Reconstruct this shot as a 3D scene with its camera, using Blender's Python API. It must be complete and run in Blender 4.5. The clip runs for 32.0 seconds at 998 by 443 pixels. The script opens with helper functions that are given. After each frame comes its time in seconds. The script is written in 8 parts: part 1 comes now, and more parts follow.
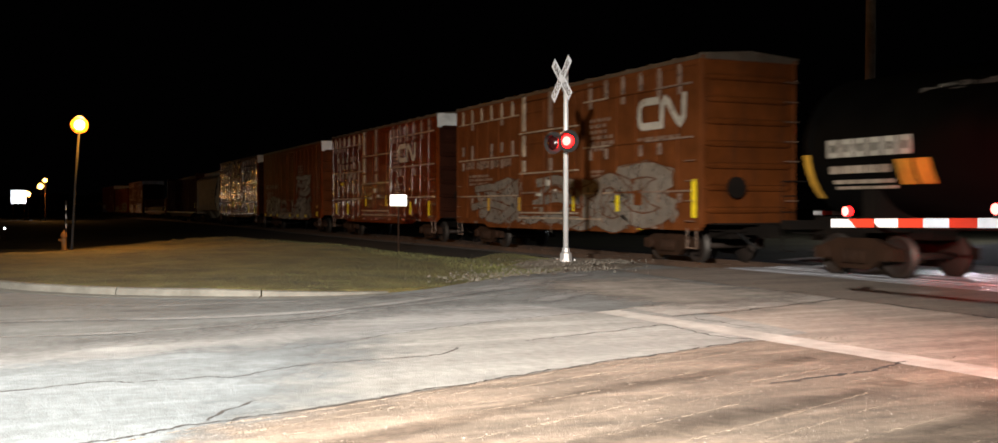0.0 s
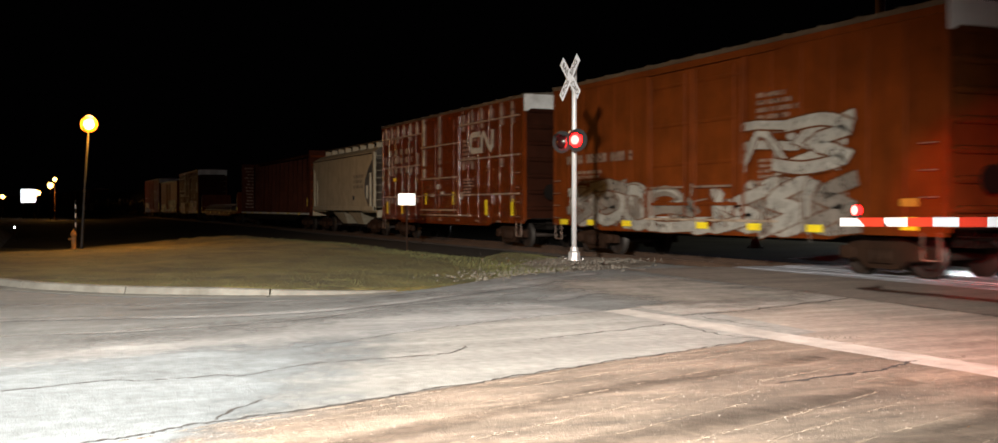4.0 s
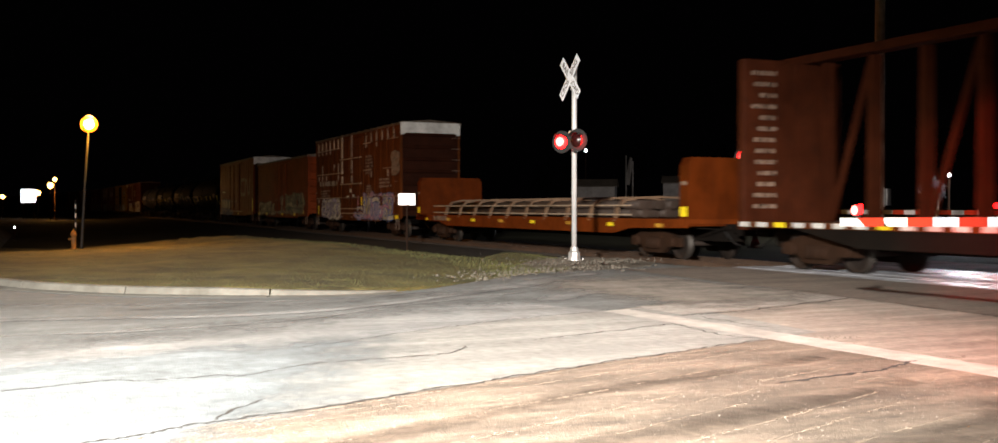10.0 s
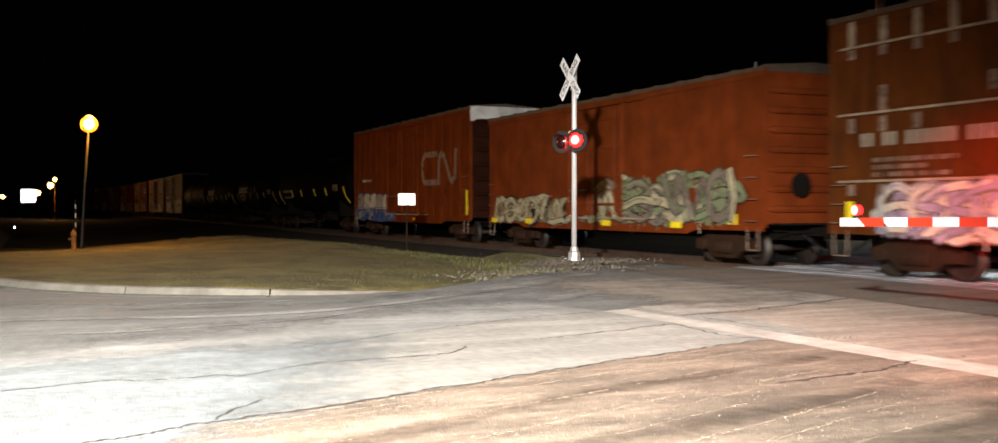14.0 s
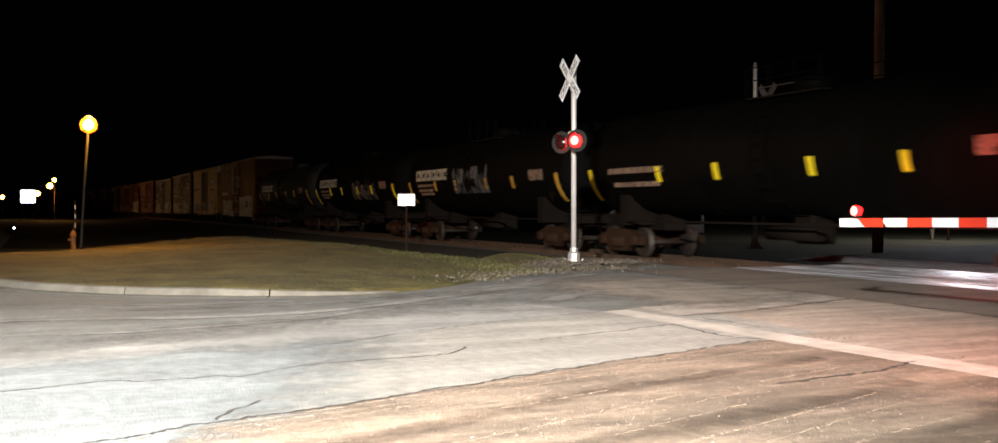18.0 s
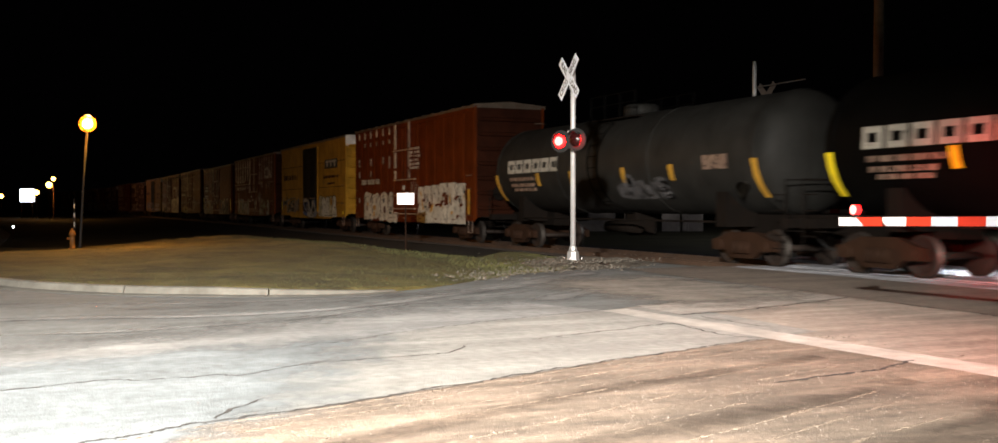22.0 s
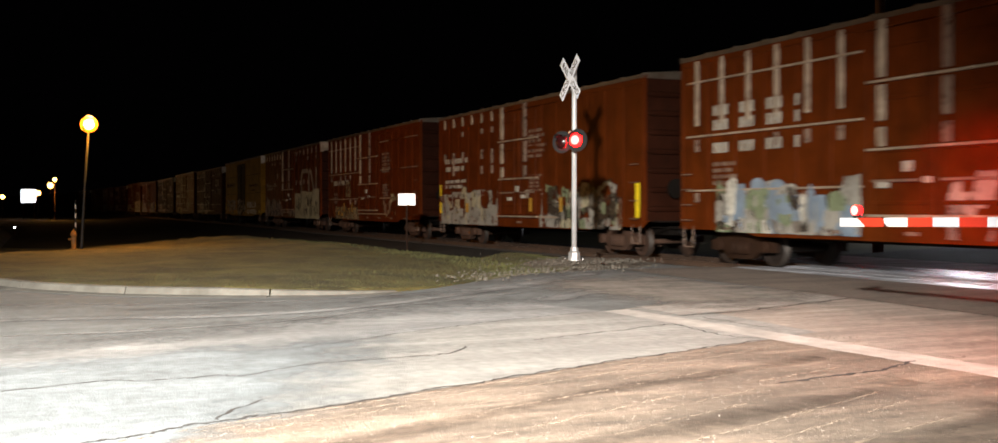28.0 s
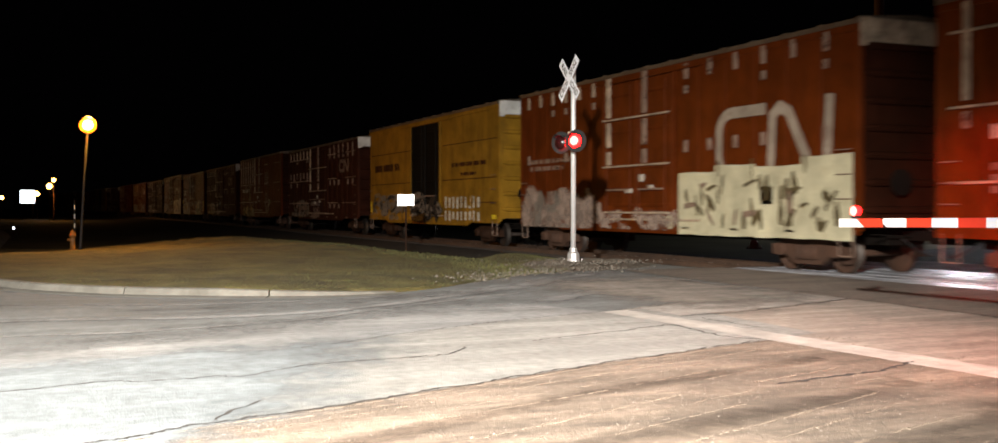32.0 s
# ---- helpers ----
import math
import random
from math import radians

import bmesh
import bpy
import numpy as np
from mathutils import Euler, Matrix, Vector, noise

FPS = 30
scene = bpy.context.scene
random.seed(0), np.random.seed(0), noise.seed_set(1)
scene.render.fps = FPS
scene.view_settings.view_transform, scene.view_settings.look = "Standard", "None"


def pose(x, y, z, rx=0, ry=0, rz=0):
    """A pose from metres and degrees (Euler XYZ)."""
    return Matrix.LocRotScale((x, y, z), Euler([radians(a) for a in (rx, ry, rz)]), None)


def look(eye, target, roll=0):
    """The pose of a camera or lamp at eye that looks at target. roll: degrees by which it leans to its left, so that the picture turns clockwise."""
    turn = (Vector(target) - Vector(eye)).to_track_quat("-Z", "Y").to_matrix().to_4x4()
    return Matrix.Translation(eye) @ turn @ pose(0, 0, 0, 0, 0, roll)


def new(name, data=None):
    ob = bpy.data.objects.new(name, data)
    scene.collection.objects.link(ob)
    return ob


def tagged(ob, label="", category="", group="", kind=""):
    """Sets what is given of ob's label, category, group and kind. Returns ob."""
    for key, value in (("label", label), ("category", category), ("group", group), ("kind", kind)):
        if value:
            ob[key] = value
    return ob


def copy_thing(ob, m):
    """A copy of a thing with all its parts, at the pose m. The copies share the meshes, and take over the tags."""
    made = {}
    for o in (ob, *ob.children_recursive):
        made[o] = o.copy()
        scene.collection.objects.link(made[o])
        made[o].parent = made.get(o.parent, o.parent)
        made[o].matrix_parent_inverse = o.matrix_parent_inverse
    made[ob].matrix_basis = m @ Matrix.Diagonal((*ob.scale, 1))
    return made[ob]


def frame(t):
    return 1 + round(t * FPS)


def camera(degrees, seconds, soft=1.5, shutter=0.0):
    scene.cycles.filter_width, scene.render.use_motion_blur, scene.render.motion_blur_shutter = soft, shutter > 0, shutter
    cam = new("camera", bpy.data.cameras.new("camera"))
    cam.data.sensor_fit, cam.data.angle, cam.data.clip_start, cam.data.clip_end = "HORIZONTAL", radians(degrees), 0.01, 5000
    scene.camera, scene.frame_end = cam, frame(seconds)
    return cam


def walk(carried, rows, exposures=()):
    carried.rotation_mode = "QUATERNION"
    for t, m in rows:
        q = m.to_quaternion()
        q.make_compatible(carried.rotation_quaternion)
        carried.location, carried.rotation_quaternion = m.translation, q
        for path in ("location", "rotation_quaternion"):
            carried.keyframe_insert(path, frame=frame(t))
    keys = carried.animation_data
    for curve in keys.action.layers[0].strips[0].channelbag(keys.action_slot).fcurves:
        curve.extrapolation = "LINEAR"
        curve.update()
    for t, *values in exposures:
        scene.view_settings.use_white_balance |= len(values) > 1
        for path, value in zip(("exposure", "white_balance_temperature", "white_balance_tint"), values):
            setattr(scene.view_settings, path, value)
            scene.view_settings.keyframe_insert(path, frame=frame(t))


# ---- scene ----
# World: rails run along X at Y = 16.5, rail top at z = 0; the train rolls towards +X.
TRACK_Y, SPEED, FOCAL = 16.5, 11.05, 1670.0
cam = camera(2 * math.degrees(math.atan(784 / FOCAL)), 32.0, soft=1.5, shutter=0.55)
EYE = (0.0, 0.0, 1.38)


def aim(dx, dy):
    """The standing camera's pose with its small pan and tilt, in thousandths of the focal length."""
    yaw = math.radians(156.56) + dx / FOCAL
    pitch = -(22.0 - dy) / FOCAL
    d = (math.cos(yaw) * math.cos(pitch), math.sin(yaw) * math.cos(pitch), math.sin(pitch))
    return look(EYE, (EYE[0] + d[0], EYE[1] + d[1], EYE[2] + d[2]))


PATH = [(0.0, -13, 1.6), (0.5, -13, 1.6), (1.0, -14, 1.4), (1.5, -14.5, 1.4), (2.0, -15.5, 1.5), (2.5, -15.5, 1.2), (3.0, -10.5, 0.8),
        (3.5, 0, 0), (5.5, 0, 0), (9.0, 0, 0), (14.5, 0, 0), (16.5, 0, 1.2), (17.0, 0, 1.2), (18.5, -1, 0.6), (21.0, -1.3, -0.2),
        (23.0, -2.2, -1.2), (24.5, -1.5, -0.8), (25.2, 0, 0), (28.0, 0, 0.2), (29.0, -0.4, 1.3), (31.0, -0.8, 1.4), (32.0, -1.4, 1.2)]
walk(cam, [(t, aim(dx, dy)) for t, dx, dy in PATH], exposures=[(0.0, -0.28), (3.5, -0.24), (6.0, -0.10), (9.0, 0.12), (12.0, 0.12), (14.0, 0.0), (17.0, -0.12), (32.0, -0.10)])

# ---- light: night sky, a cool flood lamp behind the camera, the sodium lamp on the lawn, the red signal lamps ----
world = bpy.data.worlds.new("night")
scene.world = world
world.use_nodes = True
world.node_tree.nodes["Background"].inputs[0].default_value = (0.012, 0.010, 0.012, 1)
world.node_tree.nodes["Background"].inputs[1].default_value = 0.03


def lamp(name, kind, m, energy, colour, size=0.2, cone=90, blend=1.0):
    d = bpy.data.lights.new(name, kind)
    d.energy, d.color = energy, colour
    if kind != "SUN":
        d.shadow_soft_size = size
    if kind == "SPOT":
        d.spot_size, d.spot_blend = radians(cone), blend
    ob = new(name, d)
    ob.matrix_world = m
    return ob


FLOOD = (3.5, -5.1, 7.2)
lamp("street_flood_lamp", "SPOT", look(FLOOD, (-8.9, 0.9, 0.0)), 96000, (1.0, 0.945, 0.862), 0.40, 65, 0.95)
lamp("sodium_lamp", "POINT", pose(-44.3, 2.1, 4.95), 1050, (1.0, 0.42, 0.06), 0.2)
lamp("sodium_lamp_lawn_light", "SPOT", look((-44.25, 1.95, 4.6), (-34.5, 2.0, 0.0)), 4300, (1.0, 0.40, 0.05), 0.15, 84, 1.0)
lamp("red_signal_glow", "SPOT", look((-10.9, 10.02, 1.5), (-13.6, 15.05, 1.4)), 1500, (1.0, 0.022, 0.010), 0.07, 36, 0.6)
lamp("red_signal_wide_glow", "SPOT", look((-10.9, 10.02, 1.62), (-12.3, 15.0, 1.1)), 950, (1.0, 0.022, 0.010), 0.07, 58, 1.0)
lamp("far_sodium_lamp", "POINT", pose(-163.2, 1.8, 3.85), 900, (1.0, 0.45, 0.10), 0.2)
lamp("yard_light", "POINT", pose(-41.5, 45.0, 6.5), 3000, (0.93, 0.93, 1.0), 0.4)
lamp("red_signal_spill", "SPOT", look((-3.6, 9.3, 2.7), (-10.5, 6.6, 0.0)), 1500, (1.0, 0.17, 0.07), 0.1, 100, 0.9)
# ---- materials ----
def paint(name, base, rough=0.55, metal=0.0, var=0.3, scale=1.3, bump=0.15, fine=40.0, dirt=0.35, dirt_colour=(0.05, 0.04, 0.03), spec=0.5, streak=False, dent=0.0):
    """A worn surface: broad tone changes, stains and fine grain with relief."""
    m = bpy.data.materials.new(name)
    m.use_nodes = True
    n, l = m.node_tree.nodes, m.node_tree.links
    b = n["Principled BSDF"]
    tc = n.new("ShaderNodeTexCoord")
    mp = n.new("ShaderNodeMapping")
    l.new(tc.outputs["Object"], mp.inputs[0])
    if streak:
        mp.inputs["Scale"].default_value = (1, 1, 0.12)
    a = n.new("ShaderNodeTexNoise")
    a.inputs["Scale"].default_value, a.inputs["Detail"].default_value, a.inputs["Roughness"].default_value = scale, 5, 0.6
    l.new(tc.outputs["Object"], a.inputs["Vector"])
    s = n.new("ShaderNodeTexNoise")
    s.inputs["Scale"].default_value, s.inputs["Detail"].default_value, s.inputs["Roughness"].default_value = scale * 2.7, 8, 0.7
    l.new(mp.outputs[0], s.inputs["Vector"])
    f = n.new("ShaderNodeTexNoise")
    f.inputs["Scale"].default_value, f.inputs["Detail"].default_value = fine, 4
    l.new(tc.outputs["Object"], f.inputs["Vector"])
    r = n.new("ShaderNodeMapRange")
    r.inputs[1].default_value, r.inputs[2].default_value, r.inputs[3].default_value, r.inputs[4].default_value = 0.3, 0.7, 1 - var, 1 + var
    l.new(a.outputs[0], r.inputs[0])
    mul = n.new("ShaderNodeVectorMath")
    mul.operation = "SCALE"
    mul.inputs[0].default_value = base
    l.new(r.outputs[0], mul.inputs["Scale"])
    ramp = n.new("ShaderNodeMapRange")
    ramp.inputs[1].default_value, ramp.inputs[2].default_value, ramp.inputs[3].default_value, ramp.inputs[4].default_value = 0.5, 0.72, 0, dirt
    l.new(s.outputs[0], ramp.inputs[0])
    mix = n.new("ShaderNodeMix")
    mix.data_type = "RGBA"
    l.new(ramp.outputs[0], mix.inputs[0])
    l.new(mul.outputs[0], mix.inputs[6])
    mix.inputs[7].default_value = (*dirt_colour, 1)
    l.new(mix.outputs[2], b.inputs["Base Color"])
    rr = n.new("ShaderNodeMapRange")
    rr.inputs[3].default_value, rr.inputs[4].default_value = max(0.05, rough - 0.12), min(1, rough + 0.15)
    l.new(s.outputs[0], rr.inputs[0])
    l.new(rr.outputs[0], b.inputs["Roughness"])
    b.inputs["Metallic"].default_value = metal
    b.inputs["Specular IOR Level"].default_value = spec
    if bump:
        bp = n.new("ShaderNodeBump")
        bp.inputs["Strength"].default_value, bp.inputs["Distance"].default_value = bump, 0.02
        l.new(f.outputs[0], bp.inputs["Height"])
        l.new(bp.outputs[0], b.inputs["Normal"])
        if dent:
            dn = n.new("ShaderNodeTexNoise")
            dn.inputs["Scale"].default_value, dn.inputs["Detail"].default_value = 1.9, 1
            l.new(tc.outputs["Object"], dn.inputs["Vector"])
            db = n.new("ShaderNodeBump")
            db.inputs["Strength"].default_value, db.inputs["Distance"].default_value = 1.0, dent
            l.new(dn.outputs[0], db.inputs["Height"])
            l.new(db.outputs[0], bp.inputs["Normal"])
    return m


def glow(name, colour, strength):
    m = bpy.data.materials.new(name)
    m.use_nodes = True
    b = m.node_tree.nodes["Principled BSDF"]
    b.inputs["Base Color"].default_value = (*colour, 1)
    b.inputs["Emission Color"].default_value = (*colour, 1)
    b.inputs["Emission Strength"].default_value = strength
    return m


def flaked(m, keep=0.62, scale=5.0, soft=0.10):
    """Old paint that has worn through in patches to what lies under it."""
    n, l = m.node_tree.nodes, m.node_tree.links
    tc = n.new("ShaderNodeTexCoord")
    q = n.new("ShaderNodeTexNoise")
    q.inputs["Scale"].default_value, q.inputs["Detail"].default_value, q.inputs["Roughness"].default_value = scale, 7, 0.68
    l.new(tc.outputs["Object"], q.inputs["Vector"])
    r = n.new("ShaderNodeMapRange")
    r.inputs[1].default_value, r.inputs[2].default_value = keep - soft, keep + soft
    l.new(q.outputs[0], r.inputs[0])
    mx = n.new("ShaderNodeMixShader")
    l.new(r.outputs[0], mx.inputs[0])
    l.new(n["Principled BSDF"].outputs[0], mx.inputs[1])
    l.new(n.new("ShaderNodeBsdfTransparent").outputs[0], mx.inputs[2])
    l.new(mx.outputs[0], n["Material Output"].inputs[0])
    return m


def quilted(m, pitch_x, at_x, deep_x, pitch_z, at_z, deep_z):
    """Sheet steel that bulges a little between its posts and rails."""
    n, l = m.node_tree.nodes, m.node_tree.links
    xyz = n.new("ShaderNodeSeparateXYZ")
    l.new(n.new("ShaderNodeTexCoord").outputs["Object"], xyz.inputs[0])
    waves = []
    for axis, pitch, at, deep in ((0, pitch_x, at_x, deep_x), (2, pitch_z, at_z, deep_z)):
        turn = n.new("ShaderNodeMath")
        turn.operation = "MULTIPLY_ADD"
        turn.inputs[1].default_value, turn.inputs[2].default_value = 2 * math.pi / pitch, -2 * math.pi * at / pitch
        l.new(xyz.outputs[axis], turn.inputs[0])
        wave = n.new("ShaderNodeMath")
        wave.operation = "COSINE"
        l.new(turn.outputs[0], wave.inputs[0])
        scaled = n.new("ShaderNodeMath")
        scaled.operation = "MULTIPLY"
        scaled.inputs[1].default_value = deep
        l.new(wave.outputs[0], scaled.inputs[0])
        waves.append(scaled)
    both = n.new("ShaderNodeMath")
    both.operation = "ADD"
    l.new(waves[0].outputs[0], both.inputs[0])
    l.new(waves[1].outputs[0], both.inputs[1])
    bulge = n.new("ShaderNodeBump")
    bulge.inputs["Strength"].default_value, bulge.inputs["Distance"].default_value = 1.0, 1.0
    l.new(both.outputs[0], bulge.inputs["Height"])
    first = n["Principled BSDF"].inputs["Normal"].links[0].from_node
    while first.inputs["Normal"].links:
        first = first.inputs["Normal"].links[0].from_node
    l.new(bulge.outputs[0], first.inputs["Normal"])
    return m


RUST = (0.07, 0.03, 0.015)
M_OXIDE = paint("oxide_red_paint", (0.134, 0.0275, 0.0048), 0.45, dent=0.02, dirt=0.5, dirt_colour=(0.050, 0.0128, 0.0050), streak=True, spec=0.05)
M_OXIDE_NEW = paint("glossy_oxide_paint", (0.135, 0.0262, 0.0040), 0.16, spec=1.0, dent=0.008, dirt=0.2, dirt_colour=(0.0594, 0.0165, 0.00792), streak=True)
quilted(M_OXIDE_NEW, 0.955, -7.49, 0.0068, 0.67, 2.865, 0.0042)
M_OXIDE_OLD = paint("weathered_oxide_paint", (0.094, 0.0262, 0.0060), 0.55, dent=0.02, dirt=0.7, dirt_colour=(0.033, 0.0145, 0.00924), streak=True, spec=0.05)
M_OXIDE_DEEP = paint("deep_oxide_paint", (0.096, 0.0190, 0.0030), 0.5, dent=0.02, dirt=0.5, dirt_colour=(0.040, 0.0095, 0.0036), streak=True, spec=0.05)
M_OXIDE_TAN = paint("sun_bleached_oxide_paint", (0.128, 0.0385, 0.0110), 0.55, dent=0.02, dirt=0.6, dirt_colour=(0.058, 0.021, 0.0090), streak=True, spec=0.05)
M_RED = paint("red_orange_paint", (0.158, 0.031, 0.0075), 0.5, dirt=0.4, dirt_colour=(0.066, 0.0165, 0.00792), streak=True, spec=0.05)
M_BROWN = paint("dark_brown_paint", (0.046, 0.0135, 0.0070), 0.6, dirt=0.6, dirt_colour=(0.0198, 0.0119, 0.00792), streak=True, spec=0.05)
M_YELLOW = paint("yellow_car_paint", (0.34, 0.180, 0.020), 0.5, dirt=0.5, dirt_colour=(0.108, 0.054, 0.018), streak=True, spec=0.05)
M_YELLOW_OLD = paint("dull_yellow_car_paint", (0.235, 0.124, 0.013), 0.55, dirt=0.6, dirt_colour=(0.085, 0.045, 0.014), streak=True, spec=0.05)
M_CREAM = paint("cream_hopper_paint", (0.43, 0.385, 0.285), 0.55, var=0.15, dirt=0.4, dirt_colour=(0.17, 0.14, 0.10), streak=True, spec=0.05)
M_BLACK = paint("black_tank_paint", (0.0022, 0.0022, 0.0021), 0.68, dirt=0.6, dirt_colour=(0.0046, 0.0038, 0.0030), spec=0.05, streak=True)
M_GREY = paint("grey_tank_paint", (0.0190, 0.0186, 0.0170), 0.62, spec=0.2, dirt=0.7, dirt_colour=(0.0110, 0.0092, 0.0072), streak=True)
M_DOOR_BLACK = paint("black_door_paint", (0.004, 0.0036, 0.003), 0.6, dirt=0.5, dirt_colour=(0.014, 0.010, 0.006), spec=0.1)
M_ROOF = paint("galvanised_roof", (0.100, 0.078, 0.058), 0.55, metal=0.3, dirt=0.7, dirt_colour=RUST)
M_UNDER = paint("underframe_grime", (0.0070, 0.0050, 0.0038), 0.85, dirt=0.5, dirt_colour=(0.016, 0.0085, 0.005), spec=0.12)
M_TRUCK = paint("rusty_bogie_steel", (0.028, 0.0130, 0.0070), 0.8, dirt=0.6, dirt_colour=(0.0145, 0.0090, 0.0060), spec=0.15)
M_RUSTY = paint("dry_rusty_bogie", (0.062, 0.029, 0.016), 0.85, dirt=0.6, dirt_colour=(0.026, 0.015, 0.010))
M_WHEEL = paint("wheel_steel", (0.020, 0.0115, 0.0075), 0.7, metal=0.1, dirt=0.6, dirt_colour=(0.0198, 0.0132, 0.0099))
M_TREAD = paint("worn_tread_steel", (0.06, 0.052, 0.046), 0.5, metal=0.6, dirt=0.4)
M_WHITE = paint("white_lettering", (0.440, 0.408, 0.345), 0.6, dirt=0.45, dirt_colour=(0.165, 0.119, 0.0858))
# scuffed and pale enough to paint the bright highlight along rail edges
M_LINE = paint("scuff_highlight_paint", (0.345, 0.268, 0.196), 0.5, var=0.5, scale=3, dirt=0.8, dirt_colour=(0.106, 0.0396, 0.0198))
M_FAINT = paint("faded_lettering", (0.215, 0.145, 0.108), 0.6, dirt=0.7, dirt_colour=(0.106, 0.0396, 0.0264))
M_ENDWHITE = paint("white_end_panel", (0.62, 0.62, 0.60), 0.55, dirt=0.4, dirt_colour=(0.198, 0.165, 0.132))
M_REFLECT = paint("yellow_reflective_tape", (0.95, 0.74, 0.02), 0.4, var=0.12, dirt=0.35, dirt_colour=(0.35, 0.2, 0.04))
M_AMBER = paint("dull_amber_tape", (0.50, 0.27, 0.03), 0.5, dirt=0.5, dirt_colour=(0.2, 0.1, 0.03))
M_TAPEWHITE = paint("white_reflective_tape", (0.85, 0.85, 0.85), 0.4, var=0.1, dirt=0.2, dirt_colour=(0.4, 0.4, 0.4))
G_WHITE = paint("graffiti_white", (0.343, 0.33, 0.29), 0.55, dirt=0.5, dirt_colour=(0.165, 0.132, 0.106))
G_BRIGHT = paint("graffiti_bright_white", (0.62, 0.60, 0.52), 0.55, dirt=0.4, dirt_colour=(0.3, 0.25, 0.18))
G_GREY = paint("graffiti_silver_grey", (0.185, 0.165, 0.142), 0.5, dirt=0.5, dirt_colour=(0.0924, 0.0594, 0.0462))
G_DARK = paint("graffiti_black", (0.022, 0.018, 0.016), 0.5, dirt=0.3)
G_BLUE = paint("graffiti_blue", (0.0528, 0.119, 0.33), 0.5, dirt=0.3)
G_LILAC = paint("graffiti_lilac", (0.35, 0.31, 0.45), 0.5, dirt=0.3)
G_PINK = paint("graffiti_pink", (0.48, 0.22, 0.30), 0.5, dirt=0.3)
G_LEMON = paint("graffiti_pale_yellow", (0.52, 0.44, 0.25), 0.5, dirt=0.3)
G_GREEN = paint("graffiti_grey_green", (0.20, 0.25, 0.15), 0.5, dirt=0.3)
G_CREAM = paint("graffiti_cream", (0.47, 0.43, 0.29), 0.55, dirt=0.3, dirt_colour=(0.198, 0.145, 0.0792))
for paint_coat in (G_WHITE, G_BRIGHT, G_GREY, G_BLUE, G_LILAC, G_PINK, G_LEMON, G_GREEN, G_CREAM):
    flaked(paint_coat, 0.60, 2.6, 0.13)
G_IVORY = paint("graffiti_ivory", (0.50, 0.47, 0.32), 0.55, dirt=0.35, dirt_colour=(0.30, 0.23, 0.12))
G_PALEBLUE = paint("graffiti_pale_blue", (0.185, 0.25, 0.32), 0.5, dirt=0.4, dirt_colour=(0.12, 0.11, 0.10))
G_OLIVE = paint("graffiti_olive_brown", (0.060, 0.047, 0.020), 0.55, dirt=0.4, dirt_colour=(0.16, 0.12, 0.06))
G_ROSE = flaked(paint("graffiti_rosy_wash", (0.36, 0.275, 0.225), 0.6, dirt=0.5, dirt_colour=(0.17, 0.09, 0.06)), 0.50, 2.4, 0.16)
G_SMEAR = flaked(paint("graffiti_faded_smear", (0.15, 0.145, 0.15), 0.6, dirt=0.5, dirt_colour=(0.08, 0.09, 0.10)), 0.47, 1.8, 0.15)
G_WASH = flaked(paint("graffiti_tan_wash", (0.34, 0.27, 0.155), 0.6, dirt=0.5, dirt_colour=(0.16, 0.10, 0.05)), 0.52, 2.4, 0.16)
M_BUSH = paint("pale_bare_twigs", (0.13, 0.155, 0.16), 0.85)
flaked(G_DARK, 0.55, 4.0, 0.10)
flaked(M_FAINT, 0.62, 5.0, 0.12)
flaked(M_WHITE, 0.67, 7.0, 0.10)
M_SIGNWHITE = paint("white_sign_sheeting", (0.88, 0.88, 0.88), 0.45, var=0.06, dirt=0.12, dirt_colour=(0.6, 0.6, 0.58), bump=0.03)
M_SIGNBLACK = paint("black_sign_paint", (0.015, 0.015, 0.015), 0.5, dirt=0.2)
M_MAST = paint("aluminium_mast_paint", (0.62, 0.62, 0.62), 0.4, metal=0.25, var=0.15, dirt=0.3, dirt_colour=(0.35, 0.33, 0.3))
# a darker brown than the car sides
M_END = paint("dark_car_end", (0.026, 0.0075, 0.0036), 0.7, dirt=0.6, dirt_colour=(0.0145, 0.0062, 0.0036), spec=0.05)
M_CROSSBUCK = paint("white_reflective_crossbuck", (0.88, 0.93, 1.0), 0.45, var=0.05, dirt=0.08, dirt_colour=(0.5, 0.5, 0.5), bump=0.02)
M_RETRO = paint("bright_reflective_sheeting", (0.93, 0.93, 0.93), 0.45, metal=0.75, var=0.04, dirt=0.05, bump=0.02)
M_HOOD = paint("matt_black_hood", (0.014, 0.014, 0.014), 0.6, dirt=0.2)
M_LENS_DARK = paint("unlit_red_lens", (0.035, 0.006, 0.006), 0.2, var=0.1, dirt=0.1)
M_REDSTRIPE = paint("red_reflective_band", (0.62, 0.045, 0.02), 0.4, var=0.12, dirt=0.25, dirt_colour=(0.3, 0.05, 0.03))
# dimmer copies of the arm's white and red, for its less lit end
M_BANDGREY = paint("shaded_white_band", (0.54, 0.61, 0.69), 0.5, var=0.12, dirt=0.25, dirt_colour=(0.25, 0.25, 0.25))
M_BANDDARK = paint("shaded_red_band", (0.44, 0.026, 0.011), 0.5, var=0.15, dirt=0.3, dirt_colour=(0.14, 0.012, 0.006))
M_WOOD = paint("weathered_pole_wood", (0.34, 0.25, 0.19), 0.85, scale=3, dirt=0.5, dirt_colour=(0.09, 0.06, 0.045), streak=True)
M_POLE = paint("dull_grey_pole", (0.030, 0.030, 0.030), 0.6, dirt=0.4)
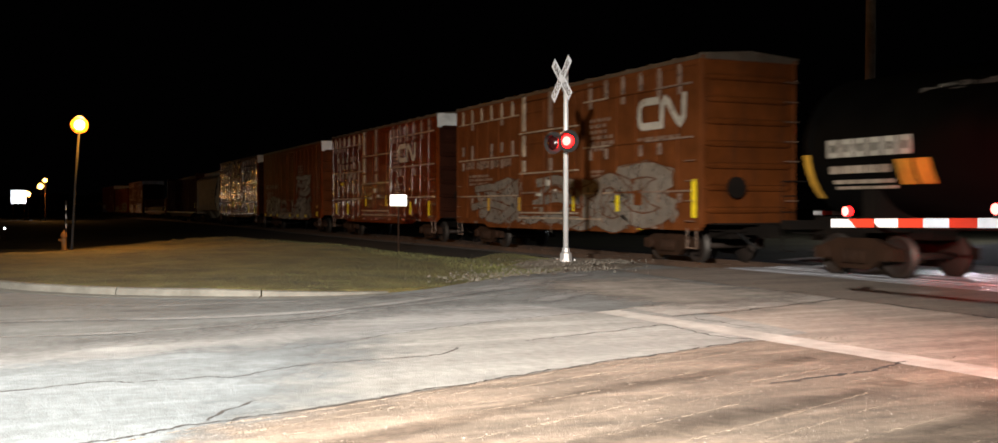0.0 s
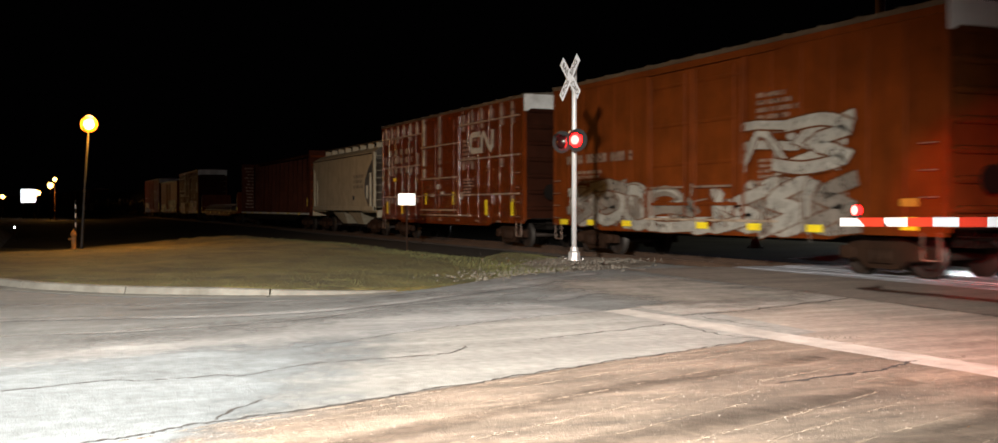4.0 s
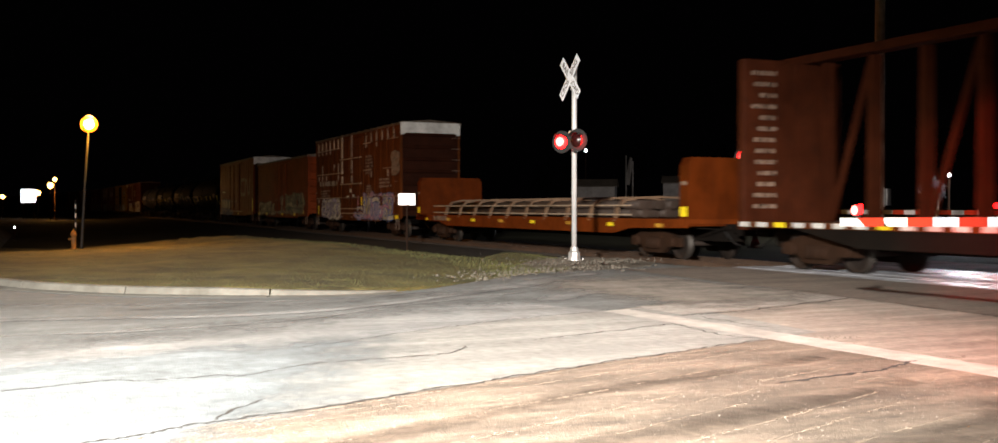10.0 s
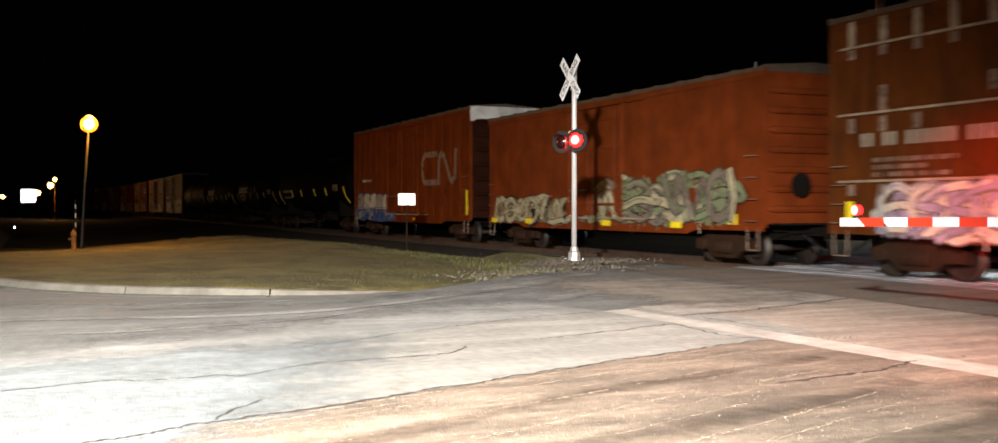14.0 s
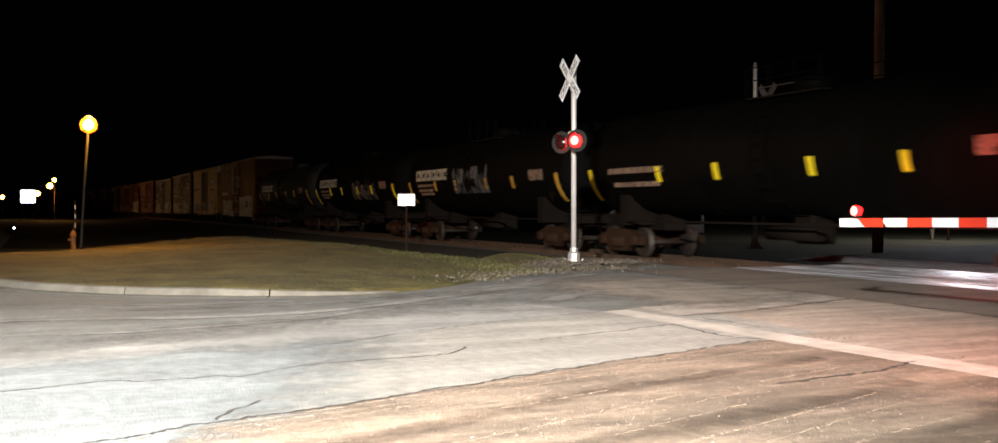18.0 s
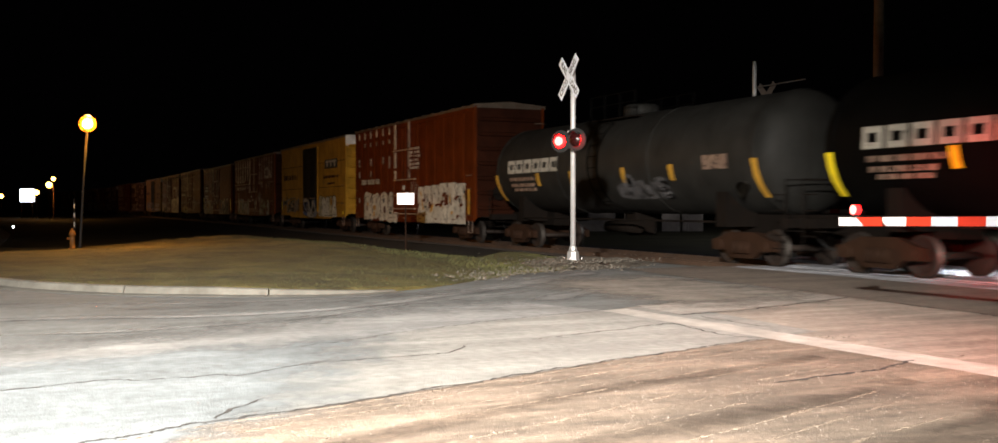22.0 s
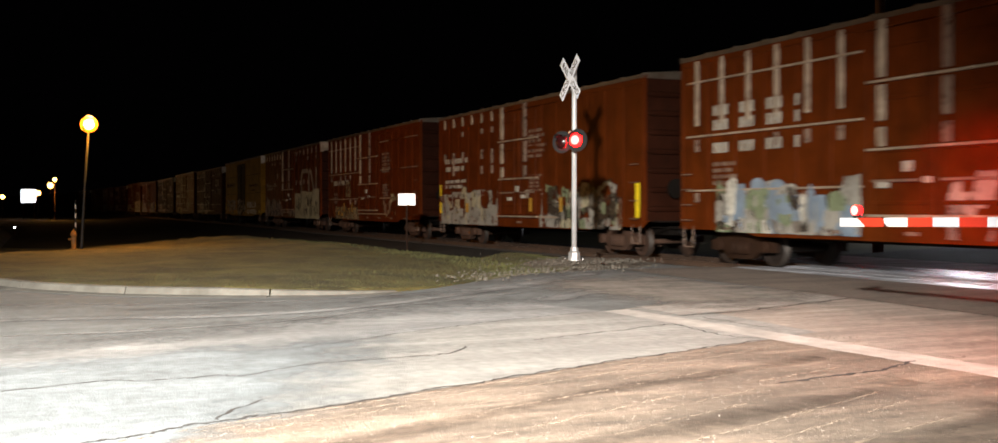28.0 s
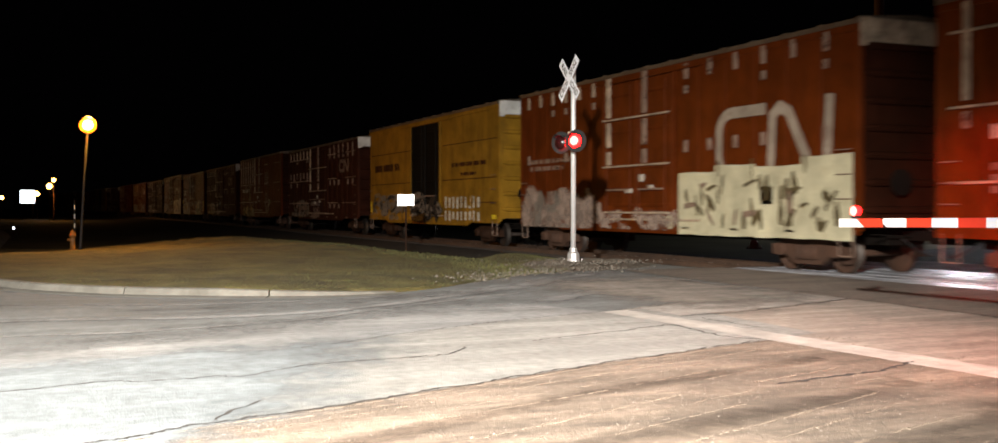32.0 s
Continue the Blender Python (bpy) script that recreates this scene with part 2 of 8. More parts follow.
M_STEEL = paint("galvanised_steel", (0.42, 0.41, 0.40), 0.45, metal=0.5, dirt=0.4, dirt_colour=(0.2, 0.17, 0.14))
M_RAIL = paint("rail_head_steel", (0.55, 0.56, 0.6), 0.25, metal=1.0, var=0.15, dirt=0.15, dirt_colour=(0.3, 0.25, 0.2))
M_RAILSIDE = paint("rusty_rail_web", (0.07, 0.04, 0.025), 0.8)
M_TIE = paint("creosoted_tie", (0.045, 0.035, 0.028), 0.9, scale=4)
M_BALLAST = paint("dark_ballast", (0.06, 0.055, 0.05), 0.95, scale=2, fine=14, bump=1.0, dirt=0.6, dirt_colour=(0.025, 0.022, 0.02))
M_STONE = paint("pale_gravel_stone", (0.12, 0.105, 0.085), 0.9, scale=6, dirt=0.5, dirt_colour=(0.1, 0.085, 0.07))
M_SOIL = paint("winter_field_soil", (0.062, 0.057, 0.036), 0.95, scale=0.3, fine=6, bump=0.8)
M_KERB = paint("kerb_concrete", (0.135, 0.127, 0.108), 0.85, scale=2, dirt=0.6, dirt_colour=(0.085, 0.074, 0.055))
M_STOP = paint("worn_white_road_paint", (0.45, 0.42, 0.385), 0.75, scale=2, fine=60, dirt=0.85, dirt_colour=(0.33, 0.28, 0.24), bump=0.3)
M_CRACK = paint("crack_shadow_tar", (0.035, 0.03, 0.028), 0.9)
M_HYDRANT = paint("hydrant_orange_paint", (0.34, 0.15, 0.035), 0.5, dirt=0.4, dirt_colour=(0.2, 0.09, 0.04))
M_SHED = paint("pale_shed_siding", (0.19, 0.165, 0.15), 0.8)
M_BARK = paint("dark_winter_bark", (0.010, 0.008, 0.007), 0.95, spec=0.05)
M_GRASS_BLADE = paint("dry_grass_blade", (0.068, 0.067, 0.0190), 0.85, var=0.45, scale=0.8, bump=0)
M_RED_ON = glow("lit_red_lens", (1.0, 0.006, 0.006), 12)
M_RED_HOT = glow("lit_red_filament", (1.0, 0.12, 0.10), 9)
M_SODIUM = glow("sodium_burner", (1.0, 0.46, 0.08), 60)
# part-clear amber shell whose glow paints the halo round the burner
M_GLOBE = glow("amber_halo_shell", (1.0, 0.30, 0.02), 0.9)
mixn = M_GLOBE.node_tree.nodes.new("ShaderNodeMixShader")
mixn.inputs[0].default_value = 0.4
M_GLOBE.node_tree.links.new(M_GLOBE.node_tree.nodes.new("ShaderNodeBsdfTransparent").outputs[0], mixn.inputs[1])
M_GLOBE.node_tree.links.new(M_GLOBE.node_tree.nodes["Principled BSDF"].outputs[0], mixn.inputs[2])
M_GLOBE.node_tree.links.new(mixn.outputs[0], M_GLOBE.node_tree.nodes["Material Output"].inputs[0])
M_SIGNLIGHT = glow("lit_white_sign", (0.85, 0.92, 1.0), 4)
M_FARORANGE = glow("far_sodium_light", (1.0, 0.45, 0.08), 18)
M_FARWHITE = glow("far_white_light", (0.9, 0.95, 1.0), 10)


def road_material(name, base, grit=0.09):
    """Old pale asphalt: worn wheel lanes, patches, grit and fine relief."""
    m = paint(name, base, 0.8, var=0.2, scale=0.25, fine=60, bump=0.55, dirt=0.55, dirt_colour=(base[0] * 0.55, base[1] * 0.52, base[2] * 0.5))
    n, l = m.node_tree.nodes, m.node_tree.links
    b = n["Principled BSDF"]
    src = b.inputs["Base Color"].links[0].from_socket
    tc = n.new("ShaderNodeTexCoord")
    mp = n.new("ShaderNodeMapping")
    mp.inputs["Rotation"].default_value = (0, 0, radians(-24))
    mp.inputs["Scale"].default_value = (1.1, 0.07, 1)
    l.new(tc.outputs["Object"], mp.inputs[0])
    w = n.new("ShaderNodeTexNoise")
    w.inputs["Scale"].default_value, w.inputs["Detail"].default_value, w.inputs["Roughness"].default_value = 1.3, 6, 0.6
    l.new(mp.outputs[0], w.inputs["Vector"])
    g = n.new("ShaderNodeTexNoise")
    g.inputs["Scale"].default_value, g.inputs["Detail"].default_value = 9, 6
    l.new(tc.outputs["Object"], g.inputs["Vector"])
    r = n.new("ShaderNodeMapRange")
    r.inputs[1].default_value, r.inputs[2].default_value, r.inputs[3].default_value, r.inputs[4].default_value = 0.35, 0.68, 0.76, 1.17
    l.new(w.outputs[0], r.inputs[0])
    r2 = n.new("ShaderNodeMapRange")
    r2.inputs[1].default_value, r2.inputs[2].default_value, r2.inputs[3].default_value, r2.inputs[4].default_value = 0.3, 0.7, 0.8, 1.15
    l.new(g.outputs[0], r2.inputs[0])
    mm = n.new("ShaderNodeMath")
    mm.operation = "MULTIPLY"
    l.new(r.outputs[0], mm.inputs[0])
    l.new(r2.outputs[0], mm.inputs[1])
    sc = n.new("ShaderNodeVectorMath")
    sc.operation = "SCALE"
    l.new(src, sc.inputs[0])
    # fine pale grit and scrape lines along the lane
    mp2 = n.new("ShaderNodeMapping")
    mp2.inputs["Rotation"].default_value = (0, 0, radians(-21))
    mp2.inputs["Scale"].default_value = (2.3, 0.5, 1)
    l.new(tc.outputs["Object"], mp2.inputs[0])
    q = n.new("ShaderNodeTexNoise")
    q.inputs["Scale"].default_value, q.inputs["Detail"].default_value, q.inputs["Roughness"].default_value = 1.3, 7, 0.62
    l.new(mp2.outputs[0], q.inputs["Vector"])
    r3 = n.new("ShaderNodeMapRange")
    r3.inputs[1].default_value, r3.inputs[2].default_value, r3.inputs[3].default_value, r3.inputs[4].default_value = 0.44, 0.66, 1 - grit, 1 + grit
    l.new(q.outputs[0], r3.inputs[0])
    m3 = n.new("ShaderNodeMath")
    m3.operation = "MULTIPLY"
    l.new(mm.outputs[0], m3.inputs[0])
    l.new(r3.outputs[0], m3.inputs[1])
    # loose pale grains, thickest where the lane is scraped
    k = n.new("ShaderNodeTexNoise")
    k.inputs["Scale"].default_value, k.inputs["Detail"].default_value, k.inputs["Roughness"].default_value = 24, 4, 0.65
    l.new(tc.outputs["Object"], k.inputs["Vector"])
    r4 = n.new("ShaderNodeMapRange")
    r4.inputs[1].default_value, r4.inputs[2].default_value, r4.inputs[3].default_value, r4.inputs[4].default_value = 0.57, 0.68, 1, 1 + 1.8 * grit
    l.new(k.outputs[0], r4.inputs[0])
    m4 = n.new("ShaderNodeMath")
    m4.operation = "MULTIPLY"
    l.new(m3.outputs[0], m4.inputs[0])
    l.new(r4.outputs[0], m4.inputs[1])
    l.new(m4.outputs[0], sc.inputs["Scale"])
    bp = b.inputs["Normal"].links[0].from_node
    b2 = n.new("ShaderNodeBump")
    b2.inputs["Strength"].default_value, b2.inputs["Distance"].default_value = 1.0, 0.02 * grit
    l.new(q.outputs[0], b2.inputs["Height"])
    l.new(b2.outputs[0], bp.inputs["Normal"])
    l.new(sc.outputs[0], b.inputs["Base Color"])
    return m


M_ROAD = road_material("grey_worn_asphalt", (0.180, 0.187, 0.184))
M_ROAD_PALE = road_material("pale_salted_asphalt", (0.290, 0.283, 0.264))
M_ROAD_BROWN = road_material("rough_brownish_asphalt", (0.196, 0.150, 0.115), 0.34)
M_ROAD_SAND = road_material("sandy_worn_asphalt", (0.365, 0.314, 0.268), 0.2)
M_ROAD_FAR = road_material("unlit_far_asphalt", (0.020, 0.018, 0.016))
M_ROAD_DARK = road_material("dark_crossing_asphalt", (0.19, 0.155, 0.128))
def faded(m):
    """A stain that thins out towards its rim, in patches, by the mesh's own 'cover' values."""
    n, l = m.node_tree.nodes, m.node_tree.links
    at = n.new("ShaderNodeAttribute")
    at.attribute_name = "cover"
    tc = n.new("ShaderNodeTexCoord")
    q = n.new("ShaderNodeTexNoise")
    q.inputs["Scale"].default_value, q.inputs["Detail"].default_value, q.inputs["Roughness"].default_value = 1.7, 8, 0.65
    l.new(tc.outputs["Object"], q.inputs["Vector"])
    a = n.new("ShaderNodeMath")
    a.operation = "ADD"
    l.new(at.outputs["Fac"], a.inputs[0])
    l.new(q.outputs[0], a.inputs[1])
    r = n.new("ShaderNodeMapRange")
    r.interpolation_type = "SMOOTHSTEP"
    r.inputs[1].default_value, r.inputs[2].default_value = 0.55, 1.25
    l.new(a.outputs[0], r.inputs[0])
    mx = n.new("ShaderNodeMixShader")
    l.new(r.outputs[0], mx.inputs[0])
    l.new(n.new("ShaderNodeBsdfTransparent").outputs[0], mx.inputs[1])
    l.new(n["Principled BSDF"].outputs[0], mx.inputs[2])
    l.new(mx.outputs[0], n["Material Output"].inputs[0])
    return m


M_APRON = road_material("lit_far_apron", (0.30, 0.29, 0.285), 0.2)
M_APRON.node_tree.nodes["Principled BSDF"].inputs["Specular IOR Level"].default_value = 0.6
M_COOL_TINT = faded(road_material("cool_tinted_asphalt", (0.212, 0.236, 0.248)))
M_SHOULDER = faded(road_material("pale_lane_shoulder", (0.285, 0.285, 0.28)))
M_SCUFF = faded(road_material("dark_worn_wheel_track", (0.140, 0.102, 0.076), 0.3))
M_DUST = faded(road_material("dusty_asphalt", (0.300, 0.265, 0.230)))
M_POLISH = faded(road_material("polished_dark_asphalt", (0.125, 0.125, 0.122)))
M_CRUMB = paint("asphalt_crumb", (0.165, 0.135, 0.110), 0.95, var=0.5, scale=30, spec=0.1)
M_RIDGE = paint("packed_tan_grit", (0.215, 0.170, 0.132), 0.95, var=0.35, scale=5, fine=90, bump=0.8, dirt=0.6, dirt_colour=(0.15, 0.115, 0.09), spec=0.1)
M_GRIT = paint("pale_road_grit", (0.29, 0.25, 0.215), 0.9, scale=9)
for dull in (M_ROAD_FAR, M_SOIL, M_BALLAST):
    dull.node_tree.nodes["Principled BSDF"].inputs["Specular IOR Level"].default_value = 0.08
M_LAWN = paint("winter_lawn", (0.068, 0.054, 0.0125), 0.95, var=0.75, scale=0.6, fine=25, bump=1.0, dirt=0.85, dirt_colour=(0.150, 0.125, 0.046))
# ---- mesh helpers ----
def box(bm, x0, x1, y0, y1, z0, z1):
    v = [bm.verts.new(p) for p in ((x0, y0, z0), (x1, y0, z0), (x1, y1, z0), (x0, y1, z0), (x0, y0, z1), (x1, y0, z1), (x1, y1, z1), (x0, y1, z1))]
    for f in ((3, 2, 1, 0), (4, 5, 6, 7), (0, 1, 5, 4), (1, 2, 6, 5), (2, 3, 7, 6), (3, 0, 4, 7)):
        bm.faces.new([v[i] for i in f])
    return bm


def B(x0, x1, y0, y1, z0, z1, bevel=0.0):
    bm = box(bmesh.new(), x0, x1, y0, y1, z0, z1)
    if bevel:
        bmesh.ops.bevel(bm, geom=bm.edges[:], offset=bevel, segments=1, affect="EDGES")
    return bm


def bar(bm, p, q, w, h=None):
    """A square bar from p to q."""
    p, q = Vector(p), Vector(q)
    d = (q - p).normalized()
    up = Vector((0, 0, 1)) if abs(d.z) < 0.95 else Vector((1, 0, 0))
    s = d.cross(up).normalized() * (w / 2)
    u = s.cross(d).normalized() * ((h or w) / 2)
    a = [bm.verts.new(e + i * s + j * u) for e in (p, q) for i, j in ((-1, -1), (1, -1), (1, 1), (-1, 1))]
    for f in ((3, 2, 1, 0), (4, 5, 6, 7), (0, 1, 5, 4), (1, 2, 6, 5), (2, 3, 7, 6), (3, 0, 4, 7)):
        bm.faces.new([a[i] for i in f])
    return bm


def tube(bm, rings, n=16, caps=True):
    """A tube through rings of (centre, axis, radius)."""
    prev = None
    for c, axis, r in rings:
        axis = Vector(axis).normalized()
        up = Vector((0, 0, 1)) if abs(axis.z) < 0.9 else Vector((0, 1, 0))
        s = axis.cross(up).normalized()
        u = s.cross(axis)
        ring = [bm.verts.new(Vector(c) + r * (math.cos(2 * math.pi * k / n) * s + math.sin(2 * math.pi * k / n) * u)) for k in range(n)]
        if prev:
            for k in range(n):
                f = bm.faces.new((prev[k], prev[(k + 1) % n], ring[(k + 1) % n], ring[k]))
                f.smooth = n > 8
        elif caps:
            bm.faces.new(ring[::-1])
        prev = ring
    if caps:
        bm.faces.new(prev)
    return bm


def rod(bm, p, q, r, n=10):
    d = Vector(q) - Vector(p)
    return tube(bm, [(p, d, r), (q, d, r)], n)


def part(name, bm, material, parent=None, label="", kind=""):
    me = bpy.data.meshes.new(name)
    bmesh.ops.recalc_face_normals(bm, faces=bm.faces[:])
    bm.to_mesh(me)
    bm.free()
    for m in material if isinstance(material, (list, tuple)) else [material]:
        me.materials.append(m)
    ob = new(name, me)
    if parent:
        ob.parent = parent
    return tagged(ob, label=label, kind=kind)


def share(name, mesh, parent, x=0, y=0, z=0, rz=0):
    ob = new(name, mesh)
    ob.parent = parent
    ob.matrix_basis = pose(x, y, z, 0, 0, rz)
    return ob


def ribbon(bm, pts, w, y, th=0.006, closed=False):
    """A painted band of width w along points (x, z) on a wall at y that faces -Y."""
    n = len(pts)
    L = []
    for i, p in enumerate(pts):
        a = Vector(pts[i - 1]) if i or closed else None
        b = Vector(pts[(i + 1) % n]) if i < n - 1 or closed else None
        p = Vector(p)
        d1 = (p - a).normalized() if a is not None else (b - p).normalized()
        d2 = (b - p).normalized() if b is not None else d1
        t = (d1 + d2)
        t = t.normalized() if t.length > 1e-4 else d1
        k = max(0.6, t.dot(d1))
        nv = Vector((-t.y, t.x)) * (w / 2 / k)
        L.append((p + nv, p - nv))
    va = [[bm.verts.new((q.x, y - e, q.y)) for e in (0, th) for q in pr] for pr in L]
    for i in range(n if closed else n - 1):
        a, b = va[i], va[(i + 1) % n]
        for j, k in ((2, 3), (3, 1), (1, 0), (0, 2)):
            bm.faces.new((a[j], b[j], b[k], a[k]))
    if not closed:
        bm.faces.new((va[0][0], va[0][1], va[0][3], va[0][2]))
        bm.faces.new((va[-1][2], va[-1][3], va[-1][1], va[-1][0]))
    return bm


def sheet(name, pts_grid, material, kind="structure", label=""):
    """A surface through a grid of points."""
    rows, cols = len(pts_grid), len(pts_grid[0])
    verts = [p for r in pts_grid for p in r]
    faces = [(i * cols + j, i * cols + j + 1, (i + 1) * cols + j + 1, (i + 1) * cols + j) for i in range(rows - 1) for j in range(cols - 1)]
    me = bpy.data.meshes.new(name)
    me.from_pydata(verts, [], faces)
    bm = bmesh.new()
    bm.from_mesh(me)
    bmesh.ops.recalc_face_normals(bm, faces=bm.faces[:])
    if sum(f.normal.z for f in bm.faces) < 0:
        bmesh.ops.reverse_faces(bm, faces=bm.faces[:])
    for f in bm.faces:
        f.smooth = True
    bm.to_mesh(me)
    bm.free()
    me.materials.append(material)
    return tagged(new(name, me), label=label, kind=kind)


def smooth_line(pts, n):
    """n points along a rounded line through pts."""
    out = []
    m = len(pts)
    for k in range(n):
        u = k / (n - 1) * (m - 1)
        i = min(int(u), m - 2)
        f = u - i
        p = [Vector(pts[min(max(j, 0), m - 1)]) for j in (i - 1, i, i + 1, i + 2)]
        out.append(0.5 * (2 * p[1] + (p[2] - p[0]) * f + (2 * p[0] - 5 * p[1] + 4 * p[2] - p[3]) * f * f + (3 * p[1] - p[0] - 3 * p[2] + p[3]) * f ** 3))
    return out


# ---- ground, road, lawn, track ----
def rails_at(d):
    """Place and heading of the track d metres back along it from X = 0: straight, then a wide bend."""
    if d <= 120:
        return -d, TRACK_Y, 0.0
    a = (d - 120) / 1500.0
    return -120 - 1500 * math.sin(a), TRACK_Y - 1500 * (1 - math.cos(a)), a


KERB = smooth_line([(-75, -24), (-46, -11.5), (-30, -4.6), (-21.2, -0.9), (-18.6, 0.6), (-17.2, 2.2), (-16.4, 4.2), (-16.9, 5.9), (-18.4, 7.6), (-20.0, 9.4), (-20.9, 11.2), (-21.6, 12.9)], 90)


def build_ground():
    sheet("ground", [[(x, y, -0.42) for x in (-2600, -600, -200, -60, 40, 300, 2400)] for y in (-2400, -400, -60, 0, 60, 400, 2600)], M_SOIL,
          label="dark winter field ground")
    # near road and junction
    sheet("road", [[(x, y, -0.9 if x < -27 and y > -1.5 else 0.004 * math.sin(x * 0.7) * math.cos(y * 0.5)) for x in [-75 + 1.5 * i for i in range(80)]] for y in [-40 + 1.0 * j for j in range(55)]], M_ROAD,
          label="pale worn asphalt road with cracks")
    # pale lane between the two long joints, and the rough brown lane beside it
    j1 = smooth_line([(-7.4, -9.5), (-8.1, -6.0), (-9.0, -2.0), (-9.75, 0.6), (-10.54, 2.75), (-11.25, 3.92), (-11.76, 5.06), (-12.21, 6.33), (-12.5, 7.3), (-12.8, 8.2)], 60)
    j2 = smooth_line([(-4.6, -9.0), (-5.4, -4.0), (-6.1, -1.2), (-6.65, 0.36), (-6.96, 1.05), (-7.31, 2.07), (-7.83, 3.48), (-8.42, 5.02), (-9.02, 6.91), (-9.35, 7.9)], 60)
    sheet("lane_pale", [[(*a.lerp(b, m / 6), 0.0052) for m in range(7)] for a, b in zip(j1, j2)], M_ROAD_PALE, label="pale salt-stained asphalt lane")
    j3 = [b + Vector((9.0, 0.42)) for b in j2]
    sheet("lane_rough", [[(*a.lerp(b, m / 12), 0.0052) for m in range(13)] for a, b in zip(j2, j3) if a.y < 7.1], M_ROAD_BROWN, label="rough brownish asphalt lane")
    # the pale lane thins out towards the kerb side, a bluish tint painted for the cooler light lies on its near end,
    # wheel tracks darken the rough lane
    def stain(name, grid, cover, material, label):
        ob = sheet(name, grid, material, label=label)
        at = ob.data.attributes.new("cover", "FLOAT", "POINT")
        for i, v in enumerate([c for row in cover for c in row]):
            at.data[i].value = v
    e1 = [p for p in j1 if p.y < 7.0]
    out = [p + Vector((-2.6, -1.0)) for p in e1]
    stain("lane_shoulder", [[(*a.lerp(b, m / 10), 0.0046) for m in range(11)] for a, b in zip(out, e1)], [[m / 10 for m in range(11)] for _ in e1], M_SHOULDER, "pale road shoulder fading towards the kerb")
    near = [(a, b) for a, b in zip(j1, j2) if a.y < 4.6]
    stain("salt_stain", [[(*a.lerp(b, -0.35 + 1.75 * m / 12), 0.0066) for m in range(13)] for a, b in near], [[min(1, (4.6 - a.y) / 3.6) * min(1, m / 3, (12 - m) / 3) for m in range(13)] for a, b in near], M_COOL_TINT, "bluish tint on the near road for its cooler light")
    for k, (o, w) in enumerate(((1.05, 0.42), (2.3, 0.6), (3.75, 1.25), (5.4, 0.9))):
        line = [p + Vector((o + 0.10 * math.sin(p.y * 1.3 + k), 0.05 * o)) for p in j2]
        stain("wheel_track_%d" % (k + 1), [[(p.x + w * (m / 8 - 0.5), p.y, 0.0068 + 0.0004 * k) for m in range(9)] for p in line if p.y < 6.6], [[(0.45 if k < 2 else 0.6) * math.sin(math.pi * m / 8) * (0.9 + 0.1 * math.sin(p.y * 0.5 + k * 2)) for m in range(9)] for p in line if p.y < 6.6], M_SCUFF, "dark worn wheel track in the lane")
    # worn wheel paths that bend with the kerb: pale dusty lines and dark polished bands between them
    paths = ((((-14.2, -3.8), (-14.2, -0.45), (-13.7, 2.3), (-14.5, 4.5), (-16.4, 7.1), (-18.6, 10.2)), 0.32, 0.80, M_SHOULDER),
             (((-16.6, -4.0), (-16.5, -0.4), (-15.6, 2.0), (-15.7, 4.3), (-16.7, 7.0)), 0.20, 0.60, M_SHOULDER),
             (((-12.6, -3.4), (-12.5, -0.4), (-12.4, 1.0), (-13.0, 3.0), (-14.5, 5.2), (-16.5, 8.6)), 0.16, 0.60, M_SHOULDER),
             (((-10.9, -3.0), (-11.2, -0.35), (-12.45, 1.73), (-13.1, 3.4), (-14.5, 6.2), (-16.5, 9.6)), 0.7, 0.26, M_POLISH),
             (((-15.8, -3.6), (-15.9, -0.45), (-15.0, 1.6), (-15.0, 3.9), (-16.6, 6.9)), 0.5, 0.26, M_POLISH),
             (((-13.6, 6.4), (-15.0, 8.0), (-16.6, 9.8), (-17.8, 11.2)), 0.5, 0.70, M_SHOULDER),
             (((-15.4, 5.4), (-16.9, 7.6), (-18.6, 9.4), (-19.9, 11.0)), 0.55, 0.70, M_SHOULDER))
    for k, (line, w, cov, coat) in enumerate(paths):
        line = smooth_line(line, 50)
        grid, cover = [], []
        for i, p in enumerate(line):
            d = (line[min(i + 1, 49)] - line[max(i - 1, 0)]).normalized()
            sway = 0.10 * noise.noise((p.x * 0.6, p.y * 0.6, k))
            grid.append([(p.x - d.y * (w * (m / 8 - 0.5) * 1.6 + sway), p.y + d.x * (w * (m / 8 - 0.5) * 1.6 + sway), 0.0100 + 0.0003 * k) for m in range(9)])
            cover.append([cov * math.sin(math.pi * m / 8) * min(1, i / 8, (49 - i) / 8) * (0.8 + 0.3 * noise.noise((p.x, p.y, k + 7))) for m in range(9)])
        stain("worn_path_%d" % (k + 1), grid, cover, coat, "dusty pale line worn into the road" if coat is M_SHOULDER else "dark polished wheel path in the road")
    # dust lies thick where the lane widens before the rails
    grid = [[(-19.8 + 7.6 * i / 14 + 1.4 * (1 - j / 12), 7.4 + 4.6 * j / 12, 0.0125) for i in range(15)] for j in range(13)]
    stain("dusty_shoulder", grid, [[0.62 * min(1, i / 4, (14 - i) / 4) * min(1, j / 4, (12 - j) / 3) for i in range(15)] for j in range(13)], M_DUST, "pale brown dust over the road edge")
    # loose grit swept into lines along the rough lane
    rnd = random.Random(21)
    verts, faces = [], []
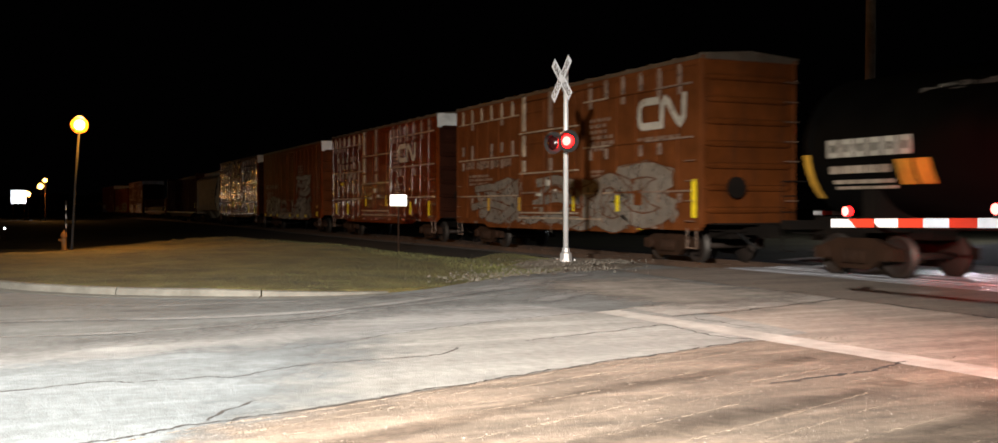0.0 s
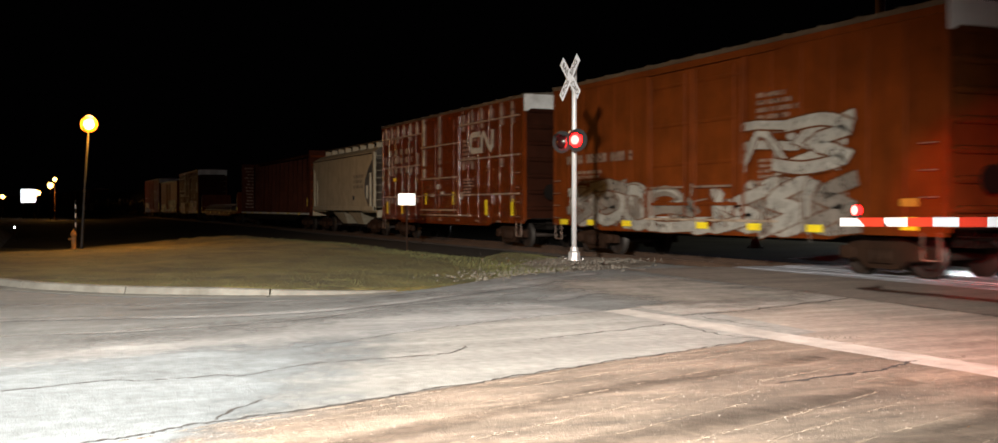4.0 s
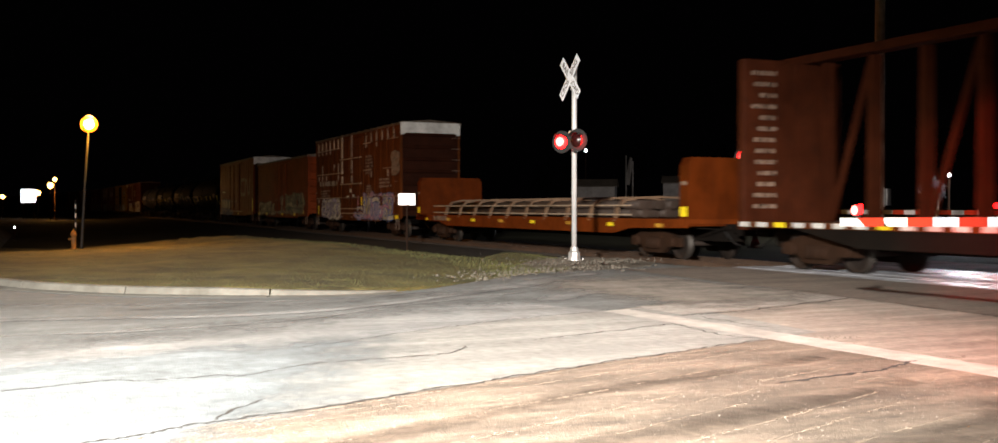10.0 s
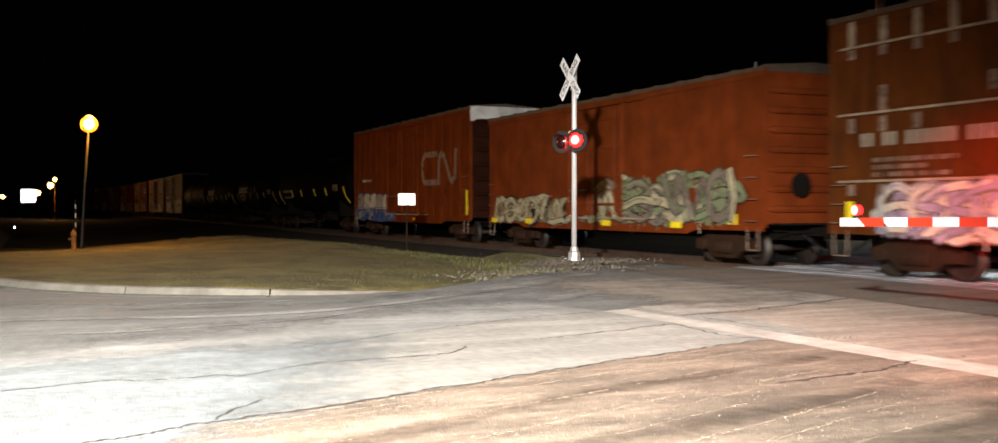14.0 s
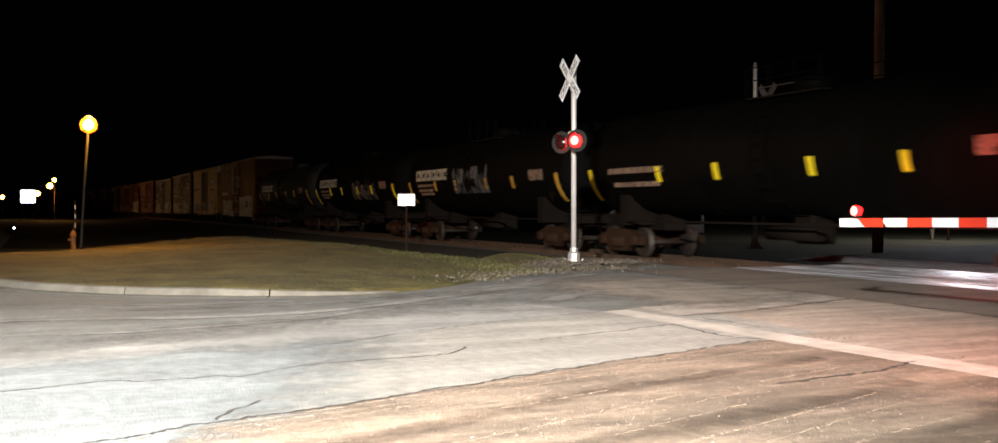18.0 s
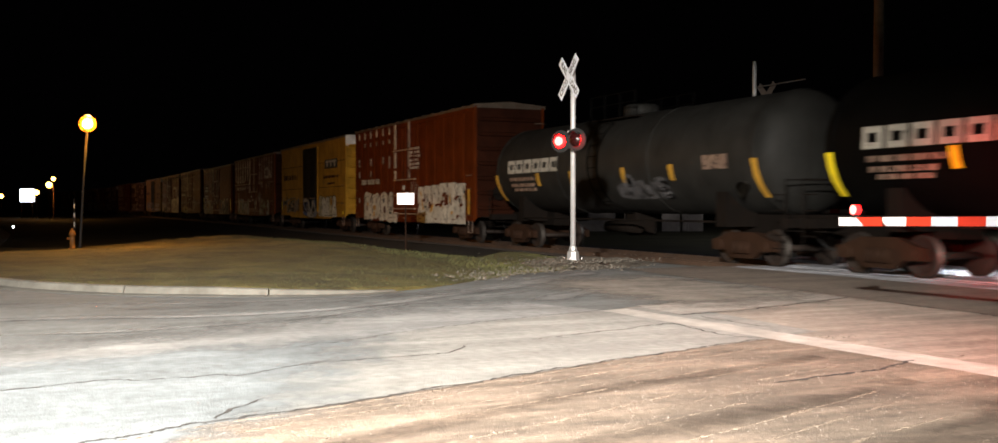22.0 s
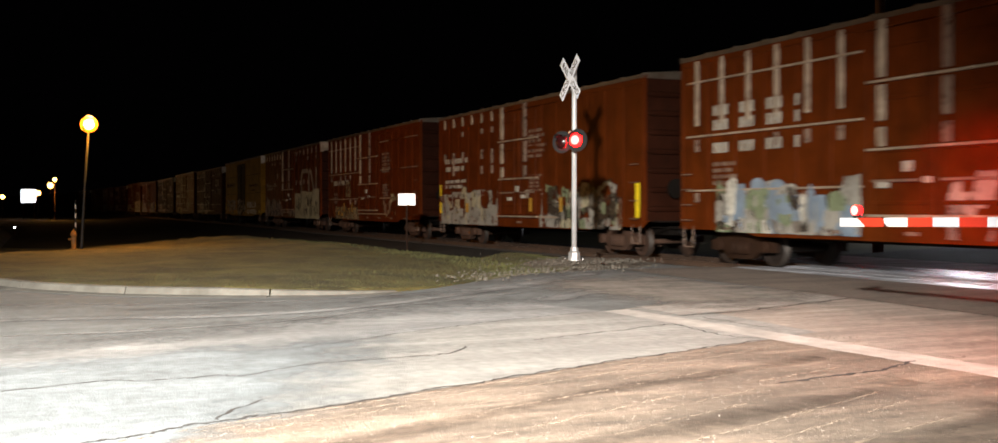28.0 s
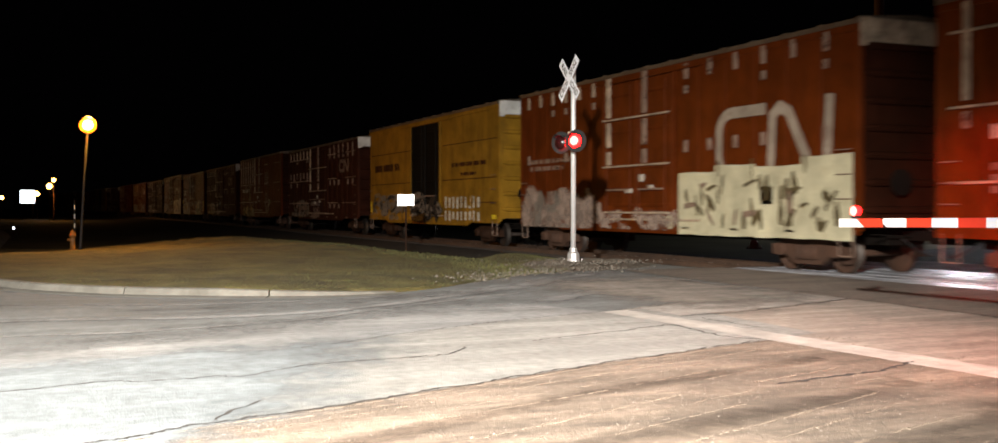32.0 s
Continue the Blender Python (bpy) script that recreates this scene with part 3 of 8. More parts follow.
    for _ in range(5000):
        p = j2[int(rnd.random() ** 0.8 * 59)]
        lane = rnd.choice((0.25, 0.55, 0.8, 1.5, 1.75, 2.0, 2.75, 3.1, 3.3, 4.1, 4.6)) + 0.12 * math.sin(p.y * 1.1)
        x, y = p.x + lane + rnd.gauss(0, 0.07 if rnd.random() < 0.85 else 0.5), p.y + rnd.uniform(-0.2, 0.2)
        r = rnd.uniform(0.0014, 0.0046) * (1.8 if rnd.random() < 0.03 else 1)
        o = len(verts)
        for q in ((1, 0, 0), (-1, 0, 0), (0, 1, 0), (0, -1, 0), (0, 0, 0.9)):
            verts.append((x + q[0] * r * rnd.uniform(0.7, 1.6), y + q[1] * r * rnd.uniform(0.7, 1.6), 0.0062 + q[2] * r))
        faces += [(o, o + 2, o + 4), (o + 2, o + 1, o + 4), (o + 1, o + 3, o + 4), (o + 3, o, o + 4)]
    me = bpy.data.meshes.new("road_grit")
    me.from_pydata(verts, [], faces)
    me.materials.append(M_GRIT)
    tagged(new("road_grit", me), label="loose pale grit swept into lines on the lane", category="gravel", kind="stuff")
    # broken crumbs of asphalt lying in ragged rows along the lane
    verts, faces = [], []
    for _ in range(3600):
        p = j2[int(rnd.random() ** 0.7 * 59)]
        lane = rnd.choice((0.30, 0.38, 0.46, 0.95, 1.5, 1.95, 2.05, 2.9, 3.1, 4.4)) + 0.10 * math.sin(p.y * 0.9) + 0.05 * math.sin(p.y * 3.1)
        if noise.noise((p.y * 1.1, lane * 3, 11)) < -0.05:
            continue
        x, y = p.x + lane + rnd.gauss(0, 0.035 if rnd.random() < 0.85 else 0.3), p.y + rnd.uniform(-0.16, 0.16)
        r, o = rnd.uniform(0.004, 0.010), len(verts)
        for q in range(5):
            a = q * 1.257 + rnd.uniform(-0.4, 0.4)
            verts.append((x + r * rnd.uniform(0.6, 1.7) * math.cos(a), y + r * rnd.uniform(0.6, 1.7) * math.sin(a), 0.0060))
        verts.append((x + rnd.uniform(-0.3, 0.3) * r, y, 0.0060 + r * rnd.uniform(0.3, 0.7)))
        faces += [(o + q, o + (q + 1) % 5, o + 5) for q in range(5)]
    me = bpy.data.meshes.new("asphalt_crumbs")
    me.from_pydata(verts, [], faces)
    me.materials.append(M_CRUMB)
    tagged(new("asphalt_crumbs", me), label="broken asphalt crumbs in ragged rows on the lane", category="gravel", kind="stuff")
    # ragged ridges of packed grit, scraped along the lane by ploughs and wheels
    verts, faces = [], []
    for k, (o, w, gap) in enumerate(((0.10, 0.045, 0.1), (0.24, 0.03, 0.3), (0.42, 0.05, 0.15), (0.70, 0.025, 0.4), (0.98, 0.04, 0.2), (1.22, 0.025, 0.45), (1.58, 0.05, 0.15), (1.80, 0.03, 0.35), (2.12, 0.03, 0.4), (2.55, 0.045, 0.25), (2.90, 0.03, 0.35), (3.35, 0.04, 0.3), (3.9, 0.04, 0.35), (4.5, 0.04, 0.35))):
        last = None
        for i in range(900):
            y = -3.0 + 9.6 * i / 899
            a = min(range(59), key=lambda q: abs(j2[q].y - y))
            x = j2[a].x + (y - j2[a].y) * (j2[a + 1].x - j2[a].x) / (j2[a + 1].y - j2[a].y) + o + 0.07 * noise.noise((y * 0.6, k * 3.7, 1)) + 0.02 * noise.noise((y * 6, k, 2)) + 0.016 * noise.noise((y * 23, k, 3))
            thick = w * (0.30 + 0.55 * noise.noise((y * 3.5, k, 5)) + 0.55 * noise.noise((y * 19, k, 6)))
            if noise.noise((y * 0.9, k * 1.9, 8)) < gap - 0.45 or thick < 0.004:
                last = None
                continue
            c = len(verts)
            top = 0.0058 + min(0.006, thick * 0.25) * (0.8 + 0.5 * noise.noise((y * 30, k, 9)))
            verts += [(x - thick, y, 0.0040), (x - thick * 0.25, y, top), (x + thick * 0.4, y, top * 0.92), (x + thick, y, 0.0040)]
            if last is not None:
                faces += [(last + m, last + m + 1, c + m + 1, c + m) for m in range(3)]
            last = c
    me = bpy.data.meshes.new("packed_grit")
    me.from_pydata(verts, [], faces)
    me.materials.append(M_RIDGE)
    tagged(new("packed_grit", me), label="ragged ridges of packed pale grit along the lane", category="gravel", kind="stuff")
    # sandy worn asphalt between the stop line and the apron
    sheet("lane_sandy", [[(-12.4 - 0.50 * (y - 7.0) + 12.5 * i / 24, y + 0.12 * noise.noise((i * 0.4, y, 4)), 0.0030) for i in range(25)] for y in [4.6 + 7.9 * j / 20 for j in range(21)]], M_ROAD_SAND, label="sandy pale asphalt before the crossing")
    # darker asphalt at the crossing and beyond the track
    pts = []
    for j in range(30):
        row = []
        for i in range(29):
            x = -20.5 + i
            edge = 11.6 - 0.0725 * (x + 16.8) + 0.10 * noise.noise((x * 0.8, 2, 5))
            row.append((x, edge + (14.55 - edge) * j / 29, 0.012))
        pts.append(row)
    sheet("pavement", pts, M_ROAD_DARK, label="dark asphalt apron before the rails")
    pts = []
    for j in range(40):
        y = 18.45 + 40 * j / 39
        c = -0.44 * (y - 6.85)
        pts.append([(c - 18 + 16 * i / 20, y, 0.0) for i in range(21)])
    # far apron coloured pale as if lit, the road past it near black as unlit
    far_apron = [[(-0.44 * (y - 6.85) - 18 + 22 * i / 24, y + 0.08 * noise.noise((i * 0.5, y, 8)), 0.006) for i in range(25)] for y in [18.46 + 2.7 * j / 12 for j in range(13)]]
    sheet("pavement_2", far_apron, M_APRON, label="asphalt apron beyond the rails, coloured pale as if lit")
    sheet("road_2", pts, M_ROAD_FAR, label="asphalt road beyond the rails, coloured dark as unlit")
    # lawn between kerb and ballast
    def past_rim(x, y):
        """How far a place lies beyond the lawn's crest, and its bearing."""
        turn = math.degrees(math.atan2(y, x)) % 360
        rim = float(np.interp(turn, (150, 156.6, 163, 170, 175, 178, 190), (22, 24.0, 31.0, 43.0, 47.0, 49.0, 54.0)))
        return math.hypot(x, y) - rim - 0.8 * noise.noise((x * 0.35, y * 0.5, 6)), turn

    grid = []
    rows = 46
    for k, p in enumerate(KERB):
        u = k / (len(KERB) - 1)
        q = Vector((-150 + 127 * u ** 0.55, 13.0 - 0.2 * u))
        line = []
        for j in range(rows):
            f = (j / (rows - 1)) ** 1.6
            c = p.lerp(q, f)
            z = 0.10 + 0.09 * min(1, f * 5) + 0.16 * math.sin(math.pi * min(1, f * 1.1)) * noise.noise((c.x * 0.12, c.y * 0.2, 3)) + 0.05 * noise.noise((c.x * 0.9, c.y * 0.9, 1))
            bank = max(0, min(1, (-24.5 - c.x) / 6)) * math.exp(-((c.y - 11.5) / 1.4) ** 2)
            z += 0.3 * bank * (0.18 + 0.16 * noise.noise((c.x * 0.45, c.y * 0.8, 9)))
            z -= 0.25 * max(0, (c.y - 10.9) / 2.1) + 1.32 * max(0, min(1, (-32 - c.x) / 25)) * max(0, min(1, (7 - c.y) / 8))
            z = max(z, -0.37)
            past, turn = past_rim(c.x, c.y)
            fall = max(0, min(1, past / 2.6)) * max(0, min(1, (turn - 156) / 4))
            z += (-0.55 - z) * fall * fall * (3 - 2 * fall)
            z = z * (1 - max(0, min(1, (u - 0.55) / 0.12)) * (1 - min(1, f * 3.0))) + 0.012
            line.append((c.x, c.y, z if j else -0.05))
        grid.append(line)
    lawn = sheet("lawn", grid, M_LAWN, label="uneven dry winter lawn beside the road")
    # blades of grass
    rnd = random.Random(5)
    verts, faces = [], []
    for _ in range(110000):
        a = rnd.random() ** 0.6 * (len(grid) - 2)
        b = rnd.random() * (rows - 2)
        i, j = int(a), int(b)
        c = [grid[i][j][m] * (1 - (b - j)) + grid[i][j + 1][m] * (b - j) for m in range(3)]
        e = [grid[i + 1][j][m] * (1 - (b - j)) + grid[i + 1][j + 1][m] * (b - j) for m in range(3)]
        x, y, z = [c[m] * (1 - (a - i)) + e[m] * (a - i) for m in range(3)]
        if x < -75 or y > 12 or z < -0.38:
            continue
        h, t, r = rnd.uniform(0.008, 0.026), rnd.uniform(0, 6.28), rnd.uniform(0.003, 0.011)
        if -3.0 < past_rim(x, y)[0] < 0.6 and rnd.random() < 0.55:
            h, r = h * rnd.uniform(1.4, 3.8), r * 1.3
        o = len(verts)
        lx, ly = rnd.uniform(-0.06, 0.06), rnd.uniform(-0.06, 0.06)
        verts += [(x - r * math.cos(t), y - r * math.sin(t), z - 0.01), (x + r * math.cos(t), y + r * math.sin(t), z - 0.01), (x + lx, y + ly, z + h)]
        faces.append((o, o + 1, o + 2))
    me = bpy.data.meshes.new("grass")
    me.from_pydata(verts, [], faces)
    me.materials.append(M_GRASS_BLADE)
    tagged(new("grass", me), label="short dry brown-green winter grass tufts", category="grass", kind="stuff")
    # kerb stones, one after another
    kerb = tagged(new("kerb"), label="pale concrete kerb round the lawn", kind="structure")
    k = 0
    while k < 54:
        e = min(k + 9, 54)
        bm = bmesh.new()
        prev = None
        for m in range(k, e + 1):
            p = KERB[m]
            d = (KERB[min(m + 1, 89)] - KERB[m - 1 if m else 0]).normalized()
            nrm = Vector((d.y, -d.x))
            gap = d * (0.012 if m == k else -0.012 if m == e else 0)
            prof = [(0.30, 0.0), (0.28, 0.012), (0.06, 0.02), (0.03, 0.13), (0.0, 0.15), (-0.14, 0.15), (-0.15, -0.1)]
            low = 0.85 - 0.65 * max(0, (m - 42) / 12)
            ring = [bm.verts.new((p.x + gap.x + nrm.x * o, p.y + gap.y + nrm.y * o, z * low)) for o, z in prof]
            if prev:
                for a in range(len(ring) - 1):
                    bm.faces.new((prev[a], prev[a + 1], ring[a + 1], ring[a]))
            else:
                bm.faces.new(ring)
            prev = ring
        bm.faces.new(prev[::-1])
        part("kerb_stone", bm, M_KERB, kerb)
        k = e
    # ballast bed
    pts = []
    for i in range(160):
        d = 15 + i * 2.6 if i < 60 else 171 + (i - 60) * 4.5
        x, y, a = rails_at(d)
        row = []
        for o, z in ((-5.6, -0.36), (-4.3, -0.30), (-2.6, -0.2), (-1.7, -0.17), (0, -0.17), (1.7, -0.17), (2.6, -0.2), (4.5, -0.38), (7, -0.4)):
            row.append((x + o * math.sin(a), y + o * math.cos(a), z + 0.03 * noise.noise((d * 1.7, o * 1.3, 0))))
        pts.append(row)
    sheet("ballast_bed", pts, M_BALLAST, label="dark crushed stone ballast bed")
    pts = [[(x, TRACK_Y + o, -0.17) for o in (-2.4, -0.8, 0.8, 2.4)] for x in (-20, -5, 12, 60)]
    sheet("ballast_bed_2", pts, M_BALLAST, label="dark ballast under the crossing")


def build_track():
    for name, o in (("rail", -0.7525), ("rail", 0.7525)):
        bm = bmesh.new()
        prev = None
        for i in range(75):
            d = -60 + i * 4.0 if i < 46 else 120 + (i - 45) * 12.0
            x, y, a = rails_at(d)
            c, s = math.cos(a), math.sin(a)
            prof = ((-0.07, -0.17), (-0.015, -0.14), (-0.015, -0.04), (-0.036, -0.03), (-0.036, 0.0), (0.036, 0.0), (0.036, -0.03), (0.015, -0.04), (0.015, -0.14), (0.07, -0.17))
            ring = [bm.verts.new((x + (o + e) * s, y + (o + e) * c, z)) for e, z in prof]
            if prev:
                for k in range(9):
                    f = bm.faces.new((prev[k], prev[k + 1], ring[k + 1], ring[k]))
                    f.material_index = 1 if k == 4 else 0
            prev = ring
        tagged(part(name, bm, [M_RAILSIDE, M_RAIL], None, "worn steel rail with a polished head"), category="rail", group="running rails")
    tie = B(-0.12, 0.12, -1.3, 1.3, -0.3, -0.13, 0.01)
    first = tagged(part("railway_tie", tie, M_TIE, None, "dark creosoted wooden railway tie"), category="tie", group="track ties")
    first.matrix_basis = pose(-24, TRACK_Y, -0.02)
    for i in range(1, 90):
        x, y, a = rails_at(24 + i * 0.56)
        copy_thing(first, pose(x, y, -0.02, 0, 0, math.degrees(a)))
    deck = tagged(new("grade_crossing"), label="smooth pale concrete crossing panels between the rails", kind="structure")
    # concrete crossing panels either side of and between the rails
    for y0, y1, nm in ((TRACK_Y - 1.95, TRACK_Y - 0.81, "field"), (TRACK_Y - 0.66, TRACK_Y + 0.66, "gauge"), (TRACK_Y + 0.81, TRACK_Y + 1.95, "field")):
        for i in range(7):
            x0 = -20.4 + i * 2.45
            w = (y1 - y0) / 4
            for j in range(4):
                part("panel", B(x0, x0 + 2.42, y0 + j * w + 0.02, y0 + (j + 1) * w - 0.02, -0.16, 0.004 + 0.004 * ((i * 7 + j * 5) % 3), 0.012), M_PANEL, deck)


M_PANEL = paint("crossing_panel_concrete", (0.43, 0.44, 0.48), 0.38, var=0.45, scale=0.9, dirt=0.7, dirt_colour=(0.05, 0.045, 0.04))


def crack(name, pts, w, seed, label):
    """An open crack in the asphalt as a jagged thin strip."""
    rnd = random.Random(seed)
    line = smooth_line(pts, max(12, int(sum((Vector(pts[i + 1]) - Vector(pts[i])).length for i in range(len(pts) - 1)) * 20)))
    v, f = [], []
    off = 0
    for k, p in enumerate(line):
        d = (line[min(k + 1, len(line) - 1)] - line[max(k - 1, 0)]).normalized()
        off = off * 0.7 + rnd.uniform(-0.026, 0.026)
        nn = Vector((-d.y, d.x))
        ww = w * 0.85 * rnd.uniform(0.25, 1.3) * min(1, 0.3 + k / 6, 0.3 + (len(line) - 1 - k) / 6)
        c = p + nn * off
        v += [(c.x + nn.x * ww, c.y + nn.y * ww, 0.0095), (c.x - nn.x * ww, c.y - nn.y * ww, 0.0095)]
        if k:
            f.append((2 * k - 2, 2 * k, 2 * k + 1, 2 * k - 1))
    me = bpy.data.meshes.new(name)
    me.from_pydata(v, [], f)
    me.materials.append(M_CRACK)
    return tagged(new(name, me), label=label, kind="structure")
# ---- signals, signs, poles ----
def text_mesh(name, body, size, m, material, parent):
    cu = bpy.data.curves.new(name, "FONT")
    cu.body, cu.size, cu.align_x, cu.align_y, cu.extrude, cu.offset = body, size, "CENTER", "CENTER", 0.002, 0.001
    tmp = bpy.data.objects.new(name, cu)
    me = bpy.data.meshes.new_from_object(tmp)
    bpy.data.objects.remove(tmp)
    me.materials.clear()
    me.materials.append(material)
    ob = new(name, me)
    ob.parent = parent
    ob.matrix_basis = m
    return ob


def mast_base(parent, z0=0.0):
    bm = box(bmesh.new(), -0.20, 0.20, -0.20, 0.20, z0, z0 + 0.03)
    part("base_plate", bm, M_POLE, parent)
    for x in (-0.15, 0.15):
        for y in (-0.15, 0.15):
            bm = bmesh.new()
            rod(bm, (x, y, z0 + 0.03), (x, y, z0 + 0.11), 0.018, 6)
            part("anchor_bolt", bm, M_STEEL, parent)
    bm = bmesh.new()
    prev = None
    tube(bm, [((0, 0, z0 + 0.03), (0, 0, 1), 0.17), ((0, 0, z0 + 0.10), (0, 0, 1), 0.15), ((0, 0, z0 + 0.24), (0, 0, 1), 0.14), ((0, 0, z0 + 0.27), (0, 0, 1), 0.10), ((0, 0, z0 + 0.36), (0, 0, 1), 0.09)], 8)
    part("junction_base", bm, M_STEEL, parent, "cast grey mast foot")


def crossbuck(parent, z, y, lettered=True):
    for name, a in (("blade_rising", 45), ("blade_falling", -45)):
        yy = y - (0.012 if a > 0 else 0)
        bm = B(-0.61, 0.61, -0.006, 0.006, -0.115, 0.115)
        ob = part("sign_blade", bm, M_CROSSBUCK if lettered else M_STEEL, parent)
        ob.matrix_basis = Matrix.Translation((0, yy, z)) @ pose(0, 0, 0, 0, -a, 0)
        if lettered:
            up = pose(0, 0, 0, 90, 0, 0)
            for word, u in ((("CROS", -0.31), ("SING", 0.31)) if a > 0 else (("RAIL", -0.31), ("ROAD", 0.31))):
                text_mesh("lettering", word, 0.19, pose(u, -0.009, 0) @ up, M_SIGNBLACK, ob)
    part("sign_bracket", B(-0.05, 0.05, y, y + 0.08, z - 0.12, z + 0.12), M_STEEL, parent)


def flasher(parent, px, py, pz, yaw=0):
    """One signal unit: round black target, hood and housing, turned by yaw towards the road."""
    x = y = z = 0.0
    facing = -1
    bm = bmesh.new()
    tube(bm, [((x, y, z), (0, facing, 0), 0.26), ((x, y + facing * 0.012, z), (0, facing, 0), 0.26)], 28)
    back = part("target_disc", bm, M_HOOD, parent, "round matt black target")
    bm = bmesh.new()
    n = 18
    ring = []
    for k in range(n + 1):
        a = math.pi * (0.22 + 0.56 * k / n)
        ring.append([bm.verts.new((x + r * math.cos(a), y + facing * d, z + r * math.sin(a))) for r, d in ((0.185, 0.01), (0.185, 0.26 - 0.10 * abs(math.cos(a))), (0.178, 0.26 - 0.10 * abs(math.cos(a))), (0.178, 0.01))])
    for k in range(n):
        for j in range(3):
            f = bm.faces.new((ring[k][j], ring[k + 1][j], ring[k + 1][j + 1], ring[k][j + 1]))
            f.smooth = True
    part("hood", bm, M_HOOD, back)
    bm = bmesh.new()
    tube(bm, [((x, y - facing * 0.20, z), (0, facing, 0), 0.09), ((x, y - facing * 0.17, z), (0, facing, 0), 0.15), ((x, y, z), (0, facing, 0), 0.155)], 20)
    part("housing", bm, M_HOOD, back)
    back.matrix_basis = pose(px, py, pz, 0, 0, yaw)
    return back


def turning_lens(parent, x, y, z):
    """The lens disc: one face glows, the other is dark; it turns about its upright axis to flash."""
    bm = bmesh.new()
    tube(bm, [((0, -0.085, 0), (0, 1, 0), 0.02), ((0, -0.08, 0), (0, 1, 0), 0.06), ((0, -0.06, 0), (0, 1, 0), 0.105), ((0, -0.03, 0), (0, 1, 0), 0.15), ((0, -0.004, 0), (0, 1, 0), 0.165),
              ((0, 0.004, 0), (0, 1, 0), 0.15), ((0, 0.05, 0), (0, 1, 0), 0.12), ((0, 0.08, 0), (0, 1, 0), 0.03)], 22)
    for f in bm.faces:
        d = f.calc_center_median().y
        f.material_index = 2 if d < -0.065 else 1 if d < -0.002 else 0
    ob = part("lens", bm, [M_LENS_DARK, M_RED_ON, M_RED_HOT], parent, "red signal lens")
    ob.matrix_basis = pose(x, y, z, 0, 0, 0)
    return ob


LENSES = []


def build_signals():
    # near mast on the lawn corner
    mast = tagged(new("crossing_signal"), label="white crossing mast with crossbuck and twin red flashers on gravel", category="crossing signal", group="crossing signals")
    mast.matrix_basis = pose(-21.97, 11.43, 0.10)
    bm = bmesh.new()
    tube(bm, [((0, 0, 0.30), (0, 0, 1), 0.062), ((0, 0, 4.55), (0, 0, 1), 0.058), ((0, 0, 4.58), (0, 0, 1), 0.03)], 16)
    part("mast", bm, M_MAST, mast)
    mast_base(mast)
    crossbuck(mast, 4.28, -0.11)
    bm = bmesh.new()
    rod(bm, (-0.40, -0.02, 2.92), (0.40, -0.02, 2.92), 0.03)
    part("crossarm", bm, M_HOOD, mast)
    part("junction_box", B(-0.11, 0.11, -0.10, 0.10, 2.86, 3.06, 0.015), M_MAST, mast)
    for k, x in enumerate((-0.38, 0.38)):
        LENSES.append((turning_lens(flasher(mast, x, -0.12, 2.82, 34), 0, -0.06, 0), k))
    part("clamp_band", B(-0.075, 0.075, -0.075, 0.075, 4.0, 4.06, 0.01), M_STEEL, mast)
    # far mast, seen from behind
    far = tagged(new("crossing_signal"), label="grey crossing mast beyond the rails seen from behind", category="crossing signal", group="crossing signals")
    far.matrix_basis = pose(-29.6, 22.3, 0.0)
    bm = bmesh.new()
    tube(bm, [((0, 0, 0.3), (0, 0, 1), 0.075), ((0, 0, 6.1), (0, 0, 1), 0.07), ((0, 0, 6.3), (0, 0, 1), 0.05)], 14)
    part("mast", bm, M_MAST, far)
    mast_base(far)
    for a in (45, -45):
        ob = part("sign_blade", B(-0.61, 0.61, -0.006, 0.006, -0.115, 0.115), M_SHED, far)
        ob.matrix_basis = Matrix.Translation((0.5, 0.12 + a * 0.0002, 5.05)) @ pose(0, 0, 0, 0, a, 0)
    for a, b, r in (((-0.1, 0, 5.42), (2.6, 0, 5.42), 0.016), ((0, 0, 3.95), (2.45, -0.1, 4.0), 0.025), ((-0.6, 0, 3.2), (0.8, 0, 3.2), 0.03), ((0.8, -0.1, 3.3), (0.35, 0, 0.6), 0.02), ((0.88, -0.1, 3.3), (0.5, 0, 0.6), 0.02)):
        bm = bmesh.new()
        rod(bm, a, b, r, 8)
        part("bracket_arm", bm, M_STEEL, far)
    part("sign_plate", B(0.06, 0.32, -0.03, 0.0, 2.3, 2.62), M_SHED, far)
    for x, z, k, yaw in ((-0.53, 3.13, 0, 48), (0.42, 3.13, 1, 48), (1.55, 3.86, 1, 55), (2.35, 3.86, 0, 55)):
        LENSES.append((turning_lens(flasher(far, x, -0.16, z, yaw), 0, -0.06, 0), k))
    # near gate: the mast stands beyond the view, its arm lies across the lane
    gate = tagged(new("crossing_gate"), label="lowered crossing gate arm with red and white bands and lamps", category="crossing gate", group="crossing gates")
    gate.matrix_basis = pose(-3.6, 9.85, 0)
    bm = bmesh.new()
    rod(bm, (0, 0, 0.3), (0, 0, 4.4), 0.062)
    part("mast", bm, M_MAST, gate)
    mast_base(gate)
    part("mechanism", B(-0.22, 0.35, -0.3, 0.3, 0.9, 1.6, 0.03), M_STEEL, gate)
    # unseen crossbuck and flashers, added so the red light has a source
    crossbuck(gate, 4.1, -0.11)
    bm = bmesh.new()
    rod(bm, (-1.0, 0.0, 2.45), (0.45, 0.0, 2.45), 0.03)
    part("crossarm", bm, M_HOOD, gate)
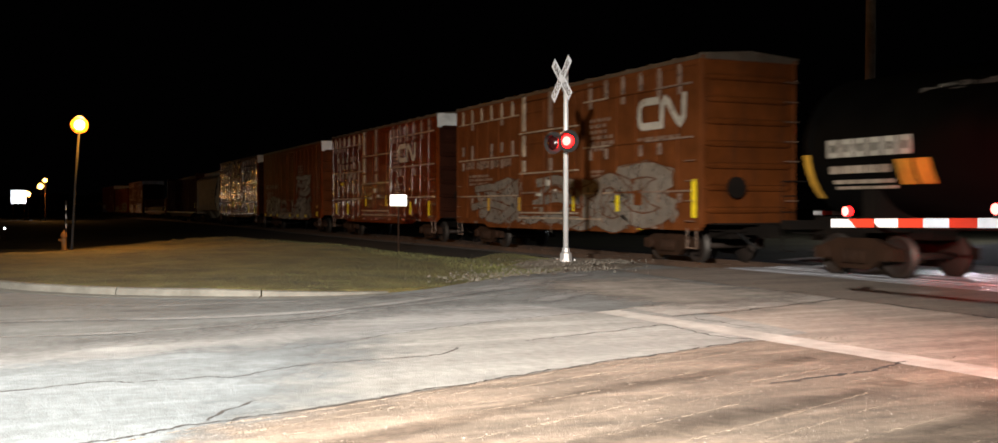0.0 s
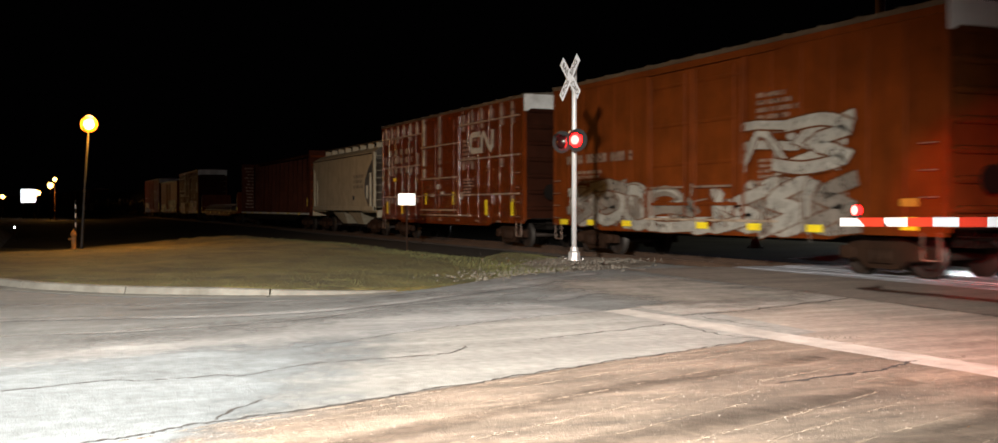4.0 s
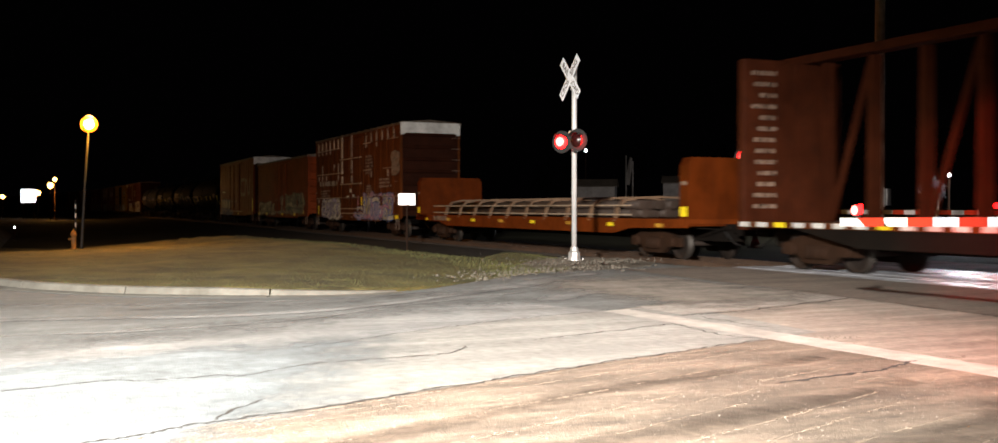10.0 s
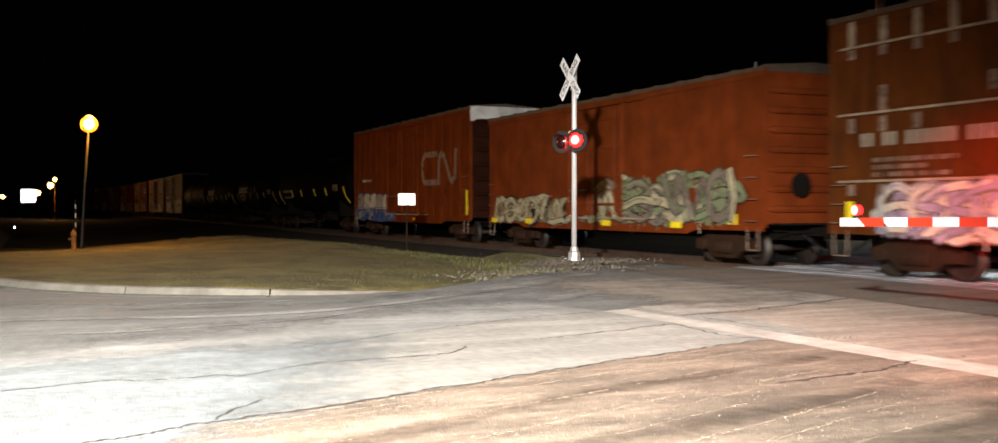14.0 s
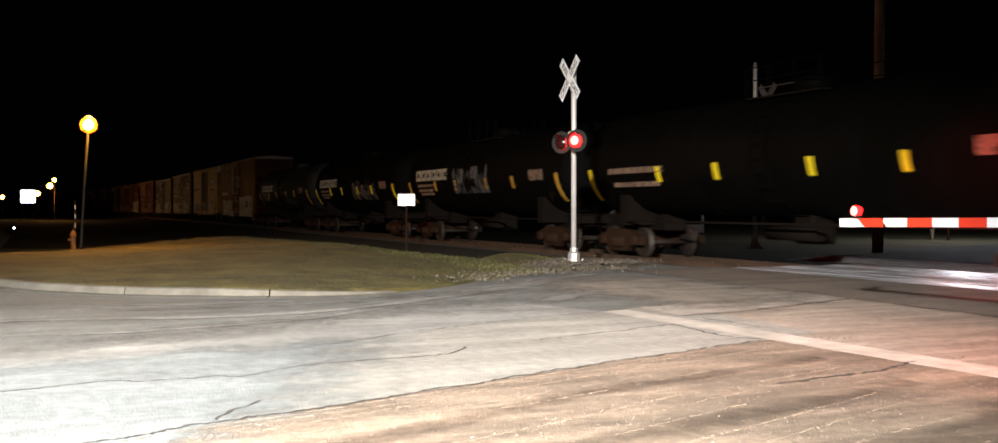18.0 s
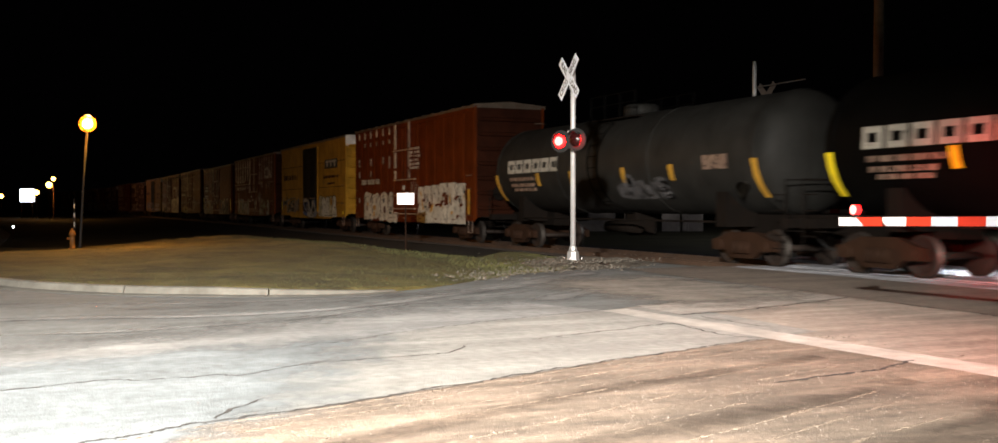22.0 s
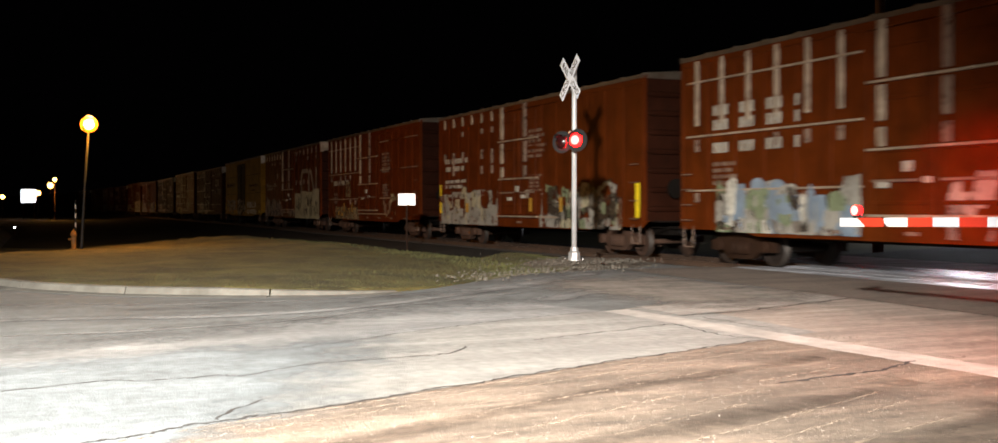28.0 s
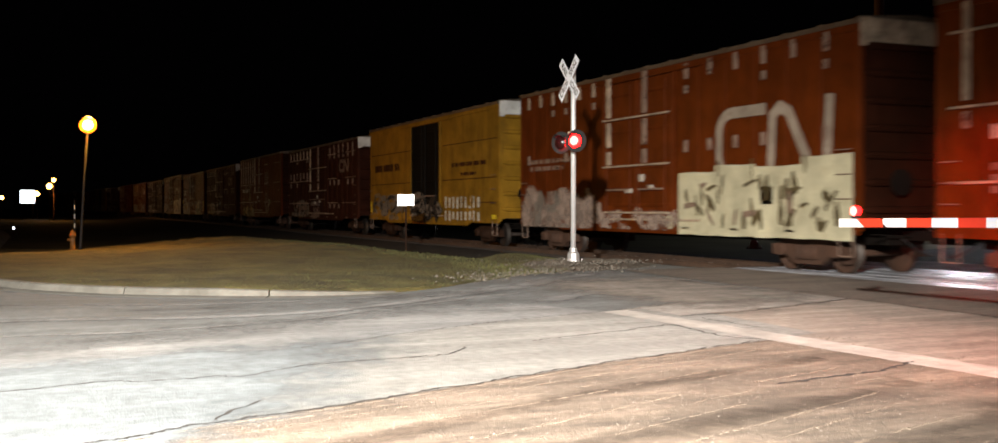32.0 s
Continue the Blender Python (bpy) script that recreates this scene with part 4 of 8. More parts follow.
    for k, x in enumerate((-0.4, 0.4)):
        LENSES.append((turning_lens(flasher(gate, x, -0.14, 2.78, 0), 0, -0.06, 0), k))
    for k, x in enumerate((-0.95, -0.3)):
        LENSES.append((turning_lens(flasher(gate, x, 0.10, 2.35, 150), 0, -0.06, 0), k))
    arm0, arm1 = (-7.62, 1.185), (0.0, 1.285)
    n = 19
    # bands past the fourth are painted dimmer, as weaker light falls there
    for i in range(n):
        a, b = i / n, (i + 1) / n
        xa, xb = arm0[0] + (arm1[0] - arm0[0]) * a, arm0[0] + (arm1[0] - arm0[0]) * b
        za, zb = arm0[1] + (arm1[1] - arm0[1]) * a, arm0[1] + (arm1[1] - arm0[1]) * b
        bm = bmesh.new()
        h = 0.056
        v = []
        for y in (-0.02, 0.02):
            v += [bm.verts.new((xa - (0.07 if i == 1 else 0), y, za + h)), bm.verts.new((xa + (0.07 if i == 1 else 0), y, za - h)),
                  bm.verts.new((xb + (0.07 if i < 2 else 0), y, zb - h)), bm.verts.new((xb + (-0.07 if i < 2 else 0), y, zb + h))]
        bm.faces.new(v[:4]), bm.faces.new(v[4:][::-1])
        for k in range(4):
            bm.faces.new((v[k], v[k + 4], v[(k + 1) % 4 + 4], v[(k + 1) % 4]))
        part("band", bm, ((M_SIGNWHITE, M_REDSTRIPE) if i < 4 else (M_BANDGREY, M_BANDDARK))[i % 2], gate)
    for x in (-7.32, -4.95, -2.4):
        z = 1.19 + (x + 7.62) * 0.0131
        holder = part("arm_lamp", B(x - 0.03, x + 0.03, -0.04, 0.04, z + 0.05, z + 0.11), M_HOOD, gate)
        bm = bmesh.new()
        tube(bm, [((x, -0.06, z + 0.15), (0, 1, 0), 0.03), ((x, -0.045, z + 0.15), (0, 1, 0), 0.065), ((x, 0.045, z + 0.15), (0, 1, 0), 0.065), ((x, 0.06, z + 0.15), (0, 1, 0), 0.03)], 16)
        for f in bm.faces:
            f.material_index = 1 if f.calc_center_median().y < -0.03 else 0
        part("lamp_lens", bm, [M_RED_ON, M_RED_HOT], holder, "lit red lamp")
    # far gate arm
    gate2 = tagged(new("crossing_gate"), label="far lowered gate arm with red and white bands", category="crossing gate", group="crossing gates")
    gate2.matrix_basis = pose(-15.5, 21.6, 0)
    bm = bmesh.new()
    rod(bm, (0, 0, 0), (0, 0, 4.0), 0.06)
    part("mast", bm, M_MAST, gate2)
    part("mechanism", B(-0.22, 0.3, -0.3, 0.3, 0.8, 1.5, 0.03), M_STEEL, gate2)
    for i in range(24):
        x = -9.9 + i * 0.41
        part("band", B(x, x + 0.408, -0.02, 0.02, 1.19, 1.31), M_SIGNWHITE if i % 2 == 0 else M_REDSTRIPE, gate2)
    for x in (-8.3, -3.6):
        bm = bmesh.new()
        tube(bm, [((x, -0.06, 1.42), (0, 1, 0), 0.03), ((x, -0.04, 1.42), (0, 1, 0), 0.07), ((x, 0.04, 1.42), (0, 1, 0), 0.07)], 12)
        part("lamp_lens", bm, M_RED_ON, gate2, "lit red lamp")


def build_poles():
    # sodium lamp on the lawn
    lp = tagged(new("street_lamp"), label="glowing orange sodium street lamp on a thin grey pole", category="street lamp")
    lp.matrix_basis = pose(-44.92, 1.53, -0.275)
    bm = bmesh.new()
    tube(bm, [((0, 0, -0.1), (0, 0, 1), 0.09), ((0.04, 0.03, 0.18), (0, 0, 1), 0.058), ((0.13, 0.155, 2.57), (0, 0, 1), 0.046), ((0.23, 0.30, 4.64), (0, 0, 1), 0.042)], 12)
    part("pole", bm, M_POLE, lp)
    bm = bmesh.new()
    bmesh.ops.create_uvsphere(bm, u_segments=20, v_segments=12, radius=0.33)
    bmesh.ops.translate(bm, verts=bm.verts[:], vec=(0.237, 0.314, 4.915))
    for f in bm.faces:
        f.smooth = True
    part("globe", bm, M_GLOBE, lp, "part-clear amber shell glowing as the lamp's halo")
    bm = bmesh.new()
    bmesh.ops.create_uvsphere(bm, u_segments=20, v_segments=12, radius=0.205)
    bmesh.ops.translate(bm, verts=bm.verts[:], vec=(0.237, 0.314, 4.915))
    part("burner", bm, M_SODIUM, lp, "blazing lamp burner")
    bm = bmesh.new()
    tube(bm, [((0.237, 0.314, 5.16), (0, 0, 1), 0.19), ((0.237, 0.314, 5.245), (0, 0, 1), 0.14), ((0.237, 0.314, 5.28), (0, 0, 1), 0.05)], 14)
    part("cap", bm, M_STEEL, lp)
    # hydrant with its striped marker
    hy = tagged(new("fire_hydrant"), label="small orange fire hydrant on the lawn", category="hydrant")
    hy.matrix_basis = pose(-44.8, 1.27, -0.29)
    bm = bmesh.new()
    tube(bm, [((0, 0, 0), (0, 0, 1), 0.15), ((0, 0, 0.07), (0, 0, 1), 0.15), ((0, 0, 0.08), (0, 0, 1), 0.10), ((0, 0, 0.54), (0, 0, 1), 0.10), ((0, 0, 0.57), (0, 0, 1), 0.135), ((0, 0, 0.61), (0, 0, 1), 0.135), ((0, 0, 0.73), (0, 0, 1), 0.09), ((0, 0, 0.79), (0, 0, 1), 0.03), ((0, 0, 0.84), (0, 0, 1), 0.03)], 14)
    part("barrel", bm, M_HYDRANT, hy)
    for p in ((-0.22, 0), (0.22, 0), (0, -0.24)):
        bm = bmesh.new()
        rod(bm, (0, 0, 0.44), (p[0] * 0.85, p[1] * 0.85, 0.44), 0.055, 10)
        part("outlet_cap", bm, M_HYDRANT, hy)
    mk = tagged(new("hydrant_marker"), label="thin striped marker rod beside the hydrant", category="marker")
    mk.matrix_basis = pose(-44.98, 1.35, -0.29)
    for i in range(11):
        bm = bmesh.new()
        rod(bm, (0.0, 0, i * 0.18), (0.0, 0, (i + 1) * 0.18), 0.027, 6)
        part("stripe", bm, M_TAPEWHITE if i % 2 else M_HOOD, mk)
    # blank white sign by the track
    sg = tagged(new("trackside_sign"), label="blank white rectangular sign on a thin post", category="sign")
    sg.matrix_basis = pose(-37.13, 12.41, -0.2, 0, 0, 69)
    part("sign_panel", B(-0.31, 0.31, -0.012, 0.0, 1.67, 2.09, 0.003), M_RETRO, sg)
    part("post", B(-0.03, 0.03, 0.0, 0.03, 0, 2.05), M_TRUCK, sg)
    # wooden utility pole beyond the track
    up = tagged(new("utility_pole"), label="tall weathered wooden utility pole", category="utility pole")
    up.matrix_basis = pose(-27.6, 25.8, -0.3)
    bm = bmesh.new()
    tube(bm, [((0.08 * i / 10, 0, i * 1.3), (0, 0, 1), 0.185 - 0.004 * i) for i in range(11)], 14)
    part("trunk", bm, M_WOOD, up)
    part("meter_box", B(0.28, 0.5, -0.1, 0.1, 1.75, 2.3, 0.02), M_STEEL, up)
    bm = bmesh.new()
    rod(bm, (0.4, -0.12, 1.7), (0.4, -0.12, 2.35), 0.02, 6)
    part("conduit", bm, M_TAPEWHITE, up)
    # gravel stones round the mast foot
    rnd = random.Random(11)
    heap = tagged(new("gravel_heap"), label="low heap of gravel and earth by the mast", category="gravel", kind="stuff")
    bm = bmesh.new()
    pts = []
    for i in range(26):
        row = []
        for j in range(26):
            u, v = i / 25 * 2 - 1, j / 25 * 2 - 1
            r = max(0, 1 - u * u - v * v)
            row.append(bm.verts.new((u * 3.2, v * 1.6, -0.12 + 0.26 * r + 0.10 * noise.noise((u * 5, v * 5, 7)) * r + 0.05 * noise.noise((u * 16, v * 16, 2)))))
        pts.append(row)
    for i in range(25):
        for j in range(25):
            bm.faces.new((pts[i][j], pts[i + 1][j], pts[i + 1][j + 1], pts[i][j + 1]))
    g = part("earth", bm, M_STONEBED, heap)
    heap.matrix_basis = pose(-22.2, 11.7, 0.03, 0, 0, 115)
    verts, faces = [], []
    for _ in range(1300):
        a = rnd.random()
        p = KERB[min(89, int(64 + a * 26))]
        x, y = p.x + rnd.gauss(0.1, 0.55) - 0.3, p.y + rnd.gauss(0, 0.4)
        if rnd.random() < 0.35:
            x, y = rnd.gauss(-22.2, 1.2), rnd.gauss(11.6, 0.9)
        s = rnd.uniform(0.008, 0.034) * (1.8 if rnd.random() < 0.06 else 1)
        z = 0.03 + rnd.uniform(0, 0.05) + (0.07 if x < -21 else 0)
        o = len(verts)
        for q in ((1, 0, 0), (-1, 0, 0), (0, 1, 0), (0, -1, 0), (0, 0, 0.8), (0, 0, -0.6)):
            verts.append((x + q[0] * s * rnd.uniform(0.7, 1.4), y + q[1] * s * rnd.uniform(0.7, 1.4), z + q[2] * s))
        faces += [(o, o + 2, o + 4), (o + 2, o + 1, o + 4), (o + 1, o + 3, o + 4), (o + 3, o, o + 4)]
    me = bpy.data.meshes.new("gravel")
    me.from_pydata(verts, [], faces)
    me.materials.append(M_STONE)
    tagged(new("gravel", me), label="loose pale gravel along the road edge", category="gravel", kind="stuff")


M_STONEBED = paint("gravelly_earth", (0.12, 0.10, 0.075), 0.95, scale=3, fine=20, bump=1.0, dirt=0.6, dirt_colour=(0.05, 0.042, 0.03))


def ball(name, p, r, mat, label, category):
    bm = bmesh.new()
    bmesh.ops.create_icosphere(bm, subdivisions=2, radius=r)
    for f in bm.faces:
        f.smooth = True
    holder = tagged(new(name), label=label, category=category)
    holder.matrix_basis = pose(p[0], p[1], -0.42)
    o = part("lamp_head", bm, mat, holder)
    o.matrix_basis = pose(0, 0, p[2] + 0.42)
    bm = bmesh.new()
    rod(bm, (0, 0, 0), (0, 0, p[2] + 0.42 - r * 0.9), 0.07, 6)
    part("pole", bm, M_TRUCK, holder)
    return holder


def build_distance():
    sg = tagged(new("lit_sign"), label="distant glowing white sign board on posts", category="sign")
    sg.matrix_basis = pose(-185.9, -1.4, -0.42, 0, 0, 95)
    part("sign_panel", B(-1.1, 1.1, -0.15, 0.15, 2.6, 4.7, 0.1), M_SIGNLIGHT, sg)
    for x in (-0.8, 0.8):
        part("post", B(x - 0.06, x + 0.06, -0.06, 0.06, 0, 2.6), M_TRUCK, sg)
    for x, y, z, r in ((-162.8, 1.6, 4.5, 0.42), (-164.5, 2.2, 5.4, 0.30), (-185.3, 0.0, 3.7, 0.42), (-198.6, -5.5, 3.2, 0.38)):
        ball("far_street_lamp", (x, y, z), r, M_FARORANGE, "distant glowing orange street lamp", "street lamp")
    for x, y, z in ((-97.75, 51.07, 7.2), (-97.2, 51.9, 7.25)):
        ball("yard_lamp", (x, y, z), 0.15, M_FARWHITE, "distant white yard lamp on a mast", "lamp")
    ball("yard_lamp", (-66.9, 44.9, 2.75), 0.13, M_FARWHITE, "small white lamp by the shed wall", "lamp")
    ball("yard_lamp", (-44.6, 46.8, 3.2), 0.1, M_FARWHITE, "small white lamp by the bush", "lamp")
    ball("far_driveway_light", (-64.5, -1.2, 0.28), 0.06, M_FARWHITE, "small white light low over the dark lawn", "lamp")
    # sheds beyond the track
    for x, y, w, h, nm in ((-67.85, 44.6, 2.7, 1.35, "pale gabled shed beyond the rails"), (-70.5, 38.5, 1.9, 1.1, "small pale shed beyond the rails")):
        sh = tagged(new("shed"), label=nm, category="shed", group="sheds beyond the track")
        sh.matrix_basis = pose(x, y, -0.42, 0, 0, -35)
        bm = bmesh.new()
        z1 = 2.3 + h
        v = [bm.verts.new(p) for yy in (-1.5, 1.5) for p in ((-w / 2, yy, 0), (w / 2, yy, 0), (w / 2, yy, z1), (0, yy, z1 + 0.45), (-w / 2, yy, z1))]
        bm.faces.new(v[:5]), bm.faces.new(v[5:][::-1])
        for k in range(5):
            bm.faces.new((v[k], v[k + 5], v[(k + 1) % 5 + 5], v[(k + 1) % 5]))
        part("wall", bm, M_SHED, sh)
        for s in (-1, 1):
            bm = bmesh.new()
            bar(bm, (s * (w / 2 + 0.15), 0, z1 - 0.03), (0, 0, z1 + 0.5), 3.3, 0.06)
            part("roof", bm, M_ROOF, sh)
        part("door", B(-0.45, 0.45, -1.54, -1.5, 0.1, 2.1), M_FAINT, sh)
    for x, y, h in ((-71.5, 42.3, 5.4), (-78, 45.5, 6.2), (-66.0, 43.8, 4.4), (-83, 43.0, 5.6)):
        fp = tagged(new("yard_pole"), label="thin pale pole in the yard beyond the rails", category="pole", group="yard poles")
        fp.matrix_basis = pose(x, y, -0.42)
        bm = bmesh.new()
        rod(bm, (0, 0, 0), (0, 0, h), 0.06, 6)
        part("shaft", bm, M_SHED, fp)
    flag = tagged(new("hanging_flag"), label="limp grey flag hanging from a yard pole", category="flag")
    flag.matrix_basis = pose(-71.5, 42.2, 4.2)
    bm = bmesh.new()
    prev = None
    for i in range(7):
        z = -i * 0.3
        ring = [bm.verts.new((-0.12 - 0.35 * (i / 6) - 0.2 * math.sin(k * 1.9), 0.12 * math.sin(k * 2.3 + i * 0.4), z + 0.7 + 0.1 * k)) for k in range(5)]
        if prev:
            for k in range(4):
                bm.faces.new((prev[k], prev[k + 1], ring[k + 1], ring[k]))
        prev = ring
    part("cloth", bm, M_SHED, flag)
    # lit bush and tree line far behind
    rnd = random.Random(3)

    def clump(bm, c, r, n, leaf):
        for _ in range(n):
            d = Vector((rnd.gauss(0, 1), rnd.gauss(0, 1), rnd.gauss(0, 1))).normalized() * r * rnd.uniform(0.3, 1) ** 0.5
            p = Vector(c) + Vector((d.x, d.y, d.z * 1.1))
            a = [Vector((rnd.uniform(-1, 1), rnd.uniform(-1, 1), rnd.uniform(-1, 1))) * leaf for _ in range(3)]
            bm.faces.new([bm.verts.new(p + q) for q in a])

    bush = tagged(new("bush"), label="pale bare bush lit by a yard lamp", category="bush")
    bush.matrix_basis = pose(-45.3, 46.3, -0.42)
    bm = bmesh.new()
    clump(bm, (0, 0, 2.7), 0.7, 260, 0.16)
    part("crown", bm, M_BUSH, bush)
    bm = bmesh.new()
    for k in range(5):
        bar(bm, (0, 0, 0), (math.cos(k * 1.3) * 0.5, math.sin(k * 1.3) * 0.5, 2.6), 0.05)
    part("trunk", bm, M_WOOD, bush)
    tree = None
    for i in range(16):
        x, y = -150 + i * 9 + rnd.uniform(-3, 3), 74 + rnd.uniform(-6, 8) + i * 0.6
        tr = tagged(new("tree"), label="bare dark winter tree far behind the track", category="tree", group="far tree line")
        tr.matrix_basis = pose(x, y, -0.42)
        h = rnd.uniform(8, 13)
        bm = bmesh.new()
        tube(bm, [((0, 0, 0), (0, 0, 1), 0.3), ((0.1, 0, h * 0.4), (0, 0, 1), 0.2), ((0, 0.1, h * 0.8), (0, 0, 1), 0.08)], 7)
        for k in range(9):
            z0 = h * rnd.uniform(0.3, 0.7)
            a = rnd.uniform(0, 6.28)
            bar(bm, (0, 0, z0), (math.cos(a) * h * 0.25, math.sin(a) * h * 0.25, z0 + h * 0.28), 0.1)
        part("trunk", bm, M_BARK, tr)
        bm = bmesh.new()
        for k in range(7):
            clump(bm, (rnd.uniform(-2, 2), rnd.uniform(-2, 2), h * rnd.uniform(0.5, 0.95)), h * 0.16, 60, 0.25)
        part("crown", bm, M_BARK, tr)
    # far road strip beyond the lawn
    sheet("road_3", [[(-112 - 2 * i, -30 + 6 * i + 18 * j / 2, -0.40) for i in range(4)] for j in range(3)], M_ROAD, label="far side road under orange lamps")


def build_marks():
    # stop line, worn at its edges
    rnd = random.Random(2)
    pts = []
    n = 60
    for i in range(n):
        f = i / (n - 1)
        a, b = Vector((-12.36, 6.86)).lerp(Vector((-4.2, 7.18)), f), Vector((-12.47, 7.28)).lerp(Vector((-4.4, 7.72)), f)
        e = 0.02
        pts.append([(a.x, a.y + rnd.uniform(-e, e), 0.0090), (b.x, b.y + rnd.uniform(-e, e), 0.0090)])
    sheet("stop_line", pts, M_STOP, label="worn white stop line across the lane")
    crack("crack_1", [(-6.3, -0.6), (-6.65, 0.36), (-6.96, 1.05), (-7.31, 2.07), (-7.83, 3.48), (-8.42, 5.02), (-9.02, 6.91)], 0.022, 1, "long open crack in the asphalt")
    crack("crack_2", [(-7.0, 1.05), (-7.15, 1.12), (-7.43, 1.31), (-7.68, 1.48)], 0.018, 2, "short forked crack")
    crack("crack_3", [(-8.5, -1.6), (-8.72, -0.26), (-8.92, 0.41), (-8.81, 0.83), (-8.87, 1.33), (-8.78, 1.52), (-9.16, 2.14), (-9.29, 3.11), (-9.31, 3.49), (-9.78, 3.9)], 0.017, 3, "thin wandering crack")
    crack("crack_4", [(-10.3, 2.3), (-10.54, 2.75), (-11.25, 3.92), (-11.76, 5.06), (-12.21, 6.33), (-12.9, 8.2), (-13.4, 9.3)], 0.015, 4, "open joint crack along the lane edge")
    crack("crack_5", [(-9.92, 4.7), (-10.15, 5.27), (-10.42, 6.13), (-10.68, 6.85), (-10.0, 6.8), (-9.38, 6.77), (-9.08, 7.0)], 0.018, 5, "thin angled crack by the stop line")
    crack("crack_6", [(-11.46, 7.44), (-11.63, 8.49), (-12.07, 9.78), (-12.74, 11.41)], 0.03, 6, "crack along a patch edge")
    crack("crack_7", [(-11.28, 7.66), (-10.6, 7.64), (-9.98, 7.66)], 0.018, 7, "crack beside the stop line")
    crack("crack_8", [(-17.6, 11.75), (-16.4, 11.6), (-14.97, 11.46), (-13.34, 11.42), (-11.25, 11.2), (-9.9, 11.1), (-8, 10.95)], 0.03, 8, "crack across the crossing apron")
    crack("crack_9", [(-13.01, 9.67), (-13.3, 10.0), (-13.65, 10.51)], 0.03, 9, "short crack near the rails")
    crack("crack_10", [(-6.72, 5.26), (-6.88, 6.23), (-6.99, 6.68), (-7.27, 7.2)], 0.035, 10, "rough worn seam in the lane")
    # pale repair patch
    a = [(-11.55, 7.55), (-12.0, 9.3), (-12.72, 11.3)]
    b = [(-12.75, 7.6), (-13.4, 9.4), (-14.3, 11.2)]
    la, lb = smooth_line(a, 14), smooth_line(b, 14)
    sheet("repair_patch", [[(p.x, p.y, 0.0078), (q.x, q.y, 0.0078)] for p, q in zip(la, lb)], M_PATCH, label="pale asphalt repair patch")


M_PATCH = road_material("pale_patch_asphalt", (0.41, 0.38, 0.345))
# ---- the train ----
SIDE = -1.45  # the near side of a car
TRAIN = []    # car, time at which its middle is abreast


def bogie_meshes():
    def mesh(bm, mats, name):
        me = bpy.data.meshes.new(name)
        bmesh.ops.recalc_face_normals(bm, faces=bm.faces[:])
        bm.to_mesh(me)
        bm.free()
        for m in mats:
            me.materials.append(m)
        return me
    bm = bmesh.new()
    for y in (-1.0, 1.0):
        pr = [(-1.2, 0.34), (-1.2, 0.58), (-0.98, 0.62), (-0.5, 0.78), (0.5, 0.78), (0.98, 0.62), (1.2, 0.58), (1.2, 0.34), (0.72, 0.36), (0.42, 0.16), (-0.42, 0.16), (-0.72, 0.36)]
        a = [bm.verts.new((x, y - 0.08, z)) for x, z in pr]
        b = [bm.verts.new((x, y + 0.08, z)) for x, z in pr]
        bm.faces.new(a), bm.faces.new(b[::-1])
        for k in range(len(pr)):
            bm.faces.new((a[k], b[k], b[(k + 1) % len(pr)], a[(k + 1) % len(pr)]))
        s = -1 if y < 0 else 1
        for x in (-0.88, 0.88):
            tube(bm, [((x, y, 0.46), (0, s, 0), 0.15), ((x, y + s * 0.16, 0.46), (0, s, 0), 0.13)], 12)
        for x in (-0.24, 0.0, 0.24):
            tube(bm, [((x, y + s * 0.11, 0.28), (0, 0, 1), 0.085), ((x, y + s * 0.11, 0.56), (0, 0, 1), 0.085)], 10)
    box(bm, -0.2, 0.2, -1.0, 1.0, 0.42, 0.74)
    box(bm, -0.5, -0.42, -0.9, 0.9, 0.3, 0.42)
    box(bm, 0.42, 0.5, -0.9, 0.9, 0.3, 0.42)
    frame_me = mesh(bm, [M_TRUCK], "bogie_frame")
    bm = bmesh.new()
    rod(bm, (0, -1.05, 0), (0, 1.05, 0), 0.075, 10)
    for y, s in ((-0.7525, -1), (0.7525, 1)):
        n0 = len(bm.faces)
        tube(bm, [((0, y + s * 0.065, 0), (0, -s, 0), 0.10), ((0, y + s * 0.06, 0), (0, -s, 0), 0.2), ((0, y + s * 0.03, 0), (0, -s, 0), 0.34), ((0, y + s * 0.065, 0), (0, -s, 0), 0.36), ((0, y + s * 0.065, 0), (0, -s, 0), 0.42), ((0, y - s * 0.05, 0), (0, -s, 0), 0.425), ((0, y - s * 0.055, 0), (0, -s, 0), 0.452), ((0, y - s * 0.08, 0), (0, -s, 0), 0.44), ((0, y - s * 0.08, 0), (0, -s, 0), 0.1)], 26)
        bm.faces.ensure_lookup_table()
        for f in bm.faces[n0:]:
            c = f.calc_center_median()
            r = math.hypot(c.x, c.z)
            if r > 0.418 and r < 0.428:
                f.material_index = 1
    wheel_me = mesh(bm, [M_WHEEL, M_TREAD], "wheelset")
    return frame_me, wheel_me


BOGIE, WHEELSET = bogie_meshes()
RUSTY_BOGIE, RUSTY_WHEELSET = BOGIE.copy(), WHEELSET.copy()
RUSTY_BOGIE.materials[0] = RUSTY_WHEELSET.materials[0] = M_RUSTY


